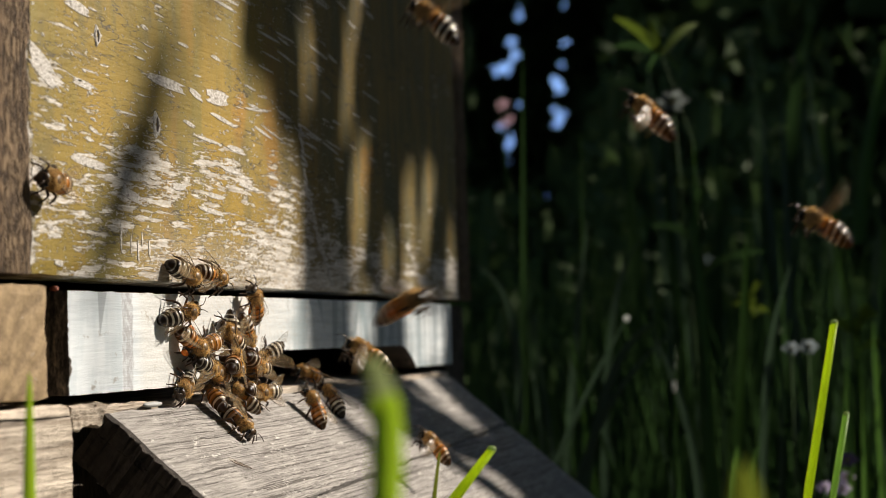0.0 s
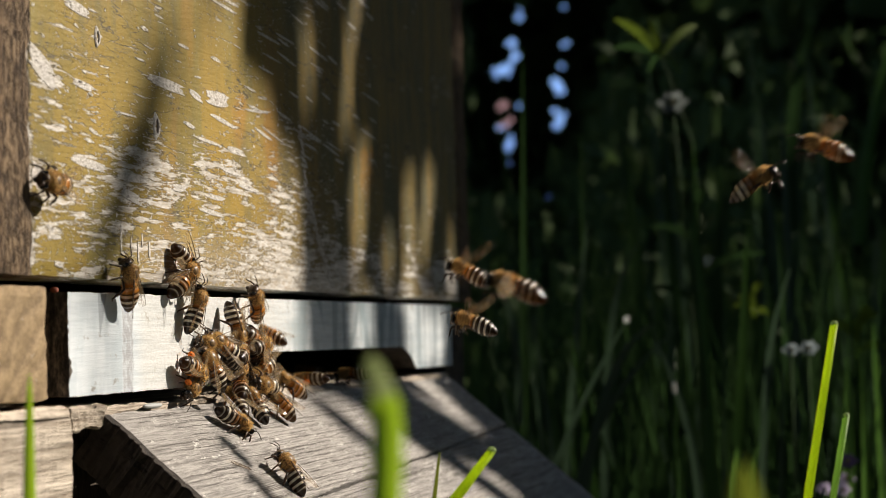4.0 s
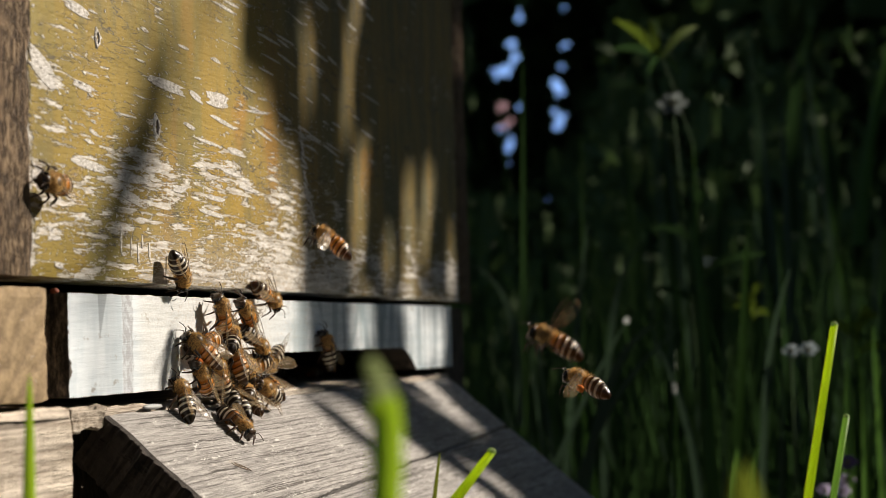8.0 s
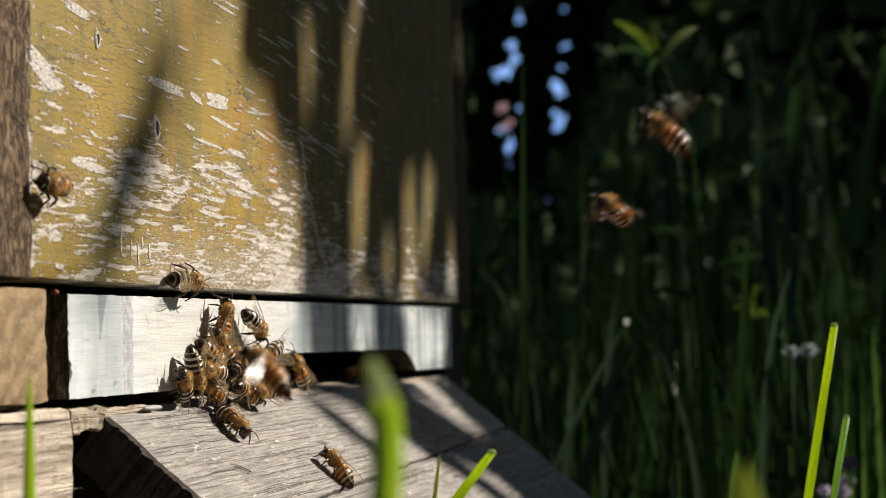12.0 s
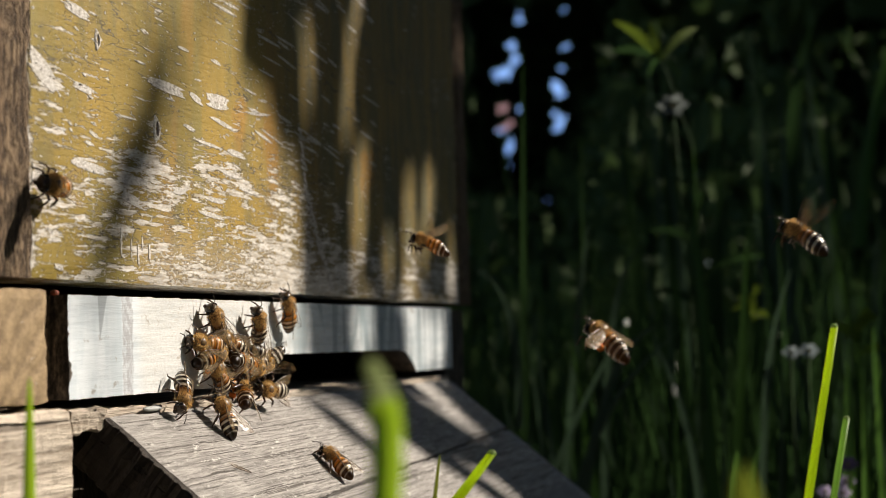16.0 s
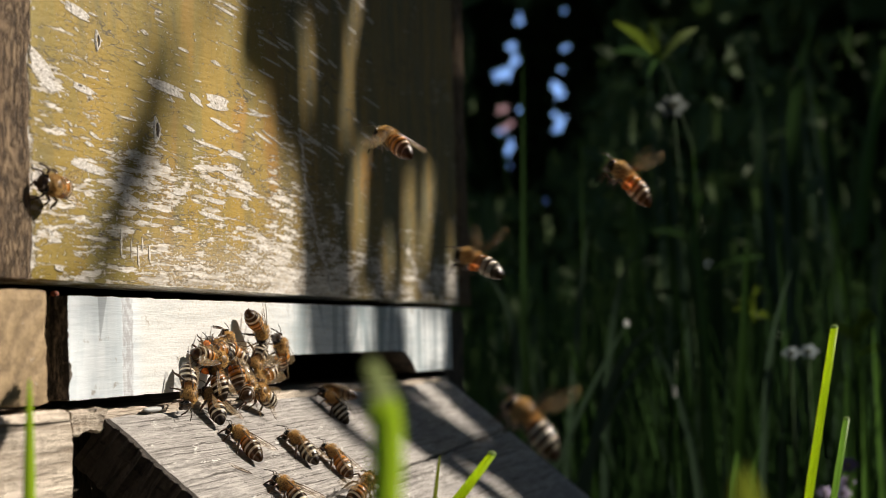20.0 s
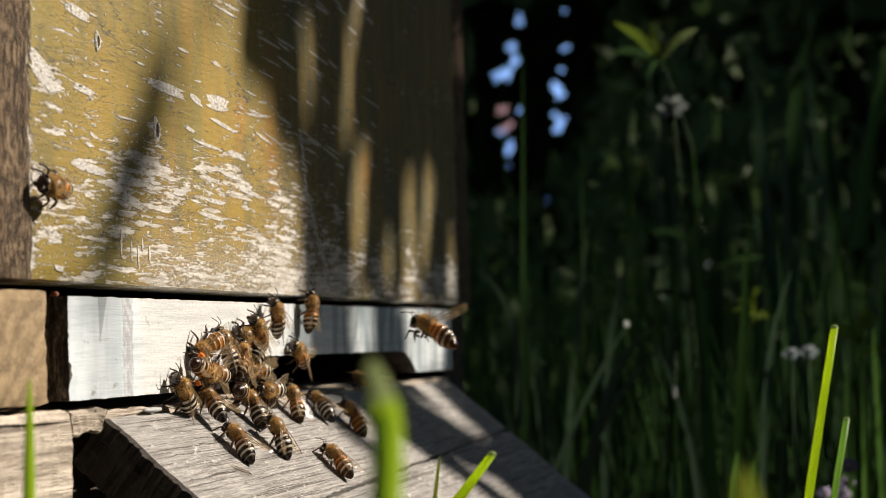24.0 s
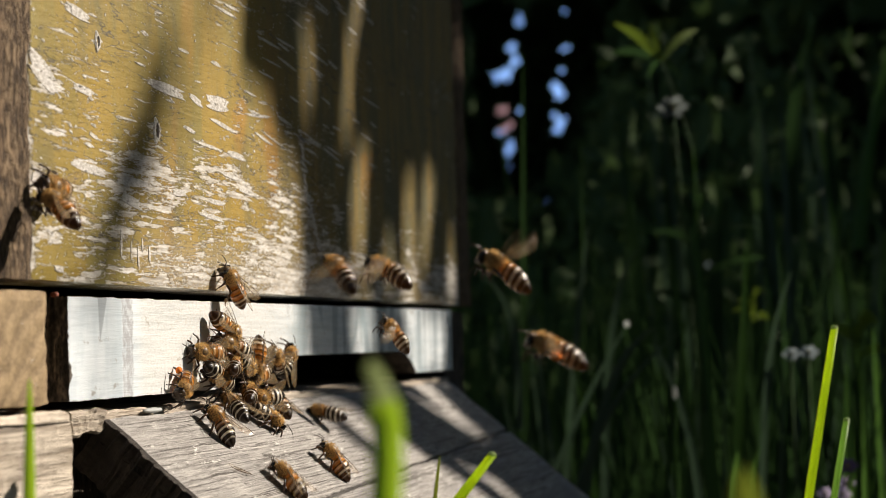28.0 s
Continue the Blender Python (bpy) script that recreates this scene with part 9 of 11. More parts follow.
    walk(fliers[9][0], keyed(((0,300.0,-620.0,-20.0,0,-11,127),(1.65,300.0,-620.0,-20.0,0,-11,127),(2.1,57.3,-217.6,58.0,-3,-24,82),(2.3,51.9,-197.1,57.3,-1,-18,82),(2.4,46.0,-173.4,53.3,0,-17,82),(2.5,41.9,-157.0,53.2,1,-23,82),(2.6,36.9,-142.2,60.8,1,-34,84),(2.7,33.4,-136.8,64.5,2,-35,84),(2.8,29.9,-131.4,70.5,0,-40,88),(2.9,27.1,-128.3,74.6,0,-40,88),(3,23.3,-119.9,69.9,0,-40,88),(3.2,22.0,-97.2,56.8,0,-40,88),(3.3,22.0,-88.6,51.4,4,-40,83),(3.4,22.3,-80.5,45.3,3,-41,83),(3.5,48.2,-64.2,44.6,6,-40,78),(3.7,121.5,-26.9,35.2,3,-35,80),(3.9,147.6,-0.6,21.5,1,-28,81),(4.25,130.0,-3.0,-3.5,2,11,84),(4.5,150.0,18.0,-2.8,0,0,90),(4.75,150.0,45.0,-2.8,0,0,90),(4.98,150.0,45.0,-2.8,0,0,90),(5.18,150.0,18.0,-2.8,0,0,90),(5.35,130.0,-3.0,-3.5,2,11,84),(5.43,159.7,-8.4,-9.2,-13,1,28),(5.52,189.3,-13.7,-14.8,-14,-17,-26),(5.6,219.0,-19.1,-20.5,2,-28,-87),(5.7,198.2,-50.0,-18.2,3,-32,-88),(5.8,-9.2,-146.3,-20.3,3,-36,-88),(5.9,0.2,-183.4,-21.3,3,-38,-89),(6,11.3,-227.2,-20.9,11,-32,-129),(6.2,155.6,-423.6,-20.4,11,-19,177),(6.4,300.0,-620.0,-20.0,0,-11,127),(8.05,300.0,-620.0,-20.0,0,-11,127),(8.5,57.9,-224.3,73.0,-2,-17,82),(8.7,53.3,-203.7,68.3,0,-22,71),(8.8,50.3,-189.4,60.4,0,-24,60),(8.9,48.7,-181.5,58.3,0,-24,60),(9,45.6,-167.4,55.8,0,-24,60),(9.1,43.1,-157.4,47.8,0,-24,60),(9.2,39.4,-141.2,37.8,0,-24,60),(9.3,37.3,-132.3,32.3,4,-31,70),(9.4,35.8,-125.7,24.3,4,-31,69),(9.5,34.9,-121.3,19.2,7,-42,77),(9.7,29.5,-96.9,13.8,3,-36,69),(9.8,26.0,-82.5,17.0,0,-32,62),(9.9,52.1,-67.0,19.2,0,-32,62),(10,92.3,-45.7,14.0,0,-32,62),(10.1,139.9,-31.1,10.1,0,-32,62),(10.3,190.9,-1.3,5.0,-1,-26,72),(10.65,130.0,-3.0,-3.5,2,11,84),(10.9,150.0,18.0,-2.8,0,0,90),(11.15,150.0,45.0,-2.8,0,0,90),(18.18,150.0,45.0,-2.8,0,0,90),(18.38,150.0,18.0,-2.8,0,0,90),(18.55,130.0,-3.0,-3.5,0,14,101),(18.63,160.4,-3.7,-0.5,-12,13,72),(18.72,190.5,-4.6,2.4,-6,17,95),(18.8,220.9,-5.2,5.3,0,18,118),(18.9,197.0,-34.3,0.4,0,18,118),(19,-3.1,-114.2,6.3,0,18,118),(19.1,7.8,-146.4,16.7,0,18,118),(19.2,16.7,-167.5,10.2,16,7,155),(19.3,28.5,-199.5,2.3,21,-12,-171),(19.4,38.9,-226.7,0.2,20,-11,-170),(19.6,170.2,-423.2,-9.8,10,-8,158),(19.8,300.0,-620.0,-20.0,0,-11,127),(24.65,300.0,-620.0,-20.0,0,-11,127),(25.1,28.2,-227.9,75.5,0,-36,79),(25.3,21.6,-202.2,69.9,2,-28,81),(25.4,17.9,-187.2,63.0,3,-20,82),(25.5,11.6,-161.3,54.8,4,-16,82),(25.6,8.8,-147.9,45.1,1,-25,71),(25.7,5.2,-131.3,40.8,2,-26,71),(25.8,2.1,-117.7,41.2,0,-35,59),(25.9,-3.9,-92.1,36.5,0,-35,59),(26,-6.1,-80.2,30.9,0,-35,59),(26.1,-6.7,-78.7,32.2,0,-35,59),(26.2,-7.0,-80.0,42.9,0,-35,59),(26.3,-10.0,-75.3,72.5,3,-39,68),(26.4,-12.8,-68.4,88.2,3,-41,68),(26.5,-17.2,-52.8,93.5,3,-41,78),(26.6,-19.0,-45.7,91.0,1,-33,85),(26.7,-20.4,-40.6,85.2,0,-33,85),(26.8,-20.8,-39.5,80.9,0,-26,91),(26.9,-20.8,-38.5,67.6,0,-26,91),(27,-21.0,-37.8,60.5,0,-26,91),(27.1,-20.8,-34.1,50.0,0,-26,91),(27.2,-20.8,-32.5,49.9,0,-26,91),(27.3,-21.6,-27.8,47.5,-4,-28,85),(27.4,-19.0,-17.3,47.4,-4,-26,86),(27.5,-13.5,-11.2,45.1,-7,-24,82),(27.6,-10.2,-8.5,46.4,-3,-28,76),(27.7,-17.3,-6.7,45.6,-3,-27,76),(27.8,-21.1,-6.8,46.2,0,-32,69),(28,-28.7,-11.0,44.9,0,-32,69))))
    walk(fliers[10][0], keyed(((0,300.0,-620.0,-20.0,0,-11,127),(1.75,300.0,-620.0,-20.0,0,-11,127),(2.2,86.1,-219.3,102.4,6,-34,80),(2.4,82.5,-202.1,89.2,7,-38,79),(2.5,81.2,-195.0,79.9,7,-38,79),(2.6,74.1,-183.4,69.8,3,-37,84),(2.7,63.4,-177.0,65.5,3,-37,84),(2.8,51.4,-165.6,60.6,0,-34,89),(2.9,39.8,-157.0,58.7,0,-34,89),(3,27.1,-143.5,57.0,0,-34,89),(3.2,40.2,-120.8,53.9,0,-34,89),(3.3,48.7,-116.7,52.9,0,-29,85),(3.4,59.1,-121.3,56.0,-1,-28,85),(3.5,64.0,-122.3,56.3,-3,-17,82),(3.8,61.2,-107.6,42.3,-6,-19,82),(4.1,161.1,-54.5,23.9,-7,-30,81),(4.4,201.5,0.0,5.8,-6,-40,78),(4.75,155.0,-3.0,-3.5,2,11,84),(5,175.0,18.0,-2.8,0,0,90),(5.25,175.0,57.0,-2.8,0,0,85),(5.38,175.0,57.0,-2.8,0,0,85),(5.58,175.0,18.0,-2.8,0,0,90),(5.75,155.0,-3.0,-3.5,2,11,84),(5.88,168.1,-1.1,5.9,3,-26,76),(6,181.3,0.8,15.3,13,-62,60),(6.1,143.7,-19.3,22.4,15,-63,58),(6.2,91.7,-44.4,28.9,6,-36,79),(6.3,20.4,-67.5,30.9,6,-34,80),(6.4,19.3,-65.7,42.8,6,-33,80),(6.43,19.7,-69.2,46.1,0,-31,25),(6.47,20.0,-72.7,49.5,-5,-34,-31),(6.5,20.3,-76.2,52.9,-5,-39,-89),(6.6,22.6,-87.2,58.6,4,-30,-152),(6.7,23.9,-93.7,60.9,5,-31,-152),(6.8,27.3,-108.1,60.6,0,-19,154),(6.9,30.2,-118.7,52.5,0,-19,154),(7,34.3,-131.8,36.1,0,-19,154),(7.03,34.8,-132.0,34.2,0,-19,154),(7.07,35.4,-132.2,32.3,0,-19,154),(7.1,36.0,-132.3,30.4,0,-19,154),(7.2,36.1,-130.8,30.5,0,-19,154),(7.3,36.3,-129.4,30.6,-5,-27,118),(7.5,36.6,-127.1,28.9,-7,-42,77),(7.6,34.7,-125.6,26.2,-5,-34,83),(7.7,31.7,-127.6,25.1,-6,-35,83),(7.8,28.0,-126.7,23.4,0,-26,90),(7.9,24.1,-125.2,17.4,0,-26,90),(8,20.1,-122.3,8.2,0,-26,90),(8.1,22.7,-116.5,2.3,0,-26,90),(8.2,26.6,-119.3,11.1,0,-26,90),(8.3,28.9,-117.3,19.2,-3,-31,84),(8.4,30.8,-113.5,28.5,-2,-28,85),(8.5,31.2,-109.7,30.6,-2,-19,82),(8.6,74.9,-88.3,22.6,-1,-13,83),(8.7,145.4,-61.3,14.5,0,-12,83),(8.8,176.8,-35.5,2.7,1,-15,82),(9,225.8,-2.9,-9.3,3,-22,82),(9.35,155.0,-3.0,-3.5,2,11,84),(9.6,175.0,18.0,-2.8,0,0,90),(9.85,175.0,57.0,-2.8,0,0,85),(18.88,175.0,57.0,-2.8,0,0,85),(19.08,175.0,18.0,-2.8,0,0,90),(19.25,155.0,-3.0,-3.5,2,11,84),(19.33,182.7,-6.4,-7.7,-12,4,27),(19.42,210.4,-9.8,-11.8,-15,-12,-28),(19.5,238.1,-13.3,-16.0,-2,-23,-86),(19.6,250.6,-40.7,-11.8,-2,-19,-86),(19.7,27.9,-134.6,4.0,-1,-16,-86),(19.8,36.5,-171.1,16.9,-1,-14,-85),(19.9,47.1,-215.5,29.0,0,-13,-122),(20.1,173.6,-417.7,4.5,1,-12,-178),(20.3,300.0,-620.0,-20.0,0,-11,127),(20.55,300.0,-620.0,-20.0,0,-11,127),(21,44.9,-219.8,104.3,-5,-14,82),(21.2,41.7,-204.3,90.9,-3,-20,82),(21.3,37.8,-188.1,88.6,-2,-25,81),(21.4,35.3,-177.9,86.0,-1,-25,81),(21.5,34.2,-171.1,73.4,0,-26,81),(21.7,29.7,-149.1,54.6,3,-35,80),(22,22.0,-114.2,32.5,6,-39,78),(22.3,169.2,-35.5,18.2,6,-34,80),(22.5,187.8,-0.4,9.4,5,-27,81),(22.85,155.0,-3.0,-3.5,2,11,84),(23.1,175.0,18.0,-2.8,0,0,90),(23.35,175.0,57.0,-2.8,0,0,85),(25.08,175.0,57.0,-2.8,0,0,85),(25.28,175.0,18.0,-2.8,0,0,90),(25.45,155.0,-3.0,-3.5,2,11,84),(25.53,179.4,-3.1,-2.4,4,8,98),(25.62,203.6,-3.1,-1.4,5,5,112),(25.7,227.9,-3.1,-0.3,3,3,117),(25.8,206.0,-29.6,1.9,0,1,123),(25.9,21.0,-110.9,13.5,0,1,123),(26,25.8,-131.2,20.4,0,1,123),(26.1,35.2,-170.6,35.0,0,1,123),(26.2,42.4,-201.1,45.7,4,-2,161),(26.3,49.3,-230.5,57.7,6,-6,-162),(26.5,174.7,-425.4,18.9,2,-8,163),(26.7,300.0,-620.0,-20.0,0,-11,127),(26.85,300.0,-620.0,-20.0,0,-11,127),(27.3,39.7,-159.1,111.5,-3,-28,81),(27.5,37.3,-145.3,92.5,0,-35,80),(27.6,30.5,-137.2,84.5,0,-36,84),(27.7,16.7,-121.5,73.9,1,-35,84),(27.8,6.1,-116.3,56.6,0,-35,89),(27.9,-3.5,-114.5,35.0,0,-35,89),(28,-12.8,-116.5,26.5,0,-35,89))))
    walk(fliers[11][0], keyed(((0,300.0,-620.0,-20.0,0,-11,127),(2.15,300.0,-620.0,-20.0,0,-11,127),(2.6,100.9,-86.2,-26.2,-2,-24,72),(2.8,96.8,-68.2,-18.6,0,-22,63),(2.9,95.5,-62.3,-12.8,0,-22,63),(3,95.9,-64.4,-6.7,0,-22,63),(3.2,97.6,-72.3,-6.0,0,-22,63),(3.3,126.6,-62.7,-3.2,-4,-34,68),(3.5,213.4,-26.5,-3.3,-6,-45,76),(3.7,243.1,0.2,-4.6,-1,-40,78),(4.05,180.0,-3.0,-3.5,2,11,84),(4.3,200.0,18.0,-2.8,0,0,90),(4.55,200.0,69.0,-2.8,0,0,95),(4.78,200.0,69.0,-2.8,0,0,95),(4.98,200.0,18.0,-2.8,0,0,90),(5.15,180.0,-3.0,-3.5,2,11,84),(5.23,214.1,-6.9,-8.1,-11,5,27),(5.32,248.1,-10.7,-12.7,-13,-10,-28),(5.4,282.2,-14.6,-17.4,-2,-20,-86),(5.43,267.9,-21.4,-15.9,7,-22,-34),(5.47,253.6,-28.3,-14.4,11,-30,20),(5.5,239.3,-35.2,-12.9,5,-37,79),(5.6,140.1,-56.3,-7.6,3,-29,71),(5.8,45.4,-76.4,1.6,0,-25,63),(6,44.9,-73.8,5.1,0,-25,63),(6.03,45.1,-76.0,6.0,0,-25,63),(6.07,45.1,-78.1,7.0,0,-25,63),(6.1,45.2,-80.2,7.8,0,-25,63),(6.2,49.0,-95.0,4.7,-5,-27,27),(6.3,51.3,-106.5,11.6,-7,-30,-10),(6.33,52.4,-108.5,14.4,0,-36,11),(6.37,53.5,-110.4,17.4,3,-41,35),(6.4,54.6,-112.4,20.2,3,-45,61),(6.5,54.0,-115.9,23.4,1,-33,80),(6.6,54.2,-116.7,30.3,1,-32,65),(6.7,54.5,-116.8,30.9,0,-33,65),(6.8,55.3,-117.5,30.3,0,-28,52),(6.9,55.9,-118.1,27.1,0,-28,52),(7,57.0,-118.4,14.7,0,-28,52),(7.1,57.4,-118.4,6.9,0,-28,52),(7.2,59.1,-121.8,5.7,0,-28,52),(7.3,59.3,-127.8,6.9,-5,-37,63),(7.5,56.9,-121.8,10.6,-10,-40,78),(7.6,56.4,-121.6,19.2,-3,-29,72),(7.7,56.7,-124.4,22.2,-3,-25,73),(7.8,57.9,-128.8,19.0,0,-20,66),(7.9,57.8,-126.3,9.9,0,-20,66),(8,58.0,-123.8,-3.4,0,-20,66),(8.1,56.4,-118.2,-1.5,0,-20,66),(8.2,51.2,-99.1,0.1,0,-20,66),(8.3,49.3,-93.3,1.9,1,-20,74),(8.4,49.2,-92.7,-1.3,1,-20,74),(8.5,48.8,-90.5,-6.9,3,-24,82),(8.6,36.9,-85.7,-9.4,2,-29,85),(8.7,15.6,-87.5,-7.5,2,-34,84),(8.8,23.4,-82.8,3.7,0,-27,90),(8.9,48.5,-68.9,4.9,0,-27,90),(9,47.8,-56.0,7.5,0,-27,90),(9.1,92.2,-35.5,5.8,0,-27,90),(9.2,124.4,-17.0,3.3,0,-27,90),(9.55,180.0,-3.0,-3.5,2,11,84),(9.8,200.0,18.0,-2.8,0,0,90),(10.05,200.0,69.0,-2.8,0,0,95),(10.98,200.0,69.0,-2.8,0,0,95),(11.18,200.0,18.0,-2.8,0,0,90),(11.35,180.0,-3.0,-3.5,-8,6,51),(11.43,196.3,-3.0,-0.5,-17,5,12),(11.52,212.5,-3.0,2.6,-22,-10,-43),(11.6,228.6,-2.7,5.5,-10,-23,-102),(11.7,196.7,-26.4,15.8,1,-23,-149),(11.9,39.4,-109.7,30.8,0,-20,150),(12,44.8,-135.0,42.7,0,-20,150),(12.1,48.9,-151.9,50.4,0,-20,150),(12.2,54.2,-174.0,62.2,0,-20,150),(12.23,55.0,-175.4,64.7,0,-20,150),(12.27,55.8,-176.8,67.3,0,-20,150),(12.3,56.7,-178.1,69.7,-2,-34,116),(12.4,57.1,-182.3,77.1,2,-23,117),(12.5,56.2,-177.8,75.5,5,-26,81),(12.6,57.0,-182.5,78.7,4,-23,25),(12.7,57.8,-187.3,81.8,1,-22,-31),(12.8,58.6,-192.0,84.9,-2,-24,-87),(13.1,66.9,-227.5,101.8,1,-19,-124),(13.3,183.5,-423.7,40.9,3,-15,-179),(13.5,300.0,-620.0,-20.0,0,-11,127),(14.25,300.0,-620.0,-20.0,0,-11,127),(14.7,31.2,-225.2,27.7,-3,-32,85),(14.9,-1.0,-201.0,26.0,0,-37,88),(15,-17.5,-187.3,24.7,0,-37,88),(15.1,-7.1,-177.2,26.7,0,-37,88),(15.2,1.6,-162.4,33.6,0,-37,88),(15.3,12.5,-155.2,37.2,1,-30,85),(15.4,24.7,-152.0,37.3,1,-30,85),(15.5,31.7,-153.1,33.0,3,-27,81),(15.7,32.0,-151.3,27.2,2,-35,73),(15.8,30.9,-144.1,19.7,0,-36,67),(15.9,30.5,-139.8,13.9,0,-36,67),(16,29.6,-133.8,8.8,0,-36,67),(16.1,29.2,-132.6,5.5,0,-36,67),(16.2,29.3,-132.9,0.5,0,-36,67),(16.3,28.6,-131.3,-1.0,3,-39,72),(16.5,26.7,-125.5,-0.7,4,-35,79),(16.6,25.0,-118.5,-2.3,1,-33,78),(16.7,24.0,-113.3,-5.7,0,-31,78),(16.8,21.9,-103.6,-5.3,0,-36,75),(16.9,19.9,-95.2,-3.3,0,-36,75),(17,17.1,-84.1,-0.6,0,-36,75),(17.1,47.2,-71.0,-2.6,0,-36,75),(17.3,128.5,-43.0,-17.0,-3,-27,79),(17.4,144.5,-30.9,-21.3,-3,-30,79),(17.5,166.2,-19.5,-23.2,-7,-28,81),(17.85,180.0,-3.0,-3.5,2,11,84),(18.1,200.0,18.0,-2.8,0,0,90),(18.35,200.0,69.0,-2.8,0,0,95),(18.58,200.0,69.0,-2.8,0,0,95),(18.78,200.0,18.0,-2.8,0,0,90),(18.95,180.0,-3.0,-3.5,2,11,84),(19.07,172.8,-1.2,10.7,1,-32,67),(19.2,165.6,0.6,24.9,9,-43,17),(19.25,149.3,-11.8,30.9,6,-34,-37),(19.3,133.1,-24.2,36.9,-4,-31,-88),(19.4,110.2,-57.9,43.9,-3,-27,-87),(19.5,20.4,-116.1,52.9,-2,-23,-86),(19.6,26.2,-141.9,69.5,-2,-19,-86),(19.7,34.3,-178.7,93.9,-1,-16,-86),(19.8,41.4,-210.3,110.4,1,-15,-123),(20,170.7,-415.1,45.2,1,-13,-178),(20.2,300.0,-620.0,-20.0,0,-11,127),(22.35,300.0,-620.0,-20.0,0,-11,127),(22.8,87.0,-211.8,62.8,-8,-32,80),(23.1,74.6,-155.1,26.7,-8,-37,79),(23.3,66.6,-120.8,12.0,-5,-37,79),(23.5,60.9,-98.8,8.6,-2,-32,80),(23.6,60.0,-95.2,4.2,0,-26,81),(23.7,242.9,-39.7,-6.1,1,-23,82),(23.8,258.8,-20.8,-9.6,2,-23,82),(23.9,277.4,-0.4,-6.1,3,-23,82),(24.25,180.0,-3.0,-3.5,2,11,84),(24.5,200.0,18.0,-2.8,0,0,90),(24.75,200.0,69.0,-2.8,0,0,95),(25.08,200.0,69.0,-2.8,0,0,95),(25.28,200.0,18.0,-2.8,0,0,90),(25.45,180.0,-3.0,-3.5,5,-2,128),(25.53,174.8,-2.9,7.1,8,-6,166),(25.62,169.3,-2.6,17.6,5,-11,-166),(25.7,163.8,-2.2,27.9,0,-14,-138),(25.8,146.1,-21.2,36.6,0,-15,169),(25.9,117.0,-51.3,50.7,0,-15,169),(26,32.8,-89.5,59.6,0,-15,169),(26.1,38.1,-115.4,89.6,0,-15,169),(26.2,41.1,-130.9,113.8,0,-15,169),(26.4,170.8,-375.7,47.1,4,-17,-177),(26.6,300.0,-620.0,-20.0,0,-11,127),(26.75,300.0,-620.0,-20.0,0,-11,127),(27.2,29.5,-224.0,31.0,-6,-26,81),(27.4,22.2,-195.2,28.9,-6,-18,82),(27.5,18.5,-179.4,21.5,-6,-16,82),(27.6,13.5,-171.7,20.1,-3,-20,86),(27.7,4.7,-160.6,17.2,-2,-21,86),(27.8,-3.3,-152.8,14.6,0,-24,90),(27.9,-12.5,-140.0,10.1,0,-24,90),(28,-20.8,-130.3,7.2,0,-24,90))))
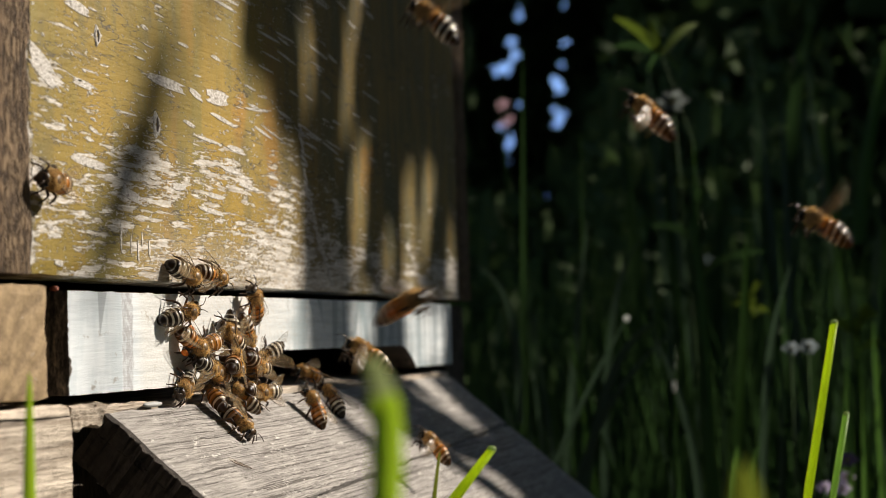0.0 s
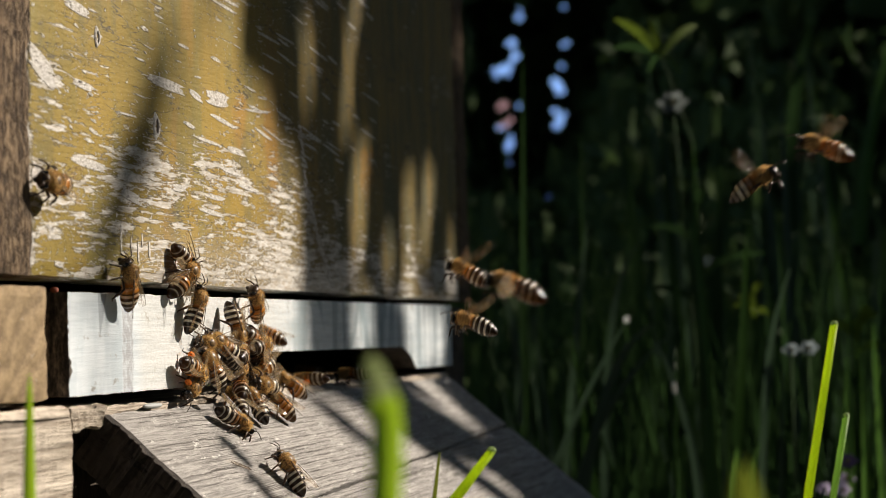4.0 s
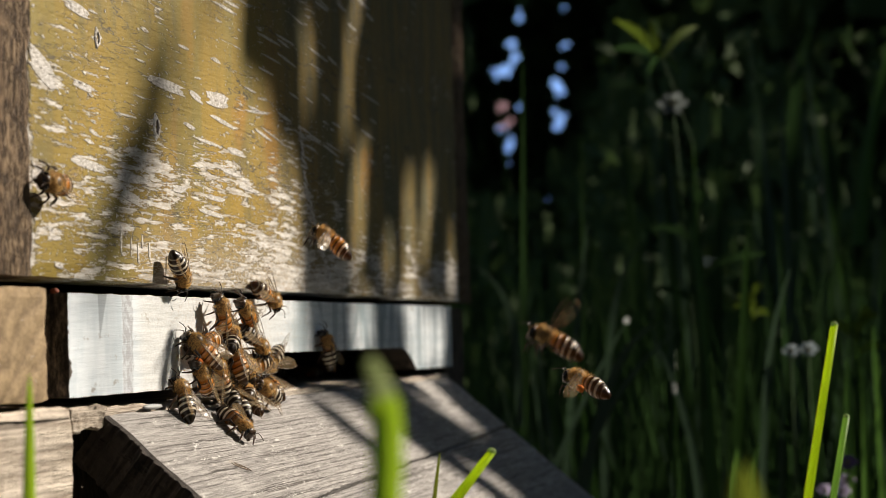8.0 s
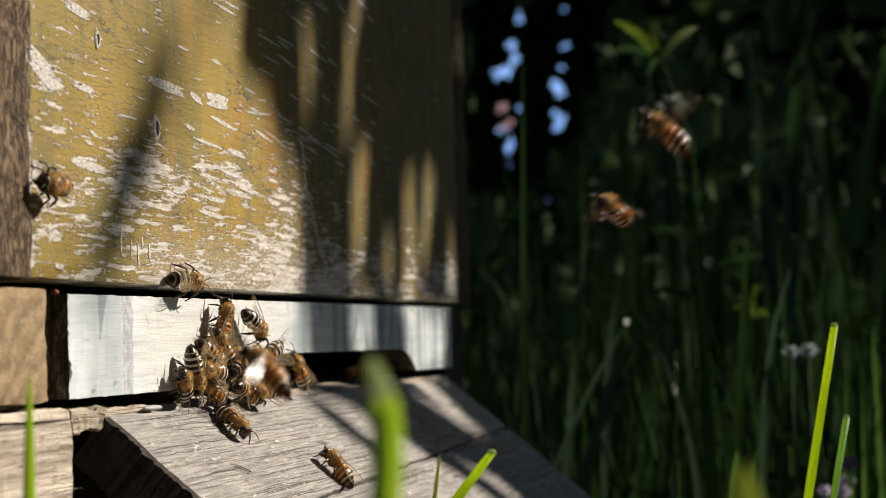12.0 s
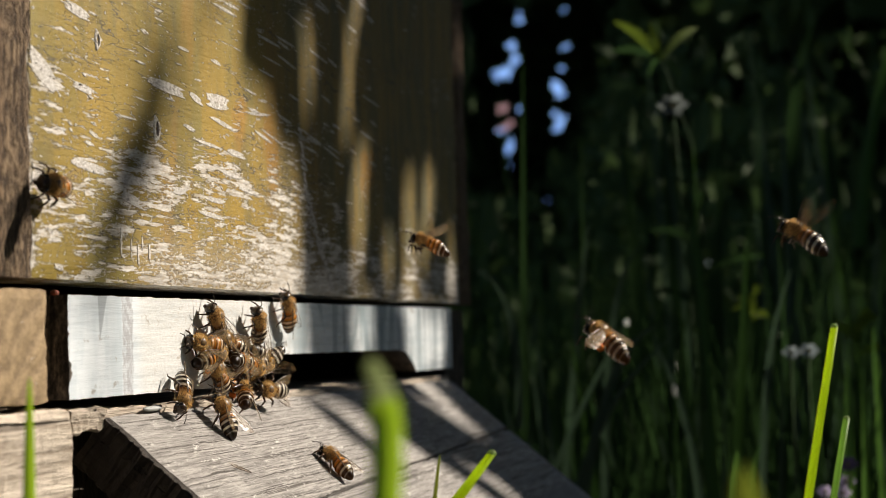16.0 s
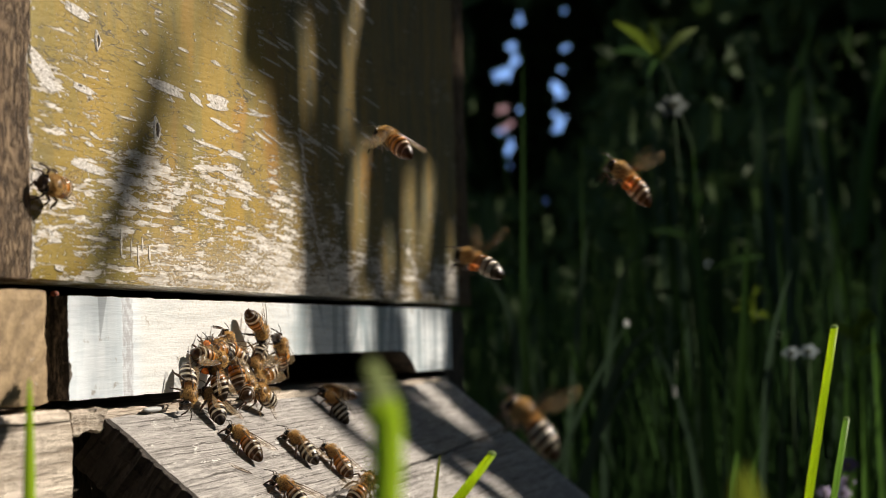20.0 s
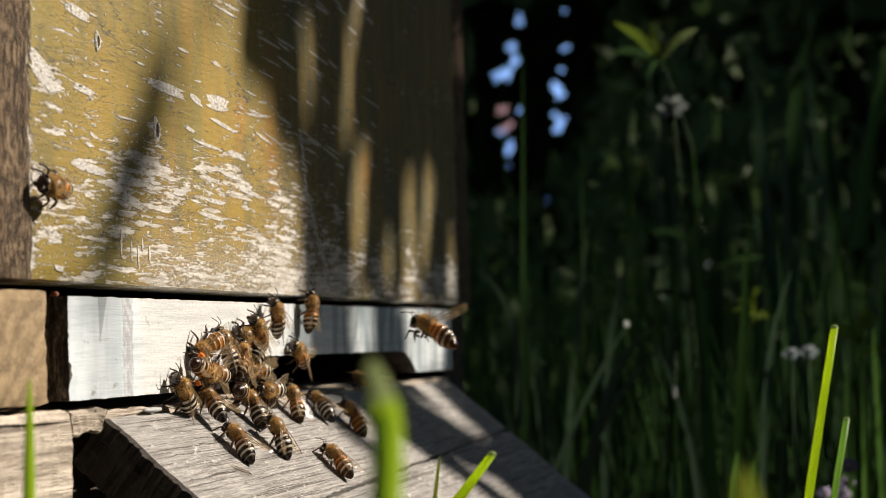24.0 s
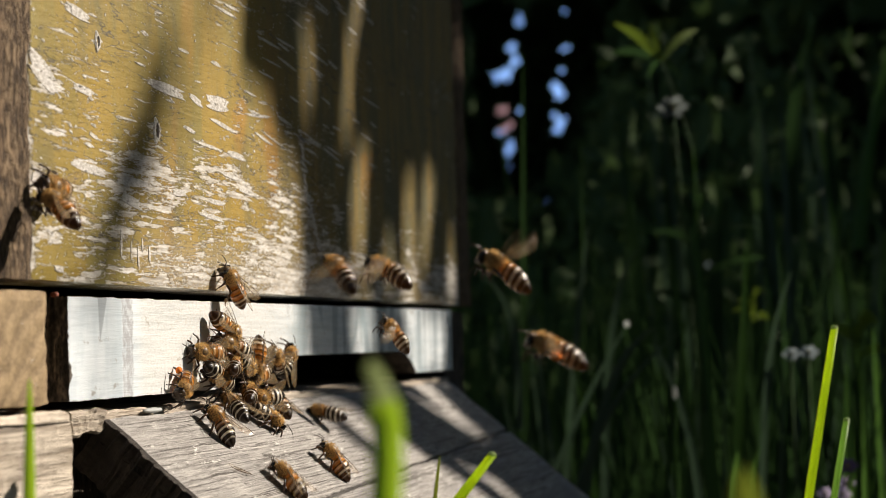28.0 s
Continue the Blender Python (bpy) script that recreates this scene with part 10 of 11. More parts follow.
    walk(fliers[12][0], keyed(((0,300.0,-620.0,-20.0,0,-11,127),(2.55,300.0,-620.0,-20.0,0,-11,127),(3,48.7,-154.5,109.8,6,-36,79),(3.2,46.6,-142.0,89.5,5,-35,79),(3.3,45.1,-133.4,75.7,5,-32,80),(3.4,44.1,-126.5,61.9,4,-29,81),(3.5,42.6,-117.1,46.5,3,-30,81),(3.8,39.8,-102.1,26.1,-1,-20,82),(4.1,162.9,-62.0,8.0,-4,-16,82),(4.4,275.1,-0.5,-0.3,-6,-23,82),(4.75,205.0,-3.0,-3.5,2,11,84),(5,225.0,18.0,-2.8,0,0,90),(5.25,225.0,81.0,-2.8,0,0,90),(8.78,225.0,81.0,-2.8,0,0,90),(8.98,225.0,18.0,-2.8,0,0,90),(9.15,205.0,-3.0,-3.5,2,11,84),(9.28,203.7,-1.0,6.2,3,-29,74),(9.4,202.4,0.9,15.9,22,-67,48),(9.43,187.8,-7.5,19.2,35,-44,-9),(9.47,173.1,-15.9,22.5,21,-23,-47),(9.5,158.5,-24.4,25.8,-3,-13,-85),(9.7,25.5,-95.3,54.9,-2,-17,-86),(9.8,28.1,-113.7,91.8,-2,-20,-86),(9.9,31.1,-130.3,114.6,1,-20,-124),(10.1,165.6,-375.1,47.3,3,-15,-179),(10.3,300.0,-620.0,-20.0,0,-11,127),(12.95,300.0,-620.0,-20.0,0,-11,127),(13.4,43.4,-173.3,107.6,0,-28,81),(13.8,32.7,-119.3,62.0,-7,-38,79),(14.2,21.9,-72.7,39.5,-8,-31,80),(14.4,29.6,-41.7,33.7,-6,-24,82),(14.5,47.1,-26.6,31.1,-5,-20,82),(14.6,63.3,-16.9,25.3,-4,-17,82),(14.7,78.5,-8.7,21.1,-3,-17,82),(14.8,106.8,-1.3,16.6,-2,-16,82),(15.15,205.0,-3.0,-3.5,2,11,84),(15.4,225.0,18.0,-2.8,0,0,90),(15.65,225.0,81.0,-2.8,0,0,90),(16.78,225.0,81.0,-2.8,0,0,90),(16.98,225.0,18.0,-2.8,0,0,90),(17.15,205.0,-3.0,-3.5,2,11,84),(17.27,194.1,-1.6,9.2,-11,-24,71),(17.4,183.3,-0.1,21.9,-20,-61,62),(17.45,164.1,-11.0,25.6,15,-42,-29),(17.5,144.8,-21.8,29.3,2,-16,-86),(17.6,106.2,-48.4,45.8,1,-19,-86),(17.7,32.3,-80.1,50.7,1,-23,-86),(17.8,33.9,-91.1,71.1,0,-27,-87),(17.9,35.2,-100.2,87.4,0,-31,-88),(18,36.4,-110.1,112.0,6,-28,-127),(18.2,168.2,-365.1,46.0,8,-18,179),(18.4,300.0,-620.0,-20.0,0,-11,127),(18.65,300.0,-620.0,-20.0,0,-11,127),(19.1,-37.1,-217.6,78.0,-3,-10,83),(19.3,-40.9,-198.2,59.9,-5,-11,83),(19.4,-40.6,-197.4,50.8,-5,-11,83),(19.5,-41.0,-193.0,38.0,-6,-14,82),(19.6,-44.9,-184.8,29.3,-3,-33,84),(19.7,-53.3,-168.8,19.2,-3,-35,84),(19.8,-60.5,-158.7,12.6,0,-47,86),(19.9,-68.8,-143.4,1.0,0,-47,86),(20,-75.5,-134.5,-6.9,0,-47,86),(20.1,-72.6,-124.1,-16.4,0,-47,86),(20.2,-70.0,-114.2,-20.4,0,-47,86),(20.3,-65.3,-110.2,-35.5,0,-40,83),(20.7,300.0,-620.0,-20.0,0,-11,127),(21.35,300.0,-620.0,-20.0,0,-11,127),(21.8,59.2,-221.8,41.8,7,-42,77),(22.1,47.6,-176.0,36.9,6,-32,80),(22.4,36.2,-130.3,29.0,4,-20,82),(22.7,156.5,-63.8,16.9,1,-16,82),(23,214.8,-0.6,6.6,-2,-24,82),(23.35,205.0,-3.0,-3.5,2,11,84),(23.6,225.0,18.0,-2.8,0,0,90),(23.85,225.0,81.0,-2.8,0,0,90),(24.68,225.0,81.0,-2.8,0,0,90),(24.88,225.0,18.0,-2.8,0,0,90),(25.05,205.0,-3.0,-3.5,2,11,84),(25.13,212.7,-3.3,-1.4,-21,2,28),(25.22,220.4,-3.6,0.6,-26,-23,-25),(25.3,228.1,-3.9,2.7,-5,-40,-90),(25.4,267.7,-35.0,3.0,-5,-38,-89),(25.5,29.1,-144.0,17.8,-5,-35,-88),(25.6,39.4,-187.8,33.8,-4,-32,-88),(25.7,49.1,-228.1,46.5,3,-27,-126),(25.9,174.5,-424.1,13.2,6,-18,179),(26.1,300.0,-620.0,-20.0,0,-11,127),(26.35,300.0,-620.0,-20.0,0,-11,127),(26.8,-31.6,-222.8,67.1,0,-34,89),(27,-68.3,-195.6,59.8,0,-34,89),(27.1,-59.8,-168.2,58.6,0,-34,89),(27.2,-48.4,-153.6,57.9,0,-34,89),(27.3,-37.0,-135.6,41.5,0,-34,85),(27.4,-23.5,-125.4,26.5,-1,-32,85),(27.5,123.9,-71.0,2.5,-4,-27,81),(27.6,156.5,-48.6,-10.5,-5,-23,82),(27.7,116.9,-41.8,-28.8,-6,-24,82),(27.8,132.3,-24.6,-27.4,-7,-28,81),(28,173.8,-12.3,-13.8,-2,-6,82))))
    walk(fliers[13][0], keyed(((0,300.0,-620.0,-20.0,0,-11,127),(2.65,300.0,-620.0,-20.0,0,-11,127),(3.1,10.0,-225.1,26.7,-9,-42,77),(3.3,3.1,-200.2,30.3,-5,-35,79),(3.4,-0.5,-187.7,32.7,-3,-30,81),(3.5,-4.3,-172.9,31.4,-2,-25,82),(3.8,-13.2,-138.7,28.5,2,-17,82),(4.1,-20.6,-107.2,16.3,4,-20,82),(4.4,107.1,-34.7,9.6,6,-33,80),(4.6,140.0,0.1,10.5,7,-42,77),(4.95,230.0,-3.0,-3.5,2,11,84),(5.2,250.0,18.0,-2.8,0,0,90),(5.45,250.0,45.0,-2.8,0,0,85),(6.78,250.0,45.0,-2.8,0,0,85),(6.98,250.0,18.0,-2.8,0,0,90),(7.15,230.0,-3.0,-3.5,2,11,84),(7.4,120.9,-0.1,33.2,-11,-46,75),(7.43,115.6,-5.2,38.2,-1,-47,17),(7.47,110.3,-10.2,43.3,5,-41,-38),(7.5,105.0,-15.3,48.3,2,-35,-88),(7.6,96.7,-37.5,69.5,2,-38,-89),(7.7,47.8,-67.5,84.1,2,-40,-89),(7.8,51.5,-89.0,116.4,10,-34,-130),(8,175.7,-354.5,48.2,11,-20,177),(8.2,300.0,-620.0,-20.0,0,-11,127),(13.35,300.0,-620.0,-20.0,0,-11,127),(13.8,7.3,-220.9,32.1,5,-22,82),(14.1,-2.3,-179.4,12.0,5,-13,83),(14.3,-8.1,-153.1,-3.1,3,-14,82),(14.5,-13.6,-128.3,-12.9,1,-19,82),(14.6,-17.8,-109.2,-21.8,0,-23,82),(14.7,-19.0,-103.0,-23.6,-1,-32,80),(14.8,-19.6,-100.6,-23.0,-2,-29,81),(14.9,-19.0,-99.5,-38.4,-4,-29,81),(15.3,300.0,-620.0,-20.0,0,-11,127),(15.45,300.0,-620.0,-20.0,0,-11,127),(15.9,31.9,-90.6,118.2,4,-28,81),(16.1,30.8,-82.0,96.5,2,-19,82),(16.2,30.7,-78.7,82.0,1,-15,82),(16.3,60.1,-68.3,75.1,0,-11,83),(16.5,137.4,-28.9,45.9,-2,-9,83),(16.6,154.0,-13.4,32.0,-3,-11,83),(16.7,161.8,-1.2,20.8,-4,-14,82),(17.05,230.0,-3.0,-3.5,2,11,84),(17.3,250.0,18.0,-2.8,0,0,90),(17.55,250.0,45.0,-2.8,0,0,85),(17.68,250.0,45.0,-2.8,0,0,85),(17.88,250.0,18.0,-2.8,0,0,90),(18.05,230.0,-3.0,-3.5,2,11,84),(18.3,134.5,-0.5,30.1,6,-30,81),(18.5,76.0,-29.2,43.4,6,-37,79),(18.6,26.4,-49.5,47.6,4,-46,81),(18.7,6.5,-47.5,57.3,3,-46,81),(18.8,1.1,-47.5,57.0,0,-50,86),(18.83,9.2,-49.8,51.2,0,-50,86),(18.87,15.6,-52.6,45.4,0,-50,86),(18.9,23.7,-54.8,39.7,0,-50,86),(18.93,34.4,-52.7,38.1,0,-50,86),(18.97,43.5,-51.0,36.4,0,-50,86),(19,54.4,-48.9,34.8,0,-50,86),(19.1,115.8,-31.4,25.9,0,-50,86),(19.2,153.3,-13.4,20.3,0,-50,86),(19.55,230.0,-3.0,-3.5,2,11,84),(19.8,250.0,18.0,-2.8,0,0,90),(20.05,250.0,45.0,-2.8,0,0,85),(28,250.0,45.0,-2.8,0,0,85))))
    walk(fliers[14][0], keyed(((0,300.0,-620.0,-20.0,0,-11,127),(3.45,300.0,-620.0,-20.0,0,-11,127),(3.9,66.7,-215.1,59.2,-2,-19,82),(4.2,57.7,-176.6,48.2,-5,-17,82),(4.5,49.2,-140.7,40.3,-7,-24,82),(4.8,42.6,-110.2,26.3,-7,-35,79),(5.1,37.1,-85.9,15.2,-3,-43,77),(5.4,141.2,-27.5,9.8,2,-40,78),(5.6,175.2,-0.2,8.5,4,-34,80),(5.95,255.0,-3.0,-3.5,2,11,84),(6.2,275.0,18.0,-2.8,0,0,90),(6.45,275.0,57.0,-2.8,0,0,95),(6.68,275.0,57.0,-2.8,0,0,95),(6.88,275.0,18.0,-2.8,0,0,90),(7.05,255.0,-3.0,-3.5,2,11,84),(7.3,109.9,0.0,25.7,-5,-48,74),(7.4,82.2,-12.9,40.4,9,-47,21),(7.45,70.3,-23.5,42.4,15,-29,-36),(7.5,58.3,-34.2,44.3,2,-15,-85),(7.6,23.7,-87.1,54.9,2,-14,-85),(7.7,29.5,-113.0,69.0,2,-13,-85),(7.8,39.5,-157.1,91.5,2,-14,-85),(7.9,46.0,-187.4,112.6,3,-14,-123),(8.1,173.0,-403.7,46.3,2,-12,-178),(8.3,300.0,-620.0,-20.0,0,-11,127),(10.15,300.0,-620.0,-20.0,0,-11,127),(10.6,0.5,-213.1,101.3,3,-34,84),(10.7,-3.2,-204.7,82.5,3,-36,84),(10.8,-8.3,-190.0,58.6,0,-41,88),(10.9,-13.4,-177.2,44.2,0,-41,88),(11,-19.7,-158.2,25.7,0,-41,88),(11.1,-20.1,-144.3,14.9,0,-41,88),(11.2,-22.3,-122.0,-0.4,0,-41,88),(11.3,169.4,-61.3,-19.9,1,-36,84),(11.5,146.1,-29.5,-31.6,0,-25,81),(11.85,255.0,-3.0,-3.5,2,11,84),(12.1,275.0,18.0,-2.8,0,0,90),(12.35,275.0,57.0,-2.8,0,0,95),(13.78,275.0,57.0,-2.8,0,0,95),(13.98,275.0,18.0,-2.8,0,0,90),(14.15,255.0,-3.0,-3.5,2,11,84),(14.4,274.6,-0.1,0.8,6,-29,81),(14.5,296.0,-1.2,3.1,5,-21,82),(14.9,274.7,-9.8,15.4,0,-31,73),(15,274.9,-11.9,15.9,0,-31,73),(15.1,301.0,-9.4,17.6,0,-31,73),(15.4,323.6,-2.6,26.3,-2,-39,74),(15.7,291.7,-15.9,42.1,-5,-34,83),(15.9,229.7,-35.1,47.0,0,-24,90),(16,194.2,-44.9,44.5,0,-24,90),(16.1,246.2,-35.2,46.6,0,-24,90),(16.3,394.4,-16.3,40.7,-2,-22,86),(16.5,447.1,-0.9,46.4,-3,-22,82),(16.6,408.9,-10.7,62.1,-1,-27,85),(16.7,334.7,-35.2,67.0,0,-25,86),(16.8,261.5,-58.8,53.9,0,-28,90),(16.9,184.4,-68.2,46.8,0,-28,90),(17,61.1,-85.3,29.0,0,-28,90),(17.1,88.7,-66.5,28.6,0,-28,90),(17.2,114.3,-48.1,33.1,0,-28,90),(17.3,178.3,-29.6,32.7,3,-34,84),(17.4,206.3,-11.2,23.6,3,-35,84),(17.5,217.0,-1.9,24.8,8,-46,75),(17.6,165.1,-8.2,27.4,3,-33,84),(17.7,109.1,-20.3,25.0,2,-32,84),(17.8,59.5,-32.4,26.4,0,-19,91),(17.9,28.9,-44.5,30.7,0,-19,91),(18,-3.2,-56.4,34.6,0,-19,91),(18.1,24.7,-44.3,33.2,0,-19,91),(18.3,70.1,-19.6,27.3,0,-19,86),(18.4,92.6,-7.2,24.5,0,-18,86),(18.75,255.0,-3.0,-3.5,2,11,84),(19,275.0,18.0,-2.8,0,0,90),(19.25,275.0,57.0,-2.8,0,0,95),(19.98,275.0,57.0,-2.8,0,0,95),(20.18,275.0,18.0,-2.8,0,0,90),(20.35,255.0,-3.0,-3.5,2,11,84),(20.6,291.4,-2.5,8.1,2,-25,86),(20.8,255.9,-12.6,12.8,0,-24,90),(20.9,231.9,-17.5,20.9,0,-24,90),(21,197.2,-22.1,30.2,0,-24,90),(21.1,207.2,-17.4,31.6,0,-24,90),(21.2,230.3,-12.4,25.9,0,-24,90),(21.3,237.2,-7.4,20.1,1,-33,84),(21.4,235.3,-2.5,14.4,0,-33,84),(21.5,229.4,0.2,9.5,0,-40,78),(21.85,255.0,-3.0,-3.5,2,11,84),(22.1,275.0,18.0,-2.8,0,0,90),(22.35,275.0,57.0,-2.8,0,0,95),(25.78,275.0,57.0,-2.8,0,0,95),(25.98,275.0,18.0,-2.8,0,0,90),(26.15,255.0,-3.0,-3.5,2,11,84),(26.23,170.4,-24.7,-3.1,-8,6,27),(26.32,85.7,-46.4,-2.7,-10,-7,-28),(26.4,1.1,-68.1,-2.3,0,-14,-85),(26.5,3.9,-79.3,-1.4,0,-17,-86),(26.6,10.7,-106.6,1.3,1,-20,-86),(26.7,22.3,-157.9,27.1,1,-24,-86),(26.8,32.7,-204.3,50.9,2,-28,-87),(26.9,40.1,-237.1,68.3,7,-26,-126),(27.1,170.1,-428.6,24.1,7,-17,180),(27.3,300.0,-620.0,-20.0,0,-11,127),(28,300.0,-620.0,-20.0,0,-11,127))))
    walk(fliers[15][0], keyed(((0,300.0,-620.0,-20.0,0,-11,127),(4.25,300.0,-620.0,-20.0,0,-11,127),(4.7,66.2,-212.3,59.3,-6,-18,82),(5,55.5,-163.5,30.7,-4,-31,81),(5.3,45.3,-118.0,8.2,0,-41,78),(5.5,40.3,-98.4,10.1,4,-46,75),(5.6,28.4,-91.3,18.3,2,-43,82),(5.7,7.8,-87.5,21.9,3,-40,83),(5.8,13.0,-74.7,20.1,0,-41,88),(5.9,45.5,-64.2,13.3,0,-41,88),(6,48.9,-49.7,7.9,0,-41,88),(6.2,156.1,-13.7,6.2,0,-41,88),(6.55,130.0,-3.0,-3.5,2,11,84),(6.8,150.0,18.0,-2.8,0,0,90),(7.05,150.0,69.0,-2.8,0,0,89),(7.18,150.0,69.0,-2.8,0,0,89),(7.38,150.0,18.0,-2.8,0,0,90),(7.55,130.0,-3.0,-3.5,2,11,84),(7.63,141.1,-3.0,3.6,-3,-16,59),(7.72,152.2,-3.0,10.8,-4,-24,31),(7.8,163.3,-2.9,17.9,0,-36,89),(7.85,153.3,-10.9,24.0,0,-36,89),(7.9,143.3,-18.8,30.1,0,-36,89),(8,94.8,-39.5,40.7,0,-36,89),(8.05,62.1,-55.3,44.7,0,-36,89),(8.1,29.5,-70.9,48.7,0,-36,89),(8.15,31.6,-74.3,58.7,0,-36,89),(8.2,33.7,-77.6,68.7,0,-36,89),(8.3,32.7,-81.9,83.6,-3,-45,80),(8.4,33.6,-89.2,113.0,-3,-49,76),(8.6,166.8,-354.7,46.5,-10,-36,99),(8.8,300.0,-620.0,-20.0,0,-11,127),(9.85,300.0,-620.0,-20.0,5,-15,161),(10.08,124.1,-303.2,-3.7,6,-26,-146),(10.3,-51.7,13.6,12.6,-3,-32,-88),(10.5,-45.1,-16.1,32.2,-3,-24,-86),(10.6,-38.0,-47.7,47.3,-2,-21,-153),(10.7,-33.4,-69.3,59.2,-3,-20,-153),(10.8,-26.9,-98.1,70.4,0,-21,139),(10.9,-23.0,-114.1,69.3,0,-21,139),(11,-17.7,-133.5,58.6,0,-21,139),(11.03,-17.7,-133.5,58.6,0,-21,139),(11.07,-16.6,-134.5,57.3,0,-21,139),(11.1,-16.0,-134.9,56.7,0,-21,139),(11.2,-18.3,-124.9,57.6,0,-21,139),(11.3,-21.7,-111.1,60.6,-1,-30,110),(11.4,-26.8,-90.7,61.1,-1,-27,110),(11.5,-29.3,-80.3,57.4,0,-26,81),(11.7,-69.2,-87.0,48.1,-1,-29,85),(11.8,-71.4,-86.4,33.5,0,-43,88),(11.9,-55.7,-77.5,21.7,0,-43,88),(12,-48.4,-69.3,4.7,0,-43,88),(12.1,5.5,-46.9,-5.8,0,-43,88),(12.2,40.0,-28.7,-10.7,0,-43,88),(12.55,130.0,-3.0,-3.5,2,11,84),(12.8,150.0,18.0,-2.8,0,0,90),(13.05,150.0,69.0,-2.8,0,0,89),(13.28,150.0,69.0,-2.8,0,0,89),(13.48,150.0,18.0,-2.8,0,0,90),(13.65,130.0,-3.0,-3.5,2,11,84),(13.9,99.3,0.0,18.8,0,-45,76),(14.2,-9.7,-28.6,51.8,-9,-53,71),(14.4,-10.4,-29.6,73.3,8,-48,21),(14.45,-10.8,-32.6,75.5,14,-30,-37),(14.5,-11.3,-35.5,77.7,2,-15,-85),(14.6,-8.1,-49.7,85.3,2,-18,-86),(14.7,-6.8,-56.2,90.9,3,-21,-86),(14.8,-4.9,-67.6,109.4,6,-20,-124),(15,147.5,-343.8,44.7,5,-14,-179),(15.2,300.0,-620.0,-20.0,0,-11,127),(17.45,300.0,-620.0,-20.0,0,-11,127),(17.9,58.0,-223.6,79.9,-3,-36,79),(18,58.0,-224.3,78.7,-3,-36,79),(18.1,51.3,-197.3,72.1,0,-27,81),(18.2,47.0,-178.6,60.7,1,-23,82),(18.3,45.3,-171.4,59.2,2,-27,81),(18.5,40.3,-154.6,69.8,4,-25,81),(18.6,37.4,-144.5,77.7,2,-32,78),(18.7,32.6,-126.5,85.1,2,-31,79),(18.8,31.5,-121.3,85.1,0,-39,76),(18.9,28.5,-107.8,83.6,0,-39,76),(19,27.1,-101.1,84.3,0,-39,76),(19.1,23.7,-89.1,89.8,0,-39,76),(19.2,22.2,-84.6,93.1,0,-39,76),(19.3,21.6,-82.9,91.5,2,-37,77),(19.4,23.0,-84.9,84.7,3,-48,73),(19.5,27.2,-93.0,75.3,14,-71,15),(19.6,27.2,-98.2,69.4,2,-39,63),(19.7,28.1,-100.5,64.4,0,-35,65),(19.8,27.6,-96.8,62.2,0,-27,55),(19.9,25.1,-85.3,62.6,0,-27,55),(20,24.2,-80.7,62.1,0,-27,55),(20.1,23.6,-79.9,60.1,0,-27,55),(20.2,24.2,-83.0,54.4,0,-27,55),(20.3,24.6,-84.2,45.3,-4,-24,69),(20.4,23.9,-81.9,40.5,-4,-23,69),(20.5,22.8,-76.6,32.8,-6,-16,82),(20.6,22.2,-72.7,30.1,-4,-28,75),(20.7,22.0,-70.4,28.5,-3,-28,75),(20.8,21.6,-67.6,25.8,0,-38,68),(20.9,20.0,-58.7,20.2,0,-38,68),(21,37.8,-48.1,20.5,0,-38,68),(21.1,64.4,-31.9,27.3,0,-38,68),(21.2,91.4,-20.5,31.1,0,-38,68),(21.3,101.9,-8.7,31.7,1,-38,73),(21.4,117.9,0.1,29.5,1,-39,73),(21.75,130.0,-3.0,-3.5,2,11,84),(22,150.0,18.0,-2.8,0,0,90),(22.25,150.0,69.0,-2.8,0,0,89),(28,150.0,69.0,-2.8,0,0,89))))
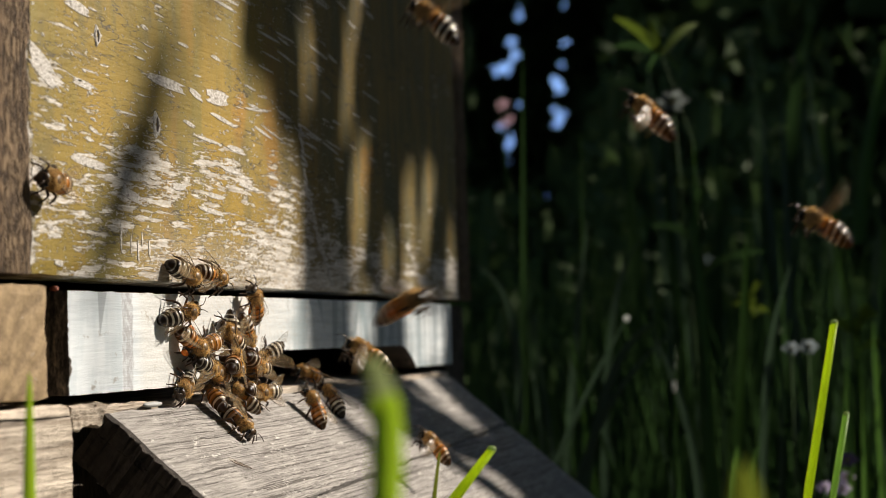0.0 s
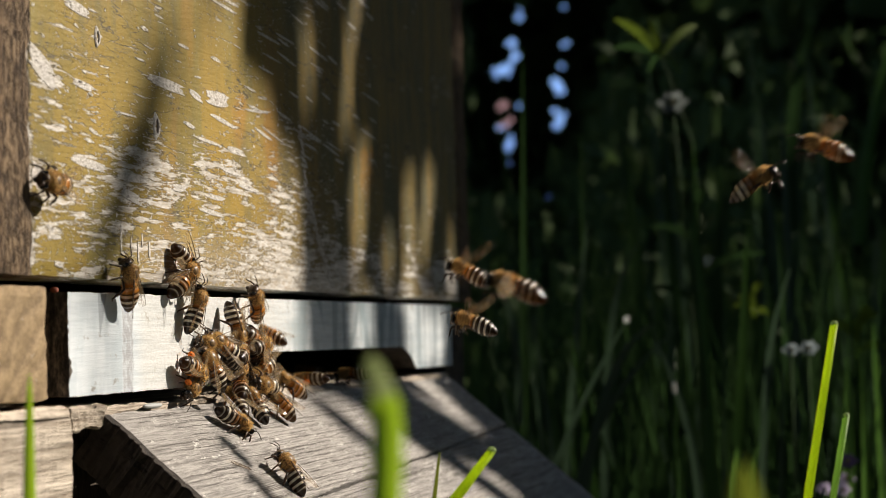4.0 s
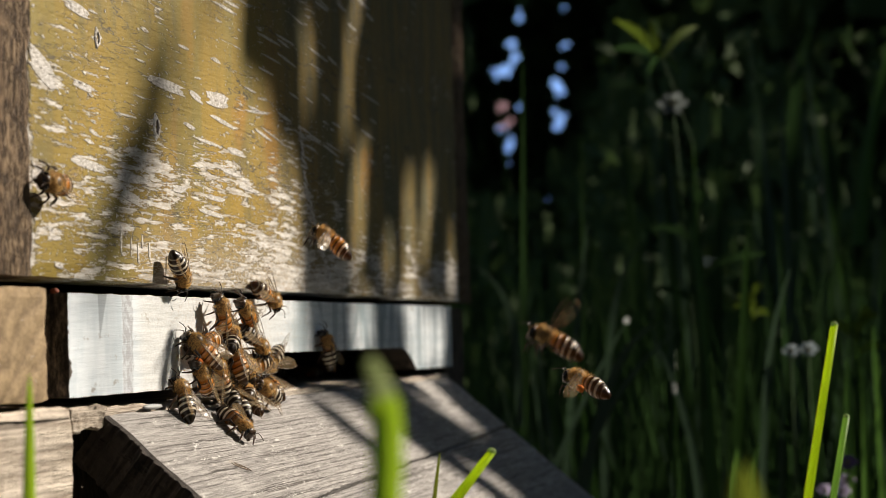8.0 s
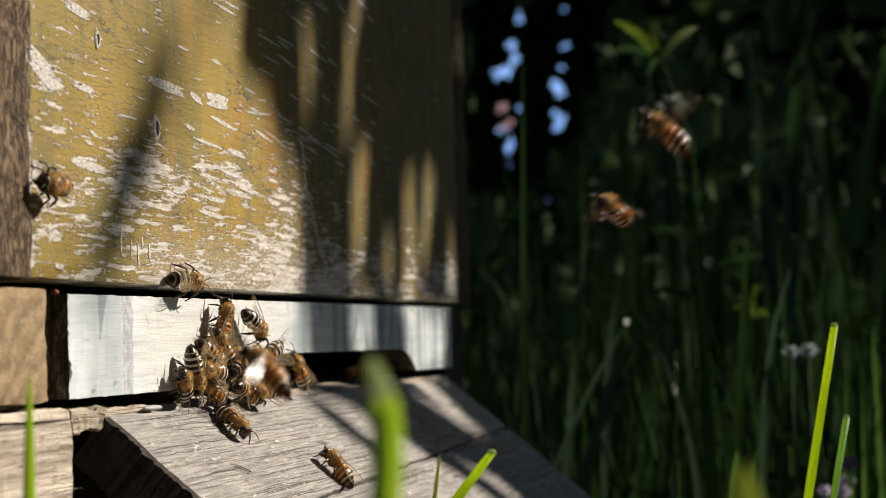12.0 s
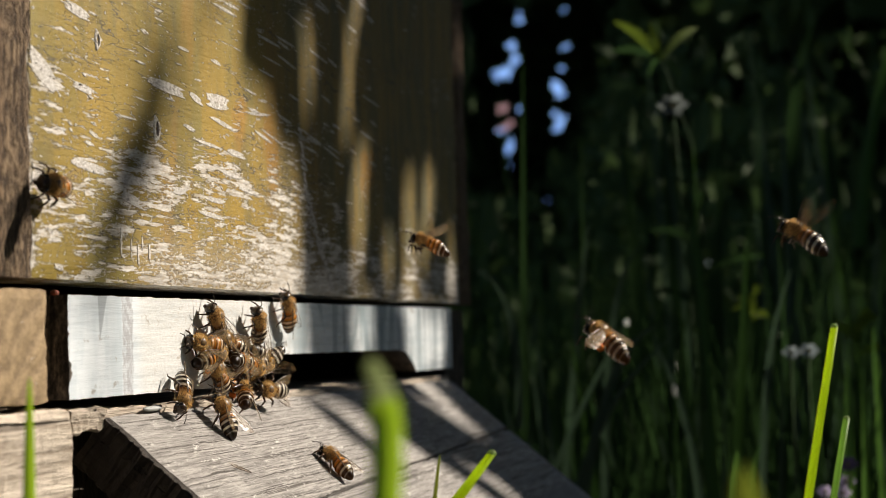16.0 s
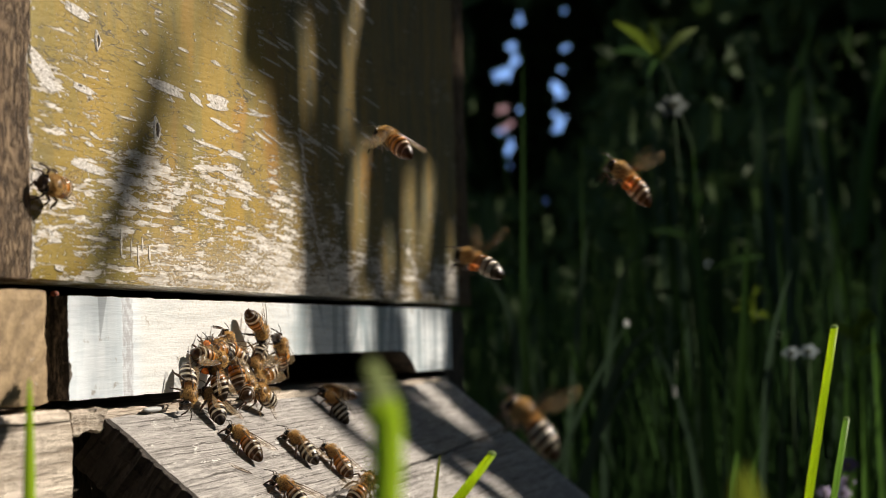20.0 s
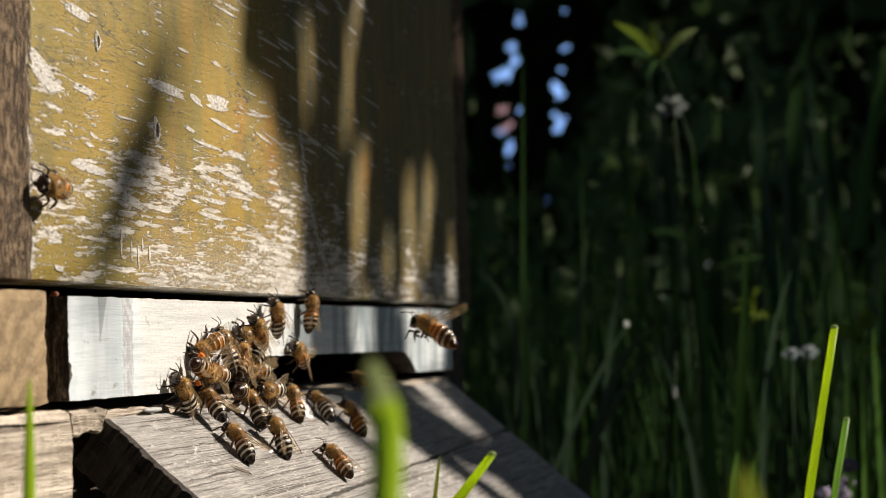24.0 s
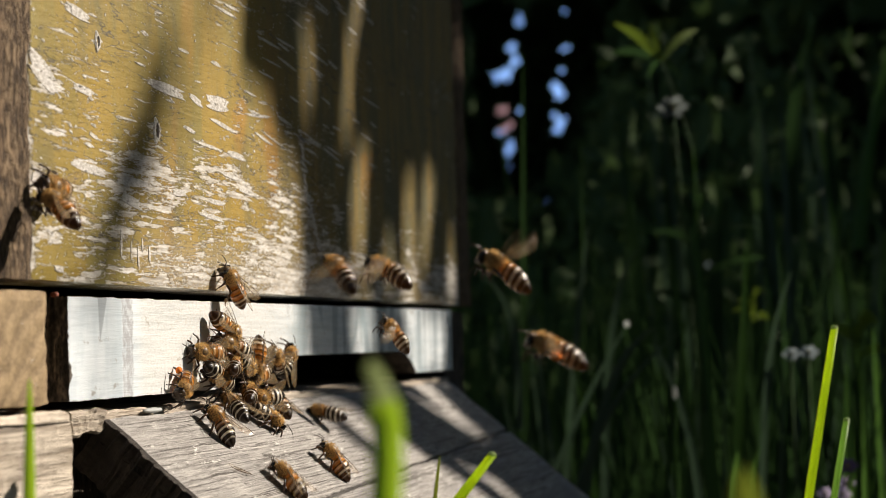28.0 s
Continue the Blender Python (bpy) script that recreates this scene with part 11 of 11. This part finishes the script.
    walk(fliers[16][0], keyed(((0,300.0,-620.0,-20.0,0,-11,127),(4.45,300.0,-620.0,-20.0,0,-11,127),(4.9,67.8,-210.3,23.2,-5,-28,81),(5.2,55.4,-155.9,1.0,-1,-40,78),(5.5,44.2,-112.9,3.6,4,-46,76),(5.6,26.5,-110.5,11.5,2,-40,83),(5.7,-7.2,-112.0,17.6,2,-37,84),(5.8,-42.6,-105.8,19.6,0,-32,90),(5.9,-43.2,-101.2,19.9,0,-32,90),(6,-18.4,-90.1,15.0,0,-32,90),(6.1,65.9,-63.8,9.3,0,-32,90),(6.2,102.1,-36.1,8.7,0,-32,90),(6.3,135.5,-14.0,5.6,3,-25,85),(6.65,155.0,-3.0,-3.5,2,11,84),(6.9,175.0,18.0,-2.8,0,0,90),(7.15,175.0,81.0,-2.8,0,0,85),(7.98,175.0,81.0,-2.8,0,0,85),(8.18,175.0,18.0,-2.8,0,0,90),(8.35,155.0,-3.0,-3.5,2,11,84),(8.6,61.0,-1.2,27.5,-2,-28,86),(8.8,20.8,-20.1,32.1,0,-33,90),(8.9,-1.9,-31.1,36.8,0,-33,90),(9,-2.1,-34.9,44.2,0,-33,90),(9.1,-2.2,-32.6,46.6,0,-33,90),(9.2,-2.2,-29.6,44.4,0,-33,90),(9.3,-2.1,-25.6,38.8,2,-31,85),(9.4,-1.0,-25.6,34.3,2,-33,85),(9.5,-0.5,-25.3,30.2,6,-34,80),(9.7,-14.5,-19.1,10.8,3,-30,73),(9.8,-22.5,-19.6,-3.2,0,-25,68),(9.9,-30.6,-21.4,-7.3,0,-25,68),(10,-40.3,-18.5,-6.2,0,-25,68),(10.1,-64.9,-18.3,-3.5,0,-25,68),(10.2,-33.3,23.8,-3.7,0,-25,68),(10.6,300.0,-620.0,-20.0,0,-11,127),(11.05,300.0,-620.0,-20.0,0,-11,127),(11.5,44.3,-212.8,95.9,-8,-36,79),(11.7,36.6,-204.8,85.8,-3,-39,83),(11.8,28.5,-188.5,79.5,0,-39,88),(11.9,20.5,-173.6,74.7,0,-39,88),(12,11.7,-152.6,59.0,0,-39,88),(12.1,14.2,-143.8,50.7,0,-39,88),(12.2,14.9,-131.2,55.0,0,-39,88),(12.3,16.2,-121.8,58.9,2,-35,84),(12.4,17.9,-111.6,53.0,2,-30,85),(12.5,19.3,-107.8,44.5,4,-19,82),(12.8,17.7,-98.3,26.1,5,-15,82),(13.1,107.0,-53.8,13.0,5,-22,82),(13.4,175.1,-0.2,6.8,3,-34,80),(13.75,155.0,-3.0,-3.5,2,11,84),(14,175.0,18.0,-2.8,0,0,90),(14.25,175.0,81.0,-2.8,0,0,85),(14.38,175.0,81.0,-2.8,0,0,85),(14.58,175.0,18.0,-2.8,0,0,90),(14.75,155.0,-3.0,-3.5,2,11,84),(14.83,163.5,-3.3,2.2,-19,-1,29),(14.92,172.1,-3.7,7.8,-22,-25,-23),(15,180.6,-4.0,13.5,2,-41,-90),(15.1,155.3,-26.7,23.7,1,-41,-90),(15.2,20.5,-111.3,27.7,0,-40,-89),(15.3,26.8,-138.1,36.8,-1,-37,-89),(15.4,37.3,-183.8,56.2,-2,-34,-88),(15.5,46.0,-220.7,69.6,5,-29,-127),(15.7,173.0,-420.4,24.8,7,-19,179),(15.9,300.0,-620.0,-20.0,0,-11,127),(16.85,300.0,-620.0,-20.0,0,-11,127),(17.3,47.5,-224.0,80.9,-6,-23,82),(17.5,42.9,-202.4,66.6,-7,-28,81),(17.6,32.0,-183.8,49.2,-4,-29,85),(17.7,14.9,-170.6,39.4,-5,-33,84),(17.8,-3.0,-154.6,31.9,0,-28,90),(17.9,-19.7,-144.8,34.2,0,-28,90),(18,-36.9,-135.8,40.2,0,-28,90),(18.1,-25.8,-125.7,43.6,0,-28,90),(18.2,-14.4,-112.7,32.7,0,-28,90),(18.3,-0.4,-109.3,26.5,-1,-31,85),(18.5,16.2,-90.3,25.7,2,-28,81),(18.6,14.3,-83.9,30.0,1,-25,82),(18.7,12.6,-76.5,26.7,2,-21,82),(18.8,12.6,-75.4,21.2,0,-24,81),(18.9,12.0,-72.0,19.1,0,-24,81),(19,33.0,-59.2,19.3,0,-24,81),(19.1,68.5,-41.2,22.8,0,-24,81),(19.2,96.2,-25.7,24.4,0,-24,81),(19.3,139.1,-13.5,21.6,2,-26,81),(19.4,152.0,-0.4,19.9,2,-28,81),(19.75,155.0,-3.0,-3.5,2,11,84),(20,175.0,18.0,-2.8,0,0,90),(20.25,175.0,81.0,-2.8,0,0,85),(20.68,175.0,81.0,-2.8,0,0,85),(20.88,175.0,18.0,-2.8,0,0,90),(21.05,155.0,-3.0,-3.5,2,11,84),(21.13,159.0,-5.4,-6.5,-15,1,28),(21.22,162.9,-7.8,-9.5,-17,-20,-26),(21.3,166.9,-10.2,-12.5,1,-32,-88),(21.4,127.2,-34.7,-15.8,1,-28,-87),(21.5,141.1,-83.8,-19.6,0,-24,-86),(21.6,35.5,-160.5,-15.7,-1,-20,-86),(21.7,51.2,-222.2,-17.6,2,-17,-123),(21.9,175.6,-421.1,-18.8,3,-14,-179),(22.1,300.0,-620.0,-20.0,0,-11,127),(22.25,300.0,-620.0,-20.0,0,-11,127),(22.7,68.2,-217.6,42.0,-2,-15,82),(23,58.7,-175.4,25.2,-5,-24,82),(23.3,50.9,-138.8,7.2,-9,-36,79),(23.5,47.6,-123.1,1.2,-11,-43,77),(23.6,46.1,-116.5,2.8,-5,-37,73),(23.7,42.4,-102.3,8.1,-5,-38,73),(23.8,40.7,-96.4,11.1,0,-27,73),(23.9,39.0,-90.5,13.6,0,-27,73),(24,37.9,-86.4,12.9,0,-27,73),(24.1,35.9,-79.6,8.7,0,-27,73),(24.2,35.4,-77.9,6.9,0,-27,73),(24.3,33.7,-73.7,13.1,1,-28,77),(24.5,31.8,-70.0,19.7,4,-21,82),(24.7,38.5,-68.7,16.2,3,-23,86),(24.8,71.7,-55.2,17.9,0,-28,90),(24.9,95.0,-42.6,12.8,0,-28,90),(25,118.8,-32.1,4.7,0,-28,90),(25.1,138.7,-14.5,0.7,0,-28,90),(25.45,155.0,-3.0,-3.5,2,-8,87),(25.7,175.0,18.0,-2.8,0,0,90),(25.95,175.0,81.0,-2.8,0,0,85),(26.38,175.0,81.0,-2.8,0,0,85),(26.58,175.0,18.0,-2.8,0,0,90),(26.75,155.0,-3.0,-3.5,2,11,84),(26.83,170.1,-3.3,-2.6,-19,-2,30),(26.92,185.3,-3.6,-1.8,-20,-26,-23),(27,200.4,-4.0,-0.9,4,-41,-90),(27.1,176.8,-28.4,-0.9,4,-40,-90),(27.2,128.6,-63.3,-2.8,3,-38,-89),(27.3,27.7,-136.6,15.7,3,-35,-88),(27.4,35.9,-172.0,32.0,2,-31,-88),(27.5,45.7,-214.1,46.9,7,-26,-126),(27.7,172.9,-417.0,13.5,7,-17,180),(27.9,300.0,-620.0,-20.0,0,-11,127),(28,300.0,-620.0,-20.0,0,-11,127))))
    walk(fliers[17][0], keyed(((0,300.0,-620.0,-20.0,0,-11,127),(17.85,300.0,-620.0,-20.0,0,-11,127),(18.3,37.1,-219.8,71.5,-5,-42,77),(18.5,30.6,-195.0,66.4,-1,-36,79),(18.6,28.2,-184.8,60.9,0,-32,80),(18.7,24.4,-169.0,57.2,1,-30,81),(18.8,21.4,-156.6,53.0,0,-32,81),(18.9,18.6,-142.8,40.8,0,-32,81),(19,17.7,-136.6,30.7,0,-32,81),(19.1,16.0,-129.0,20.7,0,-32,81),(19.2,13.7,-117.7,7.5,0,-32,81),(19.4,10.0,-101.8,-2.3,3,-26,81),(19.6,185.0,-47.0,-11.0,5,-28,81),(19.8,264.0,-9.1,-14.8,5,-36,79),(20.15,180.0,-3.0,-3.5,2,11,84),(20.4,200.0,18.0,-2.8,0,0,90),(20.65,200.0,45.0,-2.8,0,0,95),(21.38,200.0,45.0,-2.8,0,0,95),(21.58,200.0,18.0,-2.8,0,0,90),(21.75,180.0,-3.0,-3.5,2,11,84),(21.83,170.8,-3.3,6.6,-17,2,28),(21.92,161.5,-3.5,16.8,-21,-19,-26),(22,152.3,-3.8,26.9,-4,-33,-88),(22.2,97.0,-46.4,49.1,-3,-39,-89),(22.4,36.9,-104.0,70.2,-2,-41,-90),(22.6,47.8,-151.9,96.0,0,-37,-89),(22.7,54.5,-182.0,116.2,8,-31,-128),(22.9,177.2,-401.0,48.1,9,-19,178),(23.1,300.0,-620.0,-20.0,0,-11,127),(23.75,300.0,-620.0,-20.0,0,-11,127),(24.2,60.7,-228.2,50.4,-3,-37,79),(24.4,53.7,-200.6,43.2,0,-29,81),(24.5,47.7,-176.5,37.9,1,-23,82),(24.7,39.4,-140.9,23.3,1,-21,77),(24.8,36.6,-127.7,18.2,0,-27,71),(24.9,32.7,-111.1,15.1,0,-27,71),(25,30.4,-101.0,17.1,0,-27,71),(25.1,26.8,-88.8,21.1,0,-27,71),(25.2,59.2,-73.9,18.5,0,-27,71),(25.3,103.9,-48.4,10.2,2,-25,77),(25.4,143.5,-30.1,10.0,3,-29,76),(25.6,195.9,0.1,9.9,5,-39,78),(25.95,180.0,-3.0,-3.5,2,11,84),(26.2,200.0,18.0,-2.8,0,0,90),(26.45,200.0,45.0,-2.8,0,0,95),(27.08,200.0,45.0,-2.8,0,0,95),(27.28,200.0,18.0,-2.8,0,0,90),(27.45,180.0,-3.0,-3.5,2,11,84),(27.7,238.1,-9.9,2.5,1,-46,82),(27.8,227.8,-17.7,4.3,0,-50,86),(27.9,207.9,-25.4,8.2,0,-50,86),(28,184.6,-33.1,14.1,0,-50,86))))
    walk(fliers[18][0], keyed(((0,300.0,-620.0,-20.0,0,-11,127),(18.05,300.0,-620.0,-20.0,0,-11,127),(18.5,49.8,-161.7,113.1,5,-14,82),(18.7,48.8,-151.7,93.2,2,-29,80),(18.8,45.9,-137.6,86.2,0,-36,78),(18.9,41.7,-118.2,79.3,0,-36,78),(19,40.8,-112.0,72.1,0,-36,78),(19.1,40.7,-109.6,60.4,0,-36,78),(19.2,40.7,-108.7,57.3,0,-36,78),(19.3,44.0,-115.5,56.7,-1,-52,64),(19.4,44.7,-120.3,49.6,-1,-48,72),(19.5,46.0,-126.4,32.1,-1,-33,80),(19.6,46.7,-125.8,22.0,-1,-29,76),(19.7,45.4,-118.9,19.4,-2,-31,76),(19.8,44.6,-116.0,23.3,0,-23,73),(19.9,41.9,-106.3,29.0,0,-23,73),(20,39.9,-98.8,30.4,0,-23,73),(20.1,74.6,-77.8,30.8,0,-23,73),(20.2,145.3,-57.4,24.8,0,-23,73),(20.3,210.1,-37.6,15.6,-3,-19,78),(20.4,266.8,-18.6,9.9,-3,-20,78),(20.5,306.3,-0.7,4.3,-5,-18,82),(20.85,205.0,-3.0,-3.5,2,11,84),(21.1,225.0,18.0,-2.8,0,0,90),(21.35,225.0,57.0,-2.8,0,0,89),(28,225.0,57.0,-2.8,0,0,89))))
    walk(fliers[19][0], keyed(((0,300.0,-620.0,-20.0,0,-11,127),(25.35,300.0,-620.0,-20.0,0,-11,127),(25.8,97.5,-255.3,64.6,-6,-22,82),(26,86.8,-212.4,60.1,-6,-18,82),(26.1,82.6,-195.2,58.7,-6,-18,82),(26.2,79.7,-183.5,57.1,-6,-19,82),(26.3,75.7,-167.4,55.1,-5,-20,82),(26.4,73.0,-156.2,51.6,-4,-21,82),(26.5,69.0,-138.6,43.4,-3,-24,82),(26.6,65.7,-124.0,37.0,-2,-29,81),(26.7,61.6,-106.3,31.9,-1,-34,80),(26.8,99.6,-80.1,31.8,0,-38,79),(26.9,152.1,-51.6,27.8,2,-39,78),(27,175.2,-28.8,22.8,3,-40,78),(27.1,189.7,-12.3,15.4,5,-41,78),(27.2,223.4,0.3,9.8,6,-41,78),(27.55,230.0,-3.0,-3.5,2,11,84),(27.8,250.0,18.0,-2.8,0,0,90),(28,250.0,58.8,-2.8,0,0,86))))
    walk(fliers[20][0], keyed(((0,300.0,-620.0,-20.0,0,-11,127),(25.65,300.0,-620.0,-20.0,0,-11,127),(26.1,28.8,-157.0,112.5,1,-36,79),(26.3,27.1,-146.4,93.0,-1,-31,80),(26.4,26.9,-143.3,81.9,-3,-27,81),(26.5,27.4,-143.0,72.0,-4,-26,81),(26.6,28.3,-145.6,67.3,-5,-26,81),(26.7,27.4,-141.6,67.5,-6,-28,81),(26.8,26.2,-137.8,75.3,-7,-32,80),(26.9,22.8,-127.8,92.4,-8,-31,80),(27,19.9,-120.8,113.5,-8,-31,81),(27.4,300.0,-620.0,-20.0,0,-11,127),(28,300.0,-620.0,-20.0,0,-11,127))))
    walk(fliers[21][0], keyed(((0,300.0,-620.0,-20.0,0,-11,127),(26.55,300.0,-620.0,-20.0,0,-11,127),(27,23.4,-136.9,112.6,-6,-12,83),(27.2,21.0,-123.8,95.6,-5,-12,83),(27.3,19.5,-113.9,76.8,-5,-14,82),(27.4,18.8,-108.8,68.3,-4,-20,82),(27.5,19.0,-106.9,57.4,-3,-26,81),(27.6,19.2,-106.0,53.6,-1,-31,66),(27.7,18.6,-100.4,43.5,0,-33,65),(27.8,17.6,-93.0,37.0,0,-33,51),(27.9,15.3,-81.3,30.1,0,-33,51),(28,12.7,-68.7,28.4,0,-33,51))))
    beat(fliers[0][1], [(0, 0.8), (2.5, 4.3), (15.2, 18.3)], 0)
    beat(fliers[1][1], [(0, 1.7)], 1)
    beat(fliers[2][1], [(0, 1.3)], 2)
    beat(fliers[3][1], [(0, 0.6)], 3)
    beat(fliers[4][1], [(0, 0.3), (1.3, 3.3), (10.3, 10.9), (12.4, 14.2), (17.3, 18.0), (18.9, 21.9), (26.3, 26.9)], 4)
    beat(fliers[5][1], [(0, 0.5), (1.9, 2.8)], 5)
    beat(fliers[6][1], [(0.3, 1.7)], 6)
    beat(fliers[7][1], [(0.8, 2.1), (4.2, 5.1), (6.8, 7.7), (14.8, 15.5), (16.9, 18.3), (25.2, 28)], 7)
    beat(fliers[8][1], [(1.1, 3.3)], 8)
    beat(fliers[9][1], [(2.0, 3.9), (5.5, 6.0), (8.4, 10.3), (18.7, 19.4), (25.0, 27.8)], 9)
    beat(fliers[10][1], [(2.1, 4.4), (5.9, 9.0), (19.4, 19.9), (20.9, 22.5), (25.6, 26.3), (27.2, 28)], 10)
    beat(fliers[11][1], [(2.5, 3.7), (5.3, 9.2), (11.5, 13.1), (14.6, 17.5), (19.1, 19.8), (22.7, 23.9), (25.6, 26.2), (27.1, 28)], 11)
    beat(fliers[12][1], [(2.9, 4.4), (9.3, 9.9), (13.3, 14.8), (17.3, 18.0), (19.0, 20.3), (21.7, 23.0), (25.2, 25.7), (26.7, 27.8)], 12)
    beat(fliers[13][1], [(3.0, 4.6), (7.3, 7.8), (13.7, 14.9), (15.8, 16.7), (18.2, 19.2)], 13)
    beat(fliers[14][1], [(3.8, 5.6), (7.2, 7.9), (10.5, 11.5), (14.3, 18.4), (20.5, 21.5), (26.3, 26.9)], 14)
    beat(fliers[15][1], [(4.6, 6.2), (7.7, 8.4), (10.2, 12.2), (13.8, 14.8), (17.8, 21.4)], 15)
    beat(fliers[16][1], [(4.8, 6.3), (8.5, 10.2), (11.4, 13.4), (14.9, 15.5), (17.2, 19.4), (21.2, 21.7), (22.6, 25.1), (26.9, 27.5)], 16)
    beat(fliers[17][1], [(18.2, 19.8), (21.9, 22.7), (24.1, 25.6), (27.6, 28)], 17)
    beat(fliers[18][1], [(18.4, 20.5)], 18)
    beat(fliers[19][1], [(25.7, 27.2)], 19)
    beat(fliers[20][1], [(26.0, 27.0)], 20)
    beat(fliers[21][1], [(26.9, 28)], 21)
    walk(crevice_bee, keyed(((0,-17.8,-3.0,53.5,-90,-4,178),(14,-17.6,-3.0,53.7,-90,-2,178),(28,-17.8,-3.0,53.5,-90,-4,178))))
    walk(swaying_blade, keyed(((0,-214.5,-34.6,13.3,93,18,-75),(16.9,-214.5,-34.6,13.3,93,18,-75),(17.1,-204.7,-73.2,12.2,93,19,-75),(17.2,-199.9,-91.7,11.6,93,18,-75),(17.3,-196.6,-104.8,11.3,93,6,-75),(17.4,-197.7,-100.5,11.4,93,13,-75),(17.5,-199.4,-93.9,11.6,93,25,-74),(17.6,-203.9,-76.2,12.1,93,26,-74),(17.9,-214.5,-34.6,13.3,93,20,-75),(28,-214.5,-34.6,13.3,93,18,-75))))


motions()
